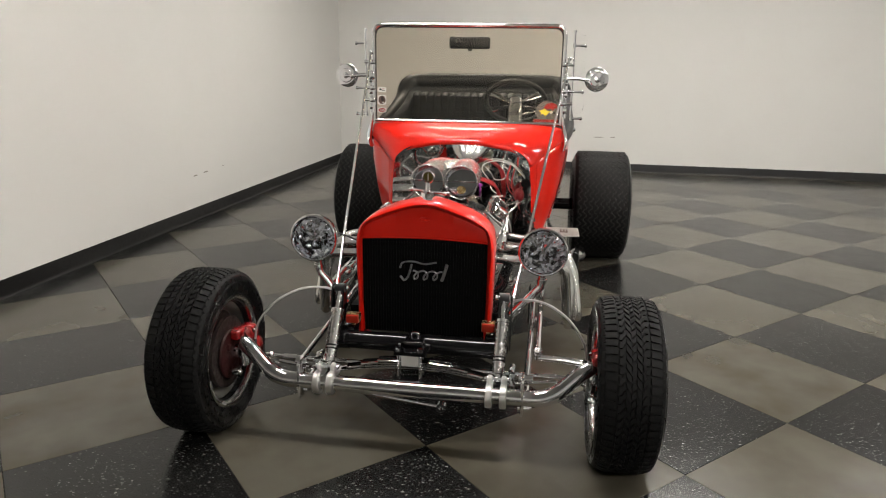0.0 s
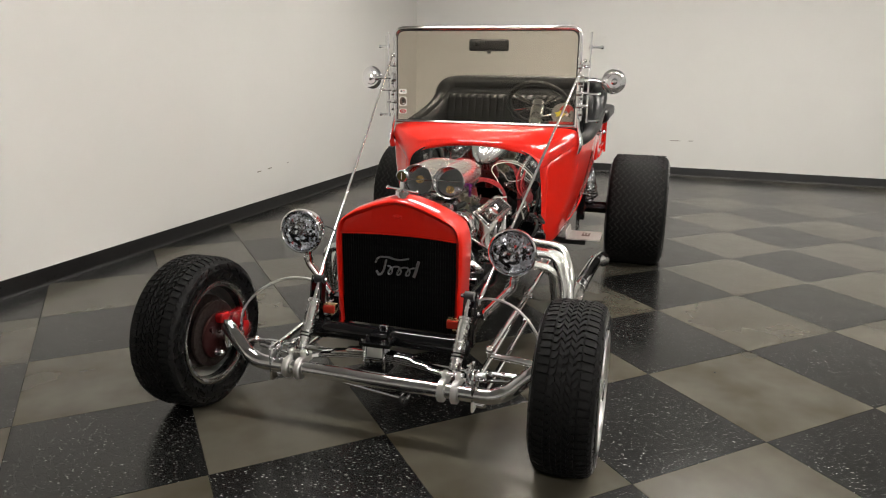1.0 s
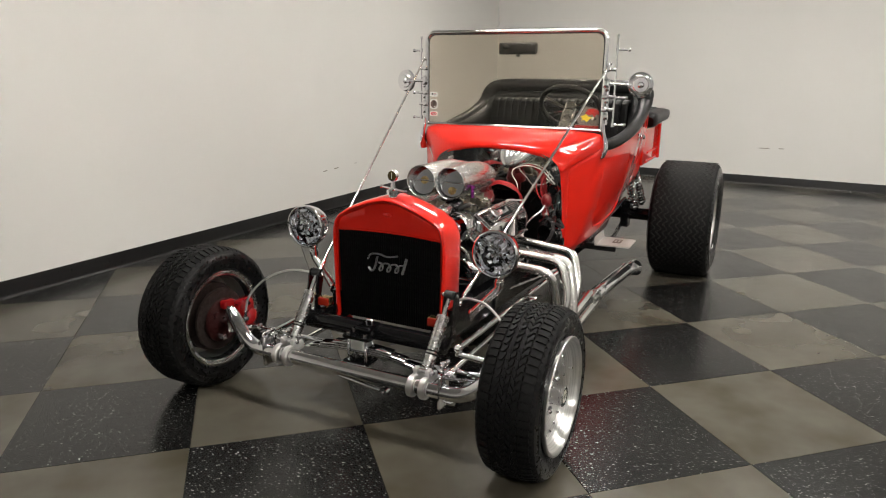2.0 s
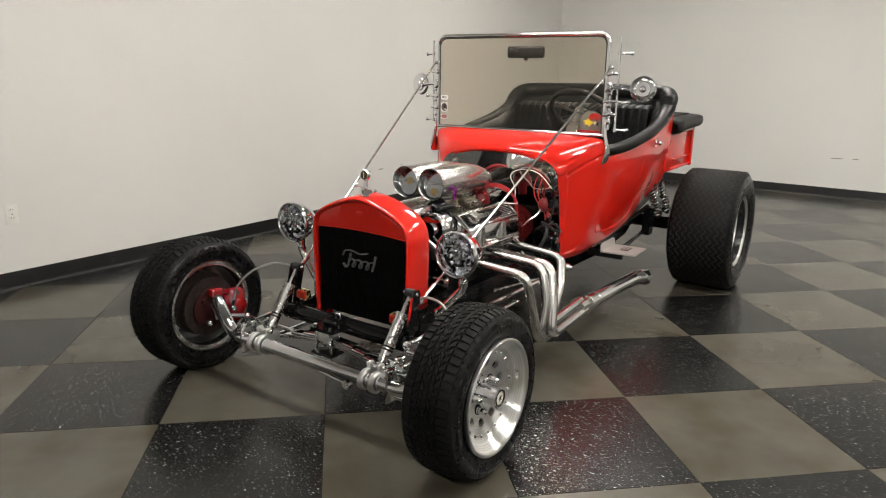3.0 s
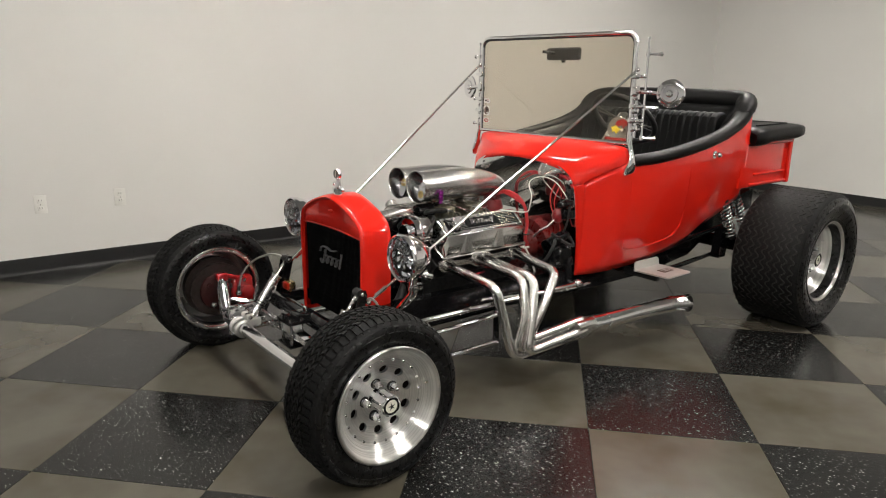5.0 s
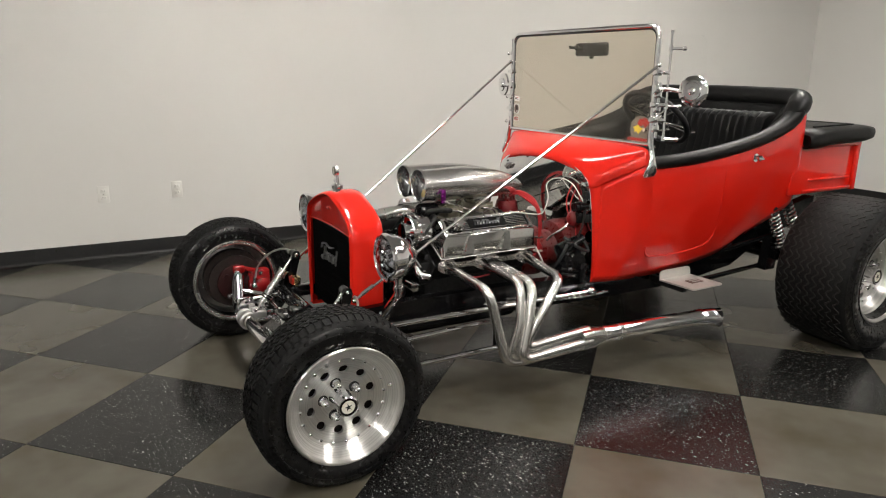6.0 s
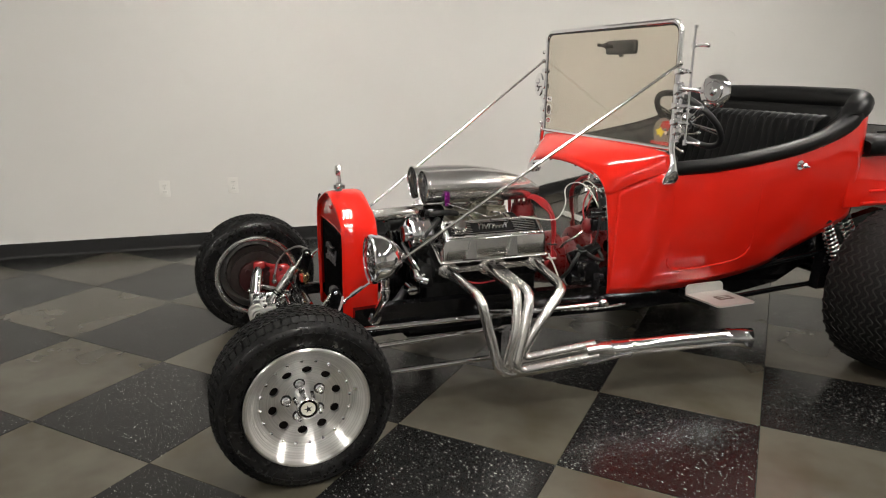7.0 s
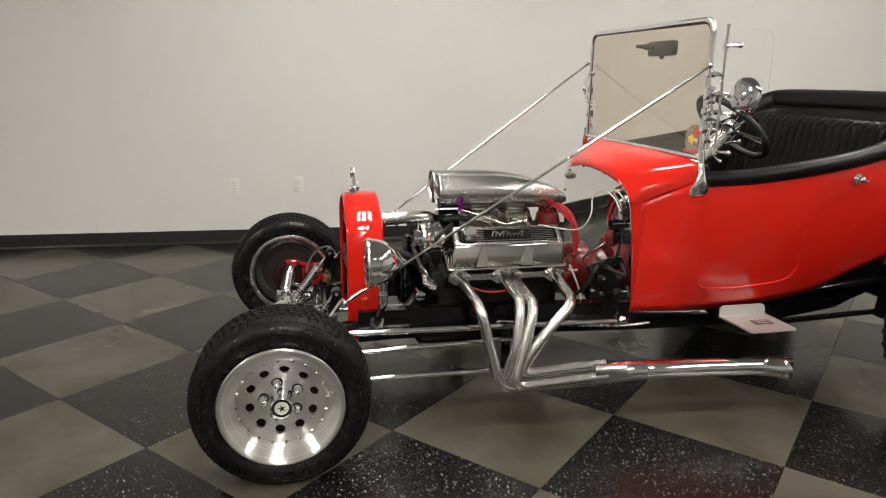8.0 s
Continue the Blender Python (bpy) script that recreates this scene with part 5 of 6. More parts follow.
sheet(bm, full)
solidify(part("lining", bm, VINYL, uph, "black vinyl cockpit lining"), 0.004)
# pleated seat back and cushion
pleat = None
for i in range(19):
    x = -0.423 + 0.047 * i
    m = Matrix.Translation((x, 0, 0))
    if pleat is None:
        bm = bmesh.new()
        rows = []
        for y, z in ((2.12, 0.66), (2.25, 0.70), (2.315, 0.80), (2.36, 0.96), (2.378, 1.04), (2.392, 1.076), (2.420, 1.094), (2.47, 1.098)):
            swell = 0.0025 + 0.012 * max(0.0, (z - 0.96) / 0.14)
            rows.append([(0.0236 * math.cos(a), y - 0.010 - swell * math.sin(a) ** 0.5, z + swell * math.sin(a) ** 0.6) for a in (math.pi * k / 10 for k in range(11))])
        sheet(bm, rows)
        pleat = part("seat_back_pleat", bm, PLEAT, uph, "black vinyl pleat", m=m)
    else:
        again(pleat, uph, m)
bm = bmesh.new()
box(bm, (0, 2.02, 0.60), (0.88, 0.42, 0.16), 0.05, seg=4)
part("seat_cushion", bm, VINYL, uph, "black vinyl seat cushion")
bm = bmesh.new()
box(bm, (0, 1.90, 0.40), (0.66, 0.78, 0.02))
part("cockpit_floor", bm, DARK, uph)
bm = bmesh.new()
box(bm, (0, 1.585, 0.885), (0.96, 0.07, 0.16), 0.02, seg=3)
part("dashboard", bm, VINYL, uph, "black padded dashboard")

# steering wheel and column
tilt = pose(0.245, 1.845, 1.084, 45, 0, 0)
bm = bmesh.new()
tube(bm, [(0.166 * math.cos(a), 0, 0.166 * math.sin(a)) for a in (2 * math.pi * k / 40 for k in range(40))], 0.0135, 12, closed=True)
wheel = part("steering_wheel", bm, PLASTIC, car, "black steering wheel with chrome spokes", m=tilt)
for a in (20, 32, 148, 160, -20, -32, -148, -160):
    bm = bmesh.new()
    ca, sa = math.cos(radians(a)), math.sin(radians(a))
    tube(bm, [(0.03 * ca, -0.012, 0.03 * sa), (0.158 * ca, 0, 0.158 * sa)], 0.0042, 8)
    part("spoke", bm, CHROME, wheel)
bm = bmesh.new()
lathe(bm, [(-0.04, 0.030), (-0.02, 0.036), (0.010, 0.036), (0.018, 0.028), (0.020, 0.0)], 24, "y")
part("horn_hub", bm, CHROME, wheel)
bm = bmesh.new()
a, b = Vector((0.245, 1.826, 1.065)), Vector((0.247, 1.640, 0.872))
d = b - a
cyl(bm, a, b, 0.026, seg=20)
cyl(bm, a + d * 0.05, a + d * 0.80, 0.038, seg=28)
cyl(bm, a + d * 0.30, a + d * 0.34, 0.041, seg=28)
cyl(bm, a + d * 0.80, a + d * 0.92, 0.038, 0.028, seg=28)
tube(bm, [a + d * 0.25, a + d * 0.25 + Vector((0.12, 0.02, 0.02))], 0.005, 8)
ball(bm, a + d * 0.25 + Vector((0.12, 0.02, 0.02)), 0.010, 10)
tube(bm, [a + d * 0.40, a + d * 0.40 + Vector((0.11, -0.02, -0.03))], 0.005, 8)
ball(bm, a + d * 0.40 + Vector((0.11, -0.02, -0.03)), 0.009, 10)
part("steering_column", bm, HEADER, car, "chrome steering column with stalks")

# round-topped plate behind the glass, with plain colour patches
bm = bmesh.new()
out = [(0.350, 1.572, 1.000), (0.494, 1.572, 1.000), (0.494, 1.572, 1.014)] + [(0.422 + 0.061 * math.cos(t), 1.572, 1.052 + 0.056 * math.sin(t)) for t in (math.pi * (-0.22 + 1.44 * k / 18) for k in range(19))] + [(0.350, 1.572, 1.014)]
prism(bm, [Vector(q) for q in out], (0, 0.004, 0))
plate = part("dash_plate", bm, GREY_PLATE, car, "grey round-topped plate with red and yellow patches")
patches = (
    (RED_PLAIN, ((0.402, 1.074), (0.418, 1.094), (0.448, 1.099), (0.470, 1.088), (0.478, 1.066), (0.462, 1.072), (0.450, 1.056), (0.440, 1.071), (0.424, 1.064))),
    (YELLOW, ((0.378, 1.058), (0.396, 1.062), (0.408, 1.070), (0.420, 1.058), (0.440, 1.055), (0.424, 1.043), (0.412, 1.028), (0.402, 1.042), (0.386, 1.036), (0.390, 1.048))),
    (PLATE_WHITE, ((0.432, 1.050), (0.444, 1.058), (0.452, 1.050), (0.442, 1.040))),
    (GREASY, ((0.446, 1.044), (0.458, 1.056), (0.464, 1.046), (0.454, 1.036))))
for n, (mat, out) in enumerate(patches):
    bm = bmesh.new()
    prism(bm, [Vector((x, 1.5706 - 0.0003 * n, z)) for x, z in out], (0, 0.001, 0))
    part("colour_patch", bm, mat, plate)
bm = bmesh.new()
box(bm, (0.422, 1.5705, 1.0065), (0.142, 0.001, 0.012))
part("colour_bar", bm, RED_PLAIN, plate)

# -- pick-up bed behind the tub --
BX = 0.520
bm = bmesh.new()
box(bm, (0, 2.86, 0.705), (2 * BX, 0.43, 0.012), 0.002)
bed = part("bed", bm, RED, car, "small glossy red pick-up bed")
for s in SIDES:
    for name, at, size, bev in (("bed_side", (BX, 2.80, 0.825), (0.016, 0.54, 0.25), 0.004), ("top_rail", (BX + 0.010, 2.85, 0.945), (0.030, 0.46, 0.022), 0.006),
                                ("corner_post", (BX + 0.010, 3.062, 0.83), (0.026, 0.036, 0.265), 0.006),
                                ("lower_bead", (BX + 0.007, 2.85, 0.770), (0.022, 0.36, 0.014), 0.006), ("bottom_rail", (BX + 0.007, 2.85, 0.714), (0.022, 0.44, 0.016), 0.005)):
        bm = bmesh.new()
        box(bm, (s * at[0], at[1], at[2]), size, bev, seg=3)
        part(name, bm, RED, bed)
bm = bmesh.new()
box(bm, (0, 3.07, 0.825), (2 * BX, 0.016, 0.25), 0.004)
part("tailgate", bm, RED, bed)
bm = bmesh.new()
box(bm, (0, 2.56, 0.80), (2 * BX - 0.02, 0.014, 0.20), 0.004)
part("bed_front", bm, RED, bed)
bm = bmesh.new()
rows = []
for y, z0, z1, gx in ((2.600, 0.940, 0.985, 0.54), (2.585, 0.932, 1.010, 0.570), (2.600, 0.925, 1.030, 0.580), (2.70, 0.925, 1.036, 0.582), (2.76, 0.938, 1.036, 0.582), (2.85, 0.942, 1.036, 0.582), (3.06, 0.948, 1.042, 0.586), (3.115, 0.960, 1.040, 0.584), (3.135, 0.985, 1.022, 0.575)):
    zc, hh = (z0 + z1) / 2, (z1 - z0) / 2
    ring = []
    for k in range(24):
        a = 2 * math.pi * k / 24
        c, sn = math.cos(a), math.sin(a)
        ring.append((gx * math.copysign(abs(c) ** 0.18, c), y, zc + hh * math.copysign(abs(sn) ** 0.45, sn)))
    rows.append(ring)
g = sheet(bm, rows, closed=True)
bm.faces.new(g[0])
bm.faces.new(g[-1])
pad = part("bed_cover", bm, VINYL, bed, "black padded vinyl bed cover", angle=60)
bm = bmesh.new()
tube(bm, [(-0.50, 2.70, 1.036), (-0.50, 3.05, 1.042), (0.50, 3.05, 1.042), (0.50, 2.70, 1.036)], 0.004, 6)
part("seam_piping", bm, VINYL, pad)
for y in (2.665, 2.76):
    bm = bmesh.new()
    ball(bm, (0.545, y, 0.95), 0.006, 8)
    part("cover_stud", bm, CHROME, bed)

# -- step plates --
for s in SIDES:
    bm = bmesh.new()
    out = rounded([(s * 0.455, 1.740, 0.345), (s * 0.642, 1.758, 0.345), (s * 0.640, 1.955, 0.345), (s * 0.455, 1.945, 0.345), (s * 0.4551, 1.741, 0.345)], 0.012, 4)[:-1]
    prism(bm, out, (0, 0, 0.007))
    lipo = rounded([(s * 0.455, 1.740, 0.345), (s * 0.450, 1.742, 0.392), (s * 0.450, 1.943, 0.392), (s * 0.455, 1.945, 0.345)], 0.022, 5)
    prism(bm, lipo, (s * 0.006, 0, 0))
    step = part("step_plate", bm, STEP, car, "bare aluminium step plate")
    bm = bmesh.new()
    box(bm, (s * 0.555, 1.862, 0.3535), (0.045, 0.080, 0.002), 0.0006)
    mark = part("step_mark", bm, BROWN, step)
    for dx in (-0.009, 0.009):
        bm = bmesh.new()
        box(bm, (s * (0.555 + dx), 1.862, 0.3550), (0.006, 0.050, 0.001))
        part("bar", bm, STEP, mark)
    bm = bmesh.new()
    box(bm, (s * 0.46, 1.80, 0.325), (0.20, 0.03, 0.035), 0.004)
    box(bm, (s * 0.565, 1.90, 0.328), (0.030, 0.04, 0.030), 0.004)
    part("step_bracket", bm, GREASY, step)

# -- engine --
bm = bmesh.new()
box(bm, (0, 0.90, 0.42), (0.34, 0.52, 0.24), 0.02)
engine = part("engine_block", bm, GREASY, car, "black V8 engine block")
bm = bmesh.new()
box(bm, (0, 0.86, 0.255), (0.27, 0.60, 0.17), 0.03, seg=3)
part("oil_pan", bm, BLACK, engine, "gloss black oil pan")
for s in SIDES:
    bm = bmesh.new()
    box(bm, (s * 0.150, 0.91, 0.490), (0.12, 0.50, 0.10), 0.012, turn=Matrix.Rotation(radians(s * 38), 4, "Y"))
    part("cylinder_head", bm, GREASY, engine)
bm = bmesh.new()
box(bm, (0, 0.91, 0.615), (0.24, 0.44, 0.07), 0.02)
for k in range(4):
    for s in SIDES:
        box(bm, (s * 0.085, 0.74 + 0.115 * k, 0.635), (0.13, 0.045, 0.045), 0.012, turn=Matrix.Rotation(radians(s * 20), 4, "Y"))
part("intake_manifold", bm, GREASY, engine, "dark cast intake manifold")


def valve_cover(s):
    y0, y1 = 0.666, 1.154
    bm = bmesh.new()
    # cross section from the outer flange over the flat top to the inner flange
    prof = [(0.264, 0.529), (0.264, 0.537), (0.257, 0.542), (0.262, 0.621), (0.257, 0.630), (0.193, 0.683), (0.180, 0.684), (0.136, 0.628), (0.115, 0.626), (0.112, 0.610)]
    rows = []
    for y, f in ((y0, 0.0), (y0 + 0.006, 0.0), (y0 + 0.010, 0.25), (y0 + 0.026, 0.95), (y0 + 0.034, 1.0), (y1 - 0.020, 1.0), (y1 - 0.015, 0.95), (y1 - 0.010, 0.25), (y1 - 0.006, 0.0), (y1, 0.0)):
        flat = [(0.264, 0.529), (0.264, 0.537), (0.261, 0.539), (0.235, 0.551), (0.215, 0.560), (0.17, 0.590), (0.155, 0.598), (0.130, 0.613), (0.115, 0.622), (0.112, 0.610)]
        rows.append([(s * (a[0] + (b[0] - a[0]) * f), y, a[1] + (b[1] - a[1]) * f) for a, b in zip(flat, prof)])
    g = sheet(bm, rows)
    bm.faces.new(g[0])
    bm.faces.new(g[-1])
    cover = part("valve_cover", bm, VALVE, engine, "polished finned aluminium valve cover", angle=40)
    # slanted ribs on the outer face
    for y in (0.800, 0.985):
        bm = bmesh.new()
        prism(bm, [Vector((s * x, y + dy, z)) for x, dy, z in ((0.250, -0.033, 0.545), (0.272, -0.026, 0.545), (0.272, 0.016, 0.545), (0.250, 0.024, 0.545))], (0, 0.0, 0.001))
        sheet(bm, [[(s * (0.252 + 0.004 * t), y + 0.010 * t + k * (0.033 - 0.016 * t), 0.545 + 0.076 * t) for t in (0, 0.5, 1)] if abs(k) == 1 else [(s * (0.274 - 0.010 * t), y + 0.010 * t + k * (0.033 - 0.016 * t), 0.545 + 0.076 * t) for t in (0, 0.5, 1)] for k in (-1, -0.7, 0.7, 1)])
        part("rib", bm, VALVE, cover)
    # black top plate with bright fins and a plain script bar
    q = Matrix.Translation((s * 0.2255, 0.915, 0.6580)) @ Matrix.Rotation(radians(s * 39.4), 4, "Y")
    bm = bmesh.new()
    for x in (-0.0385, 0.0385):
        box(bm, (x, 0, 0.001), (0.012, 0.434, 0.007), 0.0025)
    for y in (-0.2105, 0.2105):
        box(bm, (0, y, 0.001), (0.070, 0.016, 0.007), 0.0025)
    part("plate_frame", bm, ALUMINIUM, cover, m=q)
    bm = bmesh.new()
    tube(bm, [(s * 0.135, y0 + 0.001, 0.610), (s * 0.257, y0 + 0.001, 0.540), (s * 0.263, y0 + 0.005, 0.534), (s * 0.264, y0 + 0.02, 0.533), (s * 0.264, y1 - 0.005, 0.533)], 0.0048, 8)
    part("cover_rim", bm, ALUMINIUM, cover)
    bm = bmesh.new()
    box(bm, (0, 0, 0), (0.068, 0.412, 0.004), 0.001)
    part("top_plate", bm, DARK, cover, "black top plate", m=q)
    for k in range(7):
        x = -0.0273 + 0.0091 * k
        spans = ((-0.145, 0.090), (0.140, 0.100)) if 1 <= k <= 5 else ((0.0, 0.39),)
        for cy, ln in spans:
            bm = bmesh.new()
            box(bm, (x, cy, 0.0035), (0.0030, ln, 0.004))
            part("fin", bm, ALUMINIUM, cover, m=q)
    bm = bmesh.new()
    tube(bm, [Vector((-s * p.z, s * (p.x - 0.072), 0.004)) if s > 0 else Vector((p.z, p.x - 0.072, 0.004)) for p in loops(9, 0.0152, 0.0085, 0.0, 0.4, 14, (1.6, 1.5, 0.8, 1.5, 1.4, 0.7, 0.7, 0.8, 1.5))], 0.0030, 6)
    part("script_stroke", bm, CHROME, cover, "plain bright wavy stroke", m=q)
    for dy in (-0.19, -0.095, 0.0, 0.095, 0.19):
        for x in (-0.0385, 0.0385):
            bm = bmesh.new()
            cyl(bm, (x, dy, 0.0), (x, dy, 0.0065), 0.0032, seg=8)
            part("plate_screw", bm, GREASY, cover, m=q)
    return cover


for s in SIDES:
    cover = valve_cover(s)
    bm = bmesh.new()
    c = Vector((s * 0.231, 0.756, 0.650))
    up = Vector((s * 0.60, 0, 0.80))
    cyl(bm, c, c + up * 0.016, 0.014, seg=16)
    cyl(bm, c + up * 0.014, c + up * 0.044, 0.026, seg=28)
    cyl(bm, c + up * 0.044, c + up * 0.050, 0.026, 0.021, seg=28)
    for k in range(12):
        a = 2 * math.pi * k / 12
        side = up.cross(Vector((0, 1, 0))).normalized()
        o = c + 0.026 * (math.cos(a) * side + math.sin(a) * Vector((0, 1, 0)))
        cyl(bm, o + up * 0.018, o + up * 0.042, 0.0026, seg=6)
    part("oil_cap", bm, ALUMINIUM, cover, "knurled bright oil filler cap")

# carburettors and the twin-barrel scoop
for y in (0.838, 0.996):
    bm = bmesh.new()
    box(bm, (0.015, y, 0.655), (0.165, 0.125, 0.016), 0.004)
    box(bm, (0.015, y, 0.684), (0.130, 0.098, 0.050), 0.010, seg=3)
    for s in SIDES:
        box(bm, (0.015 + s * 0.078, y - 0.020, 0.686), (0.034, 0.062, 0.038), 0.008, seg=3)
        cyl(bm, (0.015 + s * 0.090, y - 0.020, 0.690), (0.015 + s * 0.103, y - 0.020, 0.690), 0.010, seg=6)
        cyl(bm, (0.015 + s * 0.075, y + 0.035, 0.668), (0.015 + s * 0.098, y + 0.035, 0.668), 0.017, seg=18)
        cyl(bm, (0.015 + s * 0.098, y + 0.035, 0.668), (0.015 + s * 0.106, y + 0.035, 0.668), 0.007, seg=6)
        for dy in (-0.046, 0.006):
            cyl(bm, (0.015 + s * 0.094, y + dy, 0.700), (0.015 + s * 0.098, y + dy, 0.700), 0.005, seg=8)
    for dx, dy in ((-0.058, -0.042), (0.058, -0.042), (-0.058, 0.042), (0.058, 0.042)):
        cyl(bm, (0.015 + dx, y + dy, 0.706), (0.015 + dx, y + dy, 0.716), 0.006, seg=6)
    carb = part("carburettor", bm, CARB, engine, "yellowish cast metal carburettor")
    bm = bmesh.new()
    lathe(bm, [(0.706, 0.050), (0.712, 0.060), (0.722, 0.064), (0.730, 0.064), (0.733, 0.058), (0.752, 0.056)], 36, "z", (0.015, y, 0))
    part("air_horn", bm, ALUMINIUM, carb, "bright round air horn")
    bm = bmesh.new()
    tube(bm, spline([(0.118, y + 0.035, 0.668), (0.128, y + 0.010, 0.690), (0.122, y - 0.028, 0.700), (0.100, y - 0.045, 0.694)], 5), 0.0040, 8)
    part("fuel_pipe", bm, DULL_CHROME, carb)
bm = bmesh.new()
XC = 0.016
for s in SIDES:
    # one round barrel that runs back into the common tail
    tube(bm, [(XC + s * x, y, z) for x, y, z in ((0.0690, 0.660, 0.815), (0.0690, 0.72, 0.815), (0.068, 0.80, 0.815), (0.065, 0.88, 0.813), (0.058, 0.96, 0.808), (0.048, 1.04, 0.799), (0.037, 1.11, 0.788), (0.026, 1.165, 0.777), (0.015, 1.205, 0.767), (0.008, 1.226, 0.761))],
         [0.0665, 0.0675, 0.069, 0.0695, 0.0675, 0.062, 0.053, 0.042, 0.028, 0.012], 40, caps=False)
rows = []
for y, w, zc, h in ((0.80, 0.040, 0.812, 0.040), (0.86, 0.075, 0.812, 0.062), (0.93, 0.100, 0.808, 0.0655), (1.00, 0.098, 0.802, 0.0635), (1.06, 0.088, 0.794, 0.0585), (1.12, 0.074, 0.785, 0.050), (1.17, 0.056, 0.776, 0.040), (1.21, 0.034, 0.766, 0.026), (1.232, 0.008, 0.760, 0.008)):
    rows.append([(XC + w * math.copysign(abs(math.cos(a)) ** 0.8, math.cos(a)), y, zc + h * math.copysign(abs(math.sin(a)) ** 0.8, math.sin(a))) for a in (2 * math.pi * k / 40 for k in range(40))])
sheet(bm, rows, closed=True)
box(bm, (XC, 0.935, 0.752), (0.15, 0.34, 0.02), 0.008)
scoop = part("air_scoop", bm, SCOOP, engine, "polished aluminium twin-barrel air scoop", angle=60)
for s in SIDES:
    bm = bmesh.new()
    c = (XC + s * 0.0690, 0.0, 0.815)
    lathe(bm, [(0.700, 0.0640), (0.660, 0.0645), (0.655, 0.0655), (0.653, 0.0675), (0.655, 0.0698), (0.660, 0.0705), (0.667, 0.069)], 56, "y", c)
    part("scoop_ring", bm, ALUMINIUM, scoop, "rolled metal scoop mouth")
    bm = bmesh.new()
    lathe(bm, [(0.0, 0.0), (0.0, 0.0615), (0.002, 0.0615)], 36, "y")
    fl = part("butterfly_flap", bm, FLAP, scoop, "polished round butterfly flap", m=Matrix.Translation((c[0], 0.690, c[2])) @ Matrix.Rotation(radians(-14), 4, "X"))
    # low sticker where s > 0; on the other flap the gauge's reflection, painted
    bm = bmesh.new()
    prism(bm, [Vector((0.019 * math.cos(a), -0.0012, (0.0 if s < 0 else -0.036) + 0.017 * math.sin(a))) for a in (2 * math.pi * k / 20 for k in range(20))], (0, 0.001, 0))
    part("emblem", bm, BRASS, fl, "plain yellow disc, a sticker on one flap and a gauge reflection on the other")
    bm = bmesh.new()
    cyl(bm, (c[0] - 0.06, 0.686, c[2]), (c[0] + 0.06, 0.686, c[2]), 0.003, seg=8)
    part("flap_shaft", bm, CHROME, scoop)
bm = bmesh.new()
box(bm, (0.158, 0.735, 0.775), (0.010, 0.022, 0.058), 0.004)
cyl(bm, (0.14, 0.735, 0.795), (0.168, 0.735, 0.795), 0.006, seg=10)
part("throttle_lever", bm, PURPLE, engine, "purple anodised throttle lever")
bm = bmesh.new()
tube(bm, [(0.162, 0.735, 0.755), (0.15, 0.93, 0.685), (0.13, 1.03, 0.70)], 0.003, 8)
part("throttle_rod", bm, DULL_CHROME, engine)

# distributor and plug leads
bm = bmesh.new()
lathe(bm, [(0.60, 0.022), (0.655, 0.024), (0.656, 0.052), (0.672, 0.055), (0.690, 0.050), (0.708, 0.046), (0.716, 0.030), (0.718, 0.0)], 28, "z", (0.03, 1.150, 0))
for k in range(9):
    a = 2 * math.pi * k / 9
    cyl(bm, (0.03 + 0.034 * math.cos(a), 1.150 + 0.034 * math.sin(a), 0.706), (0.03 + 0.034 * math.cos(a), 1.150 + 0.034 * math.sin(a), 0.734), 0.0062, seg=10)
part("distributor", bm, LID_RED, engine, "dark red distributor cap")
random.seed(11)
for k in range(11):
    s = 1 if k < 7 else -1
    end = (0.722, 0.895, 0.94, 1.12)[k % 4]
    u, v, w = random.uniform(-0.016, 0.016), random.uniform(-0.014, 0.014), random.uniform(-0.014, 0.014)
    bm = bmesh.new()
    tube(bm, spline([(0.03 + s * 0.034, 1.150 + 0.5 * v, 0.732), (s * (0.110 + u), 1.155 + v, 0.752 + 0.5 * w), (s * (0.175 + 0.7 * u), 1.178 + v, 0.728 + w), (s * (0.205 + 0.6 * u), 1.200 + v, 0.690), (s * (0.214 + 0.6 * u), 1.210 + v, 0.617), (s * (0.212 + 0.35 * u), 1.207 + 0.4 * v, 0.547), (s * (0.208 + 0.3 * u), 1.203 + 0.4 * v, 0.485), (s * 0.172, min(end + 0.14, 1.180), 0.436), (s * 0.172, end + 0.02, 0.446), (s * 0.200, end, 0.462)], 6), 0.0033, 8)
    part("plug_lead", bm, WIRE_RED, engine, "red spark plug lead")
    if k < 4:
        bm = bmesh.new()
        cyl(bm, (0.200, end, 0.464), (0.226, end + 0.010, 0.452), 0.0085, 0.0065, seg=12)
        part("plug_boot", bm, GREASY, engine)
for z, mat, size in ((0.497, WIRE_WHITE, 0.007), (0.560, GREASY, 0.005)):
    bm = bmesh.new()
    box(bm, (0.210, 1.207, z), (0.030, 0.034, size), 0.002)
    part("cable_tie", bm, mat, engine)
bm = bmesh.new()
tube(bm, spline([(0.19, 1.055, 0.690), (0.231, 1.108, 0.684), (0.215, 1.206, 0.669), (0.169, 1.270, 0.683), (0.149, 1.300, 0.728), (0.114, 1.315, 0.775), (0.128, 1.330, 0.805), (0.190, 1.342, 0.818), (0.258, 1.348, 0.800), (0.308, 1.352, 0.755), (0.335, 1.356, 0.722)], 7), 0.0026, 9)
part("breather_hose", bm, WIRE_WHITE, engine, "pale looping hose")
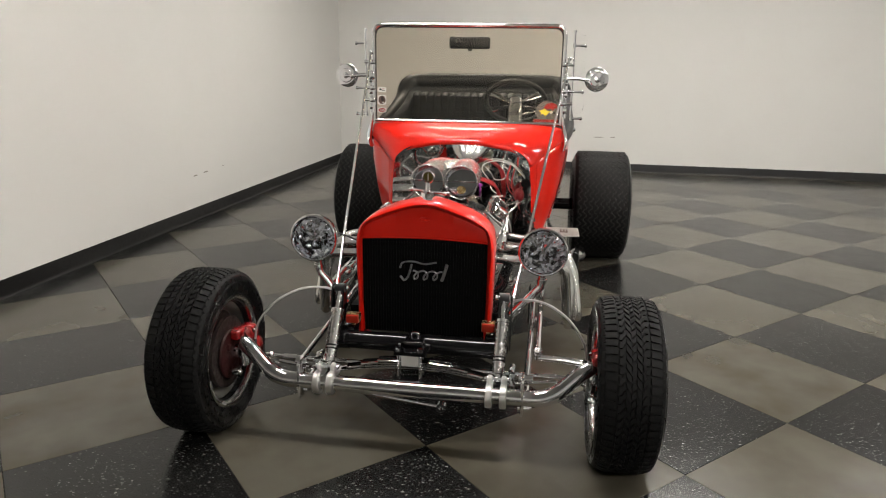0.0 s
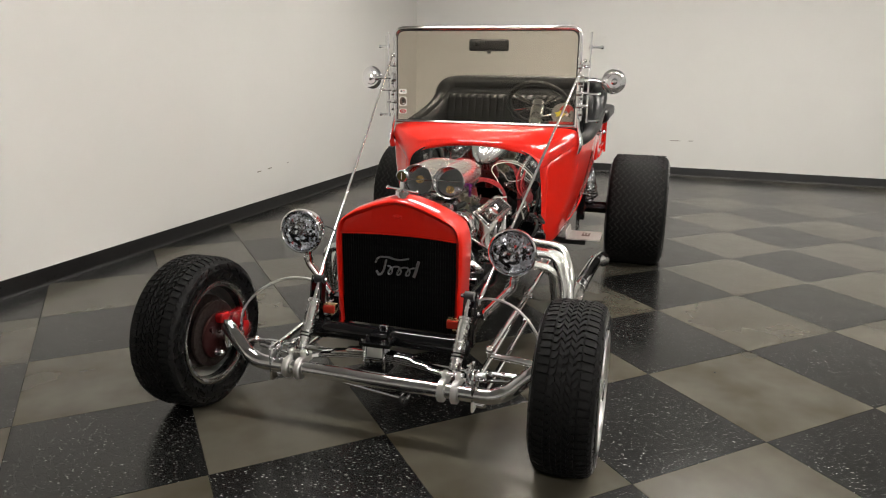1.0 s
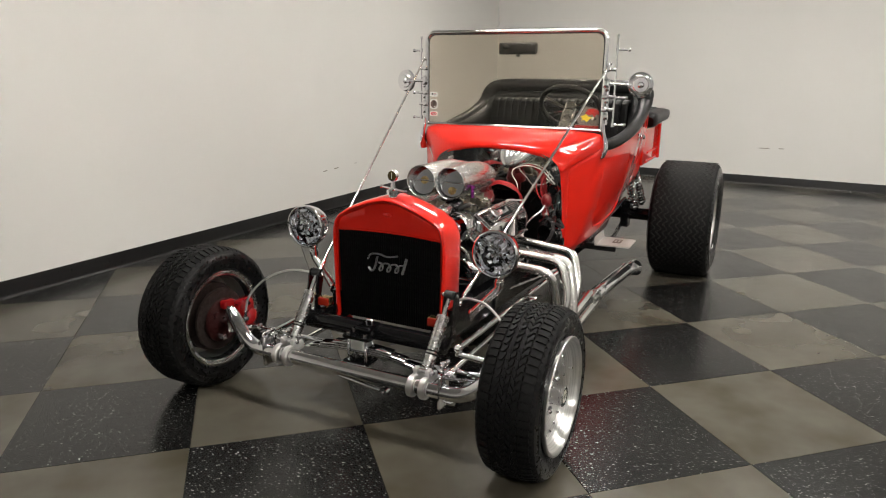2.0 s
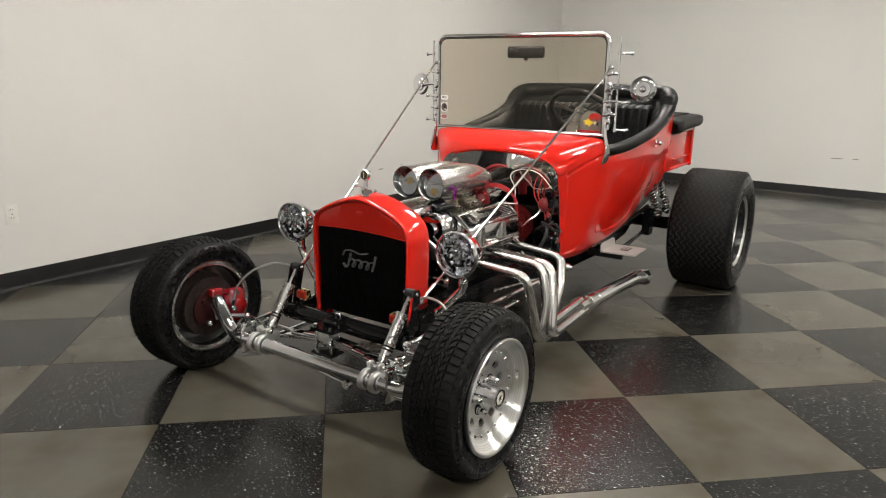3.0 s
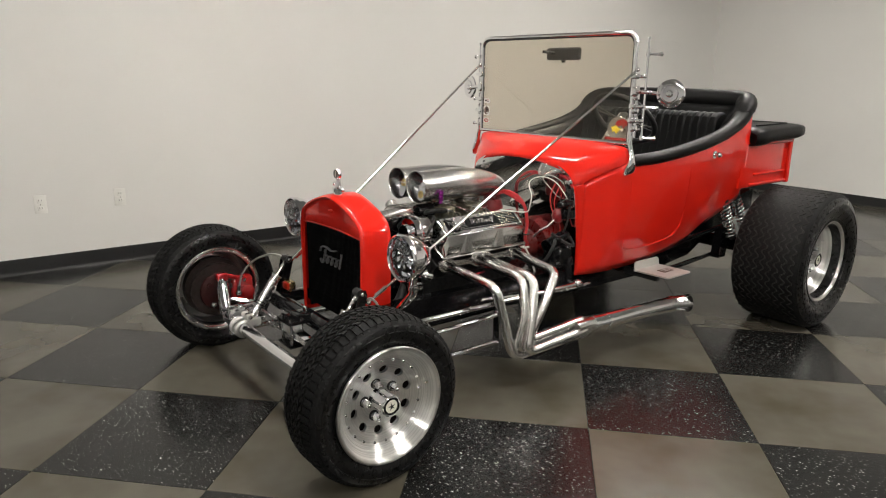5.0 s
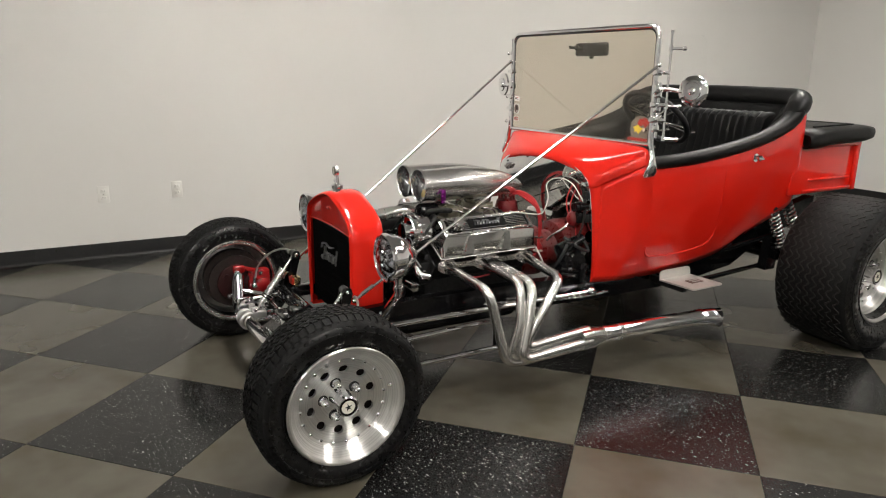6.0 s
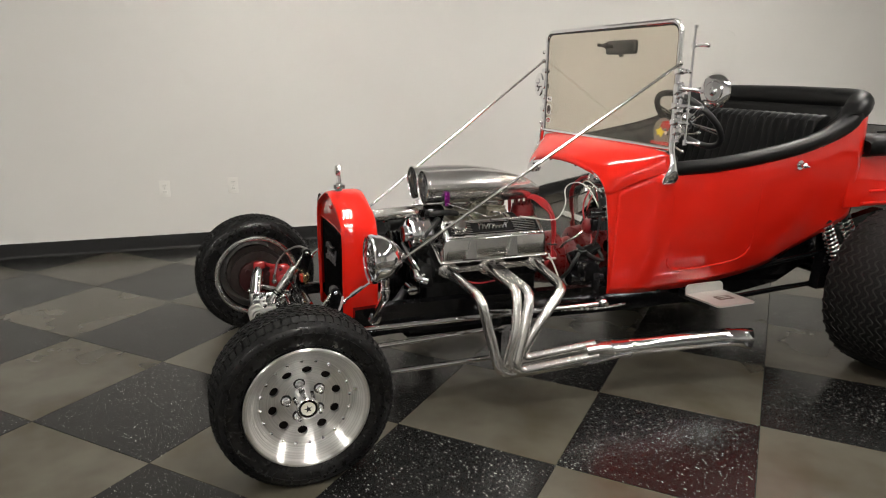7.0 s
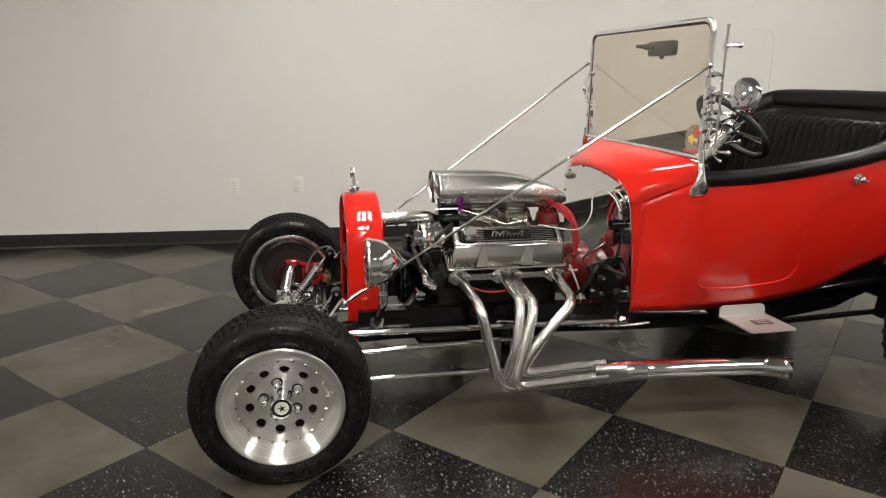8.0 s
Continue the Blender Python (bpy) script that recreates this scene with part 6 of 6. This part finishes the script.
for pts, mat, r in (([(0.255, 1.350, 0.800), (0.238, 1.335, 0.730), (0.262, 1.335, 0.660), (0.325, 1.352, 0.630)], WIRE_RED, 0.0034), ([(0.275, 1.352, 0.780), (0.262, 1.338, 0.700), (0.300, 1.345, 0.600), (0.315, 1.33, 0.540)], WIRE_RED, 0.003),
                    ([(0.212, 1.19, 0.52), (0.240, 1.215, 0.45), (0.262, 1.235, 0.372)], WIRE_WHITE, 0.0042),
                    ([(-0.05, 1.2, 0.7), (-0.15, 1.3, 0.66), (-0.25, 1.37, 0.62)], GREASY, 0.003), ([(0.236, 0.76, 0.452), (0.262, 0.83, 0.436), (0.245, 0.92, 0.432)], WIRE_RED, 0.0038),
                    ([(0.300, 1.362, 0.800), (0.338, 1.350, 0.740), (0.346, 1.345, 0.640), (0.330, 1.33, 0.560)], GREASY, 0.005),
                    ([(0.318, 1.360, 0.790), (0.350, 1.352, 0.700), (0.340, 1.340, 0.600)], GREASY, 0.004)):
    bm = bmesh.new()
    tube(bm, spline(pts, 6), r, 8)
    part("wire", bm, mat, engine)

# small fittings on the firewall: terminal blocks, bulkhead nuts, a relay
for x, z, w, h, mat in ((0.336, 0.760, 0.022, 0.034, GREASY), (0.340, 0.706, 0.020, 0.028, DULL_CHROME), (0.334, 0.655, 0.026, 0.036, GREASY), (-0.256, 0.821, 0.016, 0.030, DULL_CHROME), (0.322, 0.806, 0.018, 0.020, DULL_CHROME)):
    bm = bmesh.new()
    box(bm, (x, firewall_y(z) - 0.010, z), (w, 0.022, h), 0.004)
    cyl(bm, (x, firewall_y(z) - 0.018, z), (x, firewall_y(z) - 0.030, z), 0.006, seg=8)
    part("firewall_fitting", bm, mat, fw, "small fitting bolted to the firewall")

bm = bmesh.new()
ball(bm, (0.302, 1.325, 0.652), 0.032, 16, (0.9, 1.0, 1.15))
cyl(bm, (0.302, 1.325, 0.652), (0.325, 1.362, 0.700), 0.020, 0.014, seg=14)
part("rubber_boot", bm, LID_RED, fw, "dark maroon rubber boot")
bm = bmesh.new()
cyl(bm, (0.334, 1.300, 0.712), (0.334, 1.368, 0.712), 0.020, seg=18)
cyl(bm, (0.334, 1.318, 0.712), (0.334, 1.330, 0.712), 0.024, seg=18)
box(bm, (0.330, 1.340, 0.662), (0.030, 0.045, 0.050), 0.008, seg=3)
part("flasher_can", bm, BLACK, fw, "gloss black canister on the firewall")
bm = bmesh.new()
tube(bm, spline([(0.298, 1.300, 0.630), (0.292, 1.270, 0.606), (0.262, 1.245, 0.580), (0.235, 1.235, 0.548)], 6), 0.0055, 9)
part("drain_tube", bm, HEADER, fw, "short bright metal tube")

# gearbox, steering box, pedals side
bm = bmesh.new()
lathe(bm, [(1.165, 0.0), (1.166, 0.100), (1.185, 0.104), (1.215, 0.108), (1.28, 0.122), (1.335, 0.124), (1.345, 0.112), (1.36, 0.085), (1.55, 0.085)], 32, "y", (0.0, 0, 0.44))
part("bell_housing", bm, BELL, car, "red bell housing")
bm = bmesh.new()
box(bm, (0.325, 1.300, 0.475), (0.085, 0.115, 0.100), 0.026, seg=4)
cyl(bm, (0.345, 1.300, 0.475), (0.385, 1.300, 0.475), 0.046, 0.040, seg=24)
cyl(bm, (0.385, 1.300, 0.475), (0.394, 1.300, 0.475), 0.018, seg=16)
cyl(bm, (0.322, 1.235, 0.515), (0.322, 1.365, 0.560), 0.034, 0.026, seg=20)
cyl(bm, (0.335, 1.222, 0.440), (0.335, 1.380, 0.428), 0.030, seg=20)
box(bm, (0.392, 1.318, 0.405), (0.020, 0.036, 0.135), 0.008)
box(bm, (0.352, 1.268, 0.552), (0.034, 0.042, 0.030), 0.010, seg=3)
sb = part("steering_box", bm, BLACK, car, "black steering box")
for q in ((0.366, 1.268, 0.508), (0.366, 1.334, 0.508), (0.366, 1.268, 0.443), (0.366, 1.334, 0.443), (0.398, 1.318, 0.352)):
    bm = bmesh.new()
    cyl(bm, q, (q[0] + 0.014, q[1], q[2]), 0.008, seg=6)
    part("bolt", bm, DULL_CHROME, sb)

for pts in ([(0.352, 1.262, 0.560), (0.372, 1.225, 0.530), (0.350, 1.205, 0.470), (0.300, 1.190, 0.420)], [(0.360, 1.345, 0.560), (0.385, 1.350, 0.520), (0.372, 1.300, 0.540), (0.330, 1.255, 0.580)]):
    bm = bmesh.new()
    tube(bm, spline(pts, 6), 0.0075, 10)
    part("pressure_hose", bm, GREASY, sb, "black rubber hose")

# front of the engine: pulleys, alternator, pump, hose
for c, r, n in (((0.0, 0.505, 0.40), 0.084, 5), ((0.0, 0.535, 0.55), 0.070, 3), ((0.165, 0.560, 0.40), 0.055, 2)):
    bm = bmesh.new()
    prof = [(0.004, 0.0), (0.004, r - 0.020), (0.0, r - 0.008), (0.0, r)]
    for k in range(n):
        prof += [(0.020 * k + 0.004, r), (0.020 * k + 0.009, r - 0.014), (0.020 * k + 0.014, r), (0.020 * k + 0.018, r)]
    lathe(bm, prof + [(0.020 * n, r - 0.01), (0.020 * n, 0.0)], 40, "y", c)
    part("pulley", bm, BLACK, engine, "gloss black belt pulley")
bm = bmesh.new()
tube(bm, [(0.163, 0.580, 0.69), (0.20, 0.580, 0.66), (0.085, 0.580, 0.40), (0.0, 0.580, 0.315), (-0.085, 0.580, 0.40), (-0.07, 0.580, 0.56), (0.10, 0.580, 0.70)], 0.006, 8, closed=True)
part("fan_belt", bm, RUBBER, engine)
bm = bmesh.new()
c = (0.150, 0, 0.640)
lathe(bm, [(0.545, 0.0), (0.545, 0.034), (0.566, 0.034), (0.570, 0.060), (0.590, 0.066), (0.602, 0.062), (0.606, 0.066), (0.618, 0.066), (0.622, 0.062), (0.650, 0.064), (0.665, 0.052), (0.667, 0.0)], 32, "y", c)
for k in range(10):
    a = 2 * math.pi * k / 10
    box(bm, (c[0] + 0.05 * math.cos(a), 0.578, c[2] + 0.05 * math.sin(a)), (0.014, 0.012, 0.014), 0.003)
part("alternator", bm, CHROME, engine, "chrome alternator")
bm = bmesh.new()
tube(bm, spline([(0.12, 0.395, 0.712), (0.12, 0.45, 0.715), (0.115, 0.54, 0.720), (0.095, 0.61, 0.712), (0.05, 0.655, 0.680), (0.03, 0.68, 0.64)], 7), 0.0255, 16)
for y in (0.425, 0.475):
    cyl(bm, (0.12, y, 0.7145), (0.12, y + 0.012, 0.7148), 0.0285, seg=20)
lathe(bm, [(0.60, 0.036), (0.63, 0.034), (0.65, 0.024)], 20, "z", (0.02, 0.675, 0))
part("radiator_hose", bm, HEADER, engine, "chrome upper radiator hose")
bm = bmesh.new()
tube(bm, spline([(0.13, 0.60, 0.52), (0.20, 0.58, 0.50), (0.235, 0.585, 0.475), (0.24, 0.62, 0.46)], 6), 0.018, 14)
box(bm, (0.20, 0.60, 0.47), (0.06, 0.04, 0.04), 0.010)
cyl(bm, (0.18, 0.56, 0.425), (0.24, 0.56, 0.425), 0.020, seg=16)
tube(bm, [(0.15, 0.545, 0.60), (0.21, 0.56, 0.55), (0.22, 0.59, 0.50)], 0.010, 10)
box(bm, (0.12, 0.60, 0.585), (0.10, 0.03, 0.02), 0.005)
part("water_pump", bm, CHROME, engine, "chrome water pump and fittings")
for pts, r in (([(0.10, 0.66, 0.700), (0.13, 0.73, 0.712), (0.11, 0.80, 0.700)], 0.012), ([(0.195, 0.60, 0.60), (0.205, 0.64, 0.66), (0.15, 0.70, 0.690), (0.06, 0.70, 0.66)], 0.009), ([(0.20, 0.43, 0.60), (0.19, 0.50, 0.585), (0.15, 0.58, 0.52)], 0.016), ([(0.17, 0.40, 0.36), (0.16, 0.50, 0.34), (0.10, 0.60, 0.42)], 0.020)):
    bm = bmesh.new()
    tube(bm, spline(pts, 6), r, 12)
    part("rubber_hose", bm, GREASY, engine, "black rubber hose")
bm = bmesh.new()
lathe(bm, [(0.655, 0.0), (0.656, 0.030), (0.662, 0.034), (0.735, 0.034), (0.742, 0.028), (0.743, 0.0)], 28, "y", (0.085, 0, 0.705))
part("filter_canister", bm, BLACK, engine, "gloss black canister before the carburettor")
bm = bmesh.new()
box(bm, (0.10, 0.64, 0.46), (0.18, 0.06, 0.10), 0.012)
box(bm, (-0.10, 0.64, 0.46), (0.18, 0.06, 0.10), 0.012)
lathe(bm, [(0.66, 0.0), (0.65, 0.10), (0.62, 0.11), (0.60, 0.06), (0.60, 0.0)], 24, "y", (0, 0, 0.42))
cyl(bm, (-0.15, 0.57, 0.62), (-0.15, 0.66, 0.62), 0.05, seg=20)
part("timing_cover", bm, GREASY, engine)

# exhaust headers
STARTS = (0.720, 0.896, 0.937, 1.120)
BENDS = ((0.528, 0.731, 0.462), (0.520, 0.884, 0.474), (0.544, 0.929, 0.470), (0.522, 1.086, 0.468))
KNEES = ((0.545, 0.770, 0.300), (0.566, 0.862, 0.330), (0.585, 0.885, 0.330), (0.585, 0.950, 0.365))
FEET = ((0.560, 0.806, 0.158), (0.560, 0.822, 0.180), (0.604, 0.842, 0.184), (0.580, 0.866, 0.222))
ENDS = ((0.572, 1.20, 0.172), (0.548, 1.20, 0.205), (0.606, 1.20, 0.202), (0.580, 1.20, 0.240))
TUBE = 0.0203
for s in SIDES:
    # flange: broad at the ports, waisted between them
    edge = []
    for k in range(61):
        y = 0.676 + 0.488 * k / 60
        near = min(abs(y - p) for p in (0.720, 0.896, 0.937, 1.120)) if not 0.896 < y < 0.937 else 0.0
        edge.append((y, 0.012 + 0.019 * math.exp(-(near / 0.034) ** 4)))
    outline = [Vector((s * 0.216, y, 0.489 + h)) for y, h in edge] + [Vector((s * 0.216, y, 0.489 - h)) for y, h in edge[::-1]]
    bm = bmesh.new()
    prism(bm, outline, (s * 0.011, 0, 0))
    flange = part("exhaust_flange", bm, HEADER, car, "bright steel exhaust flange with waisted bridges")
    for y, dy in ((0.720, -0.030), (0.720, 0.034), (0.896, -0.031), (0.9165, 0.0), (0.937, 0.031), (1.120, -0.034), (1.120, 0.030)):
        bm = bmesh.new()
        up = 0.022 if dy == 0.0 else 0.004
        cyl(bm, (s * 0.225, y + dy, 0.489 + up), (s * 0.239, y + dy, 0.489 + up), 0.0075, seg=6)
        cyl(bm, (s * 0.225, y + dy, 0.489 + up), (s * 0.229, y + dy, 0.489 + up), 0.0105, seg=14)
        part("bolt", bm, DULL_CHROME, flange)
    for y, b, k, f, e in zip(STARTS, BENDS, KNEES, FEET, ENDS):
        bm = bmesh.new()
        pts = rounded([(0.222, y, 0.487), b, k, f, e], 0.052, 9)
        tube(bm, [Vector((s * q.x, q.y, q.z)) for q in pts], TUBE, 20)
        pipe = part("header_pipe", bm, HEADER, car, "satin bright exhaust header pipe")
        # weld bead where the pipe leaves the flange
        bm = bmesh.new()
        d = (Vector(b) - Vector((0.222, y, 0.487))).normalized()
        c = Vector((0.228, y, 0.4868))
        u, v = d.cross(Vector((0, 0, 1))).normalized(), Vector((0, 0, 1))
        tube(bm, [Vector((s * q.x, q.y, q.z)) for q in (c + (TUBE + 0.001) * (math.cos(a) * u + math.sin(a) * v) for a in (2 * math.pi * n / 20 for n in range(20)))], 0.003, 6, closed=True)
        part("weld_bead", bm, HEADER, pipe)
    # the two middle pipes leave the head side by side, joined by a web
    bm = bmesh.new()
    lo = [Vector((0.222, 0.916, 0.487)), Vector((0.36, 0.913, 0.481)), Vector((0.48, 0.907, 0.475))]
    rows = [[(s * q.x, q.y - w, q.z + TUBE * 0.93), (s * q.x, q.y + w, q.z + TUBE * 0.93), (s * q.x, q.y + w, q.z - TUBE * 0.93), (s * q.x, q.y - w, q.z - TUBE * 0.93)] for q, w in zip(lo, (0.022, 0.021, 0.016))]
    g = sheet(bm, rows, closed=True)
    bm.faces.new(g[-1])
    part("pipe_web", bm, HEADER, car, "plate joining the middle header pipes")
    # collector that gathers the four pipes
    bm = bmesh.new()
    rows = []
    for y, r, grow in ((1.150, 0.0215, 1.0), (1.205, 0.0222, 0.97), (1.235, 0.026, 0.72), (1.262, 0.034, 0.25), (1.282, 0.0372, 0.0), (1.300, 0.0372, 0.0)):
        ring = []
        for n in range(32):
            a = 2 * math.pi * n / 32
            w = 1 + 0.10 * grow * math.cos(4 * a - math.pi)
            ring.append((s * (0.578 + 0.006 * (1 - grow) + (r + 0.027 * grow) * w * math.cos(a)), y, 0.2055 + (r + 0.024 * grow) * w * math.sin(a)))
        rows.append(ring)
    g = sheet(bm, rows, closed=True)
    bm.faces.new(g[0])
    part("collector", bm, HEADER, car, "satin bright exhaust collector")
    bm = bmesh.new()
    tube(bm, [Vector((s * x, y, z)) for x, y, z in ((0.584, 1.285, 0.2055), (0.585, 1.30, 0.206), (0.60, 1.60, 0.203), (0.614, 1.82, 0.199), (0.621, 1.855, 0.198), (0.633, 1.900, 0.196), (0.650, 1.938, 0.193))],
         [0.0362, 0.036, 0.036, 0.036, 0.037, 0.040, 0.046], 28, caps=False)
    pipe = solidify(part("side_pipe", bm, CHROME, car, "chrome side exhaust pipe with a turned-out tip"), 0.002)
    for y, x, z, r in ((1.285, 0.5845, 0.206, 0.0395), (1.37, 0.589, 0.2055, 0.0385), (1.845, 0.6155, 0.1975, 0.0395)):
        bm = bmesh.new()
        lathe(bm, [(-0.012, r - 0.003), (-0.010, r), (0.010, r), (0.012, r - 0.003)], 28, "y", (s * x, y, z))
        part("pipe_clamp", bm, CHROME, pipe)
    # black plug stands in for the shade inside the open tip
    bm = bmesh.new()
    cyl(bm, (s * 0.640, 1.915, 0.195), (s * 0.627, 1.88, 0.197), 0.036, seg=24)
    part("soot_plug", bm, DARK, pipe)

# ---- floor: square waxed tiles laid cornerwise to the walls ----
D = 0.43105
GAP = 0.0012
HALF = 0.6096 / 2 - GAP


def clip(poly, ax, limit, keep_low):
    out = []
    for p, q in zip(poly, poly[1:] + poly[:1]):
        a, b = (p[ax] - limit) * (1 if keep_low else -1), (q[ax] - limit) * (1 if keep_low else -1)
        if a <= 0:
            out.append(p)
        if a * b < 0:
            t = a / (a - b)
            out.append(tuple(p[i] + (q[i] - p[i]) * t for i in (0, 1)))
    return out


floor_bm = bmesh.new()
box(floor_bm, ((EX + WX) / 2, (WY + EY) / 2, -0.054), (EX - WX + 0.6, WY - EY + 0.3, 0.10))
floor = tagged(part("floor", floor_bm, DARK), "checkered floor of waxed black and grey vinyl tiles", "floor", kind="structure")
bm = bmesh.new()
box(bm, (0, 0, -0.002), (2 * HALF, 2 * HALF, 0.004), 0.0006, seg=1)
tile_mesh = {1: finish("tile", bm, TILE_DARK)}
bm = bmesh.new()
box(bm, (0, 0, -0.002), (2 * HALF, 2 * HALF, 0.004), 0.0006, seg=1)
tile_mesh[0] = finish("tile", bm, TILE_LIGHT)
rest = {0: ([], []), 1: ([], [])}
singles = 0
R45 = Matrix.Rotation(radians(45), 4, "Z")
for i in range(-24, 26):
    for j in range(-24, 26):
        cx, cy = D * (i - j), D * (i + j + 1)
        if not (WX - 0.6 < cx < EX + 0.6 and EY - 0.6 < cy < WY + 0.6):
            continue
        dark = 1 if (i + j) % 2 == 0 else 0
        inside = WX - 0.05 + D < cx < EX - D and EY + D < cy < WY - D
        if inside and cx < 4.6 and cy > -1.6 and singles < 295:
            t = new("tile", tile_mesh[dark])
            t.parent = floor
            t.matrix_basis = Matrix.Translation((cx, cy, 0)) @ R45
            singles += 1
            continue
        r = HALF * math.sqrt(2)
        poly = [(cx + r, cy), (cx, cy + r), (cx - r, cy), (cx, cy - r)]
        poly = clip(clip(clip(clip(poly, 0, WX - 0.10, False), 0, EX + 0.02, True), 1, EY - 0.02, False), 1, WY + 0.02, True)
        if len(poly) > 2:
            vs, fs = rest[dark]
            fs.append(list(range(len(vs), len(vs) + len(poly))))
            vs.extend((x, y, 0.0) for x, y in poly)
for dark, mat in ((1, TILE_DARK), (0, TILE_LIGHT)):
    me = bpy.data.meshes.new("far_tiles")
    me.from_pydata(rest[dark][0], [], rest[dark][1])
    me.materials.append(mat)
    o = new("far_tiles", me)
    o.parent = floor
    tagged(o, kind="stuff")
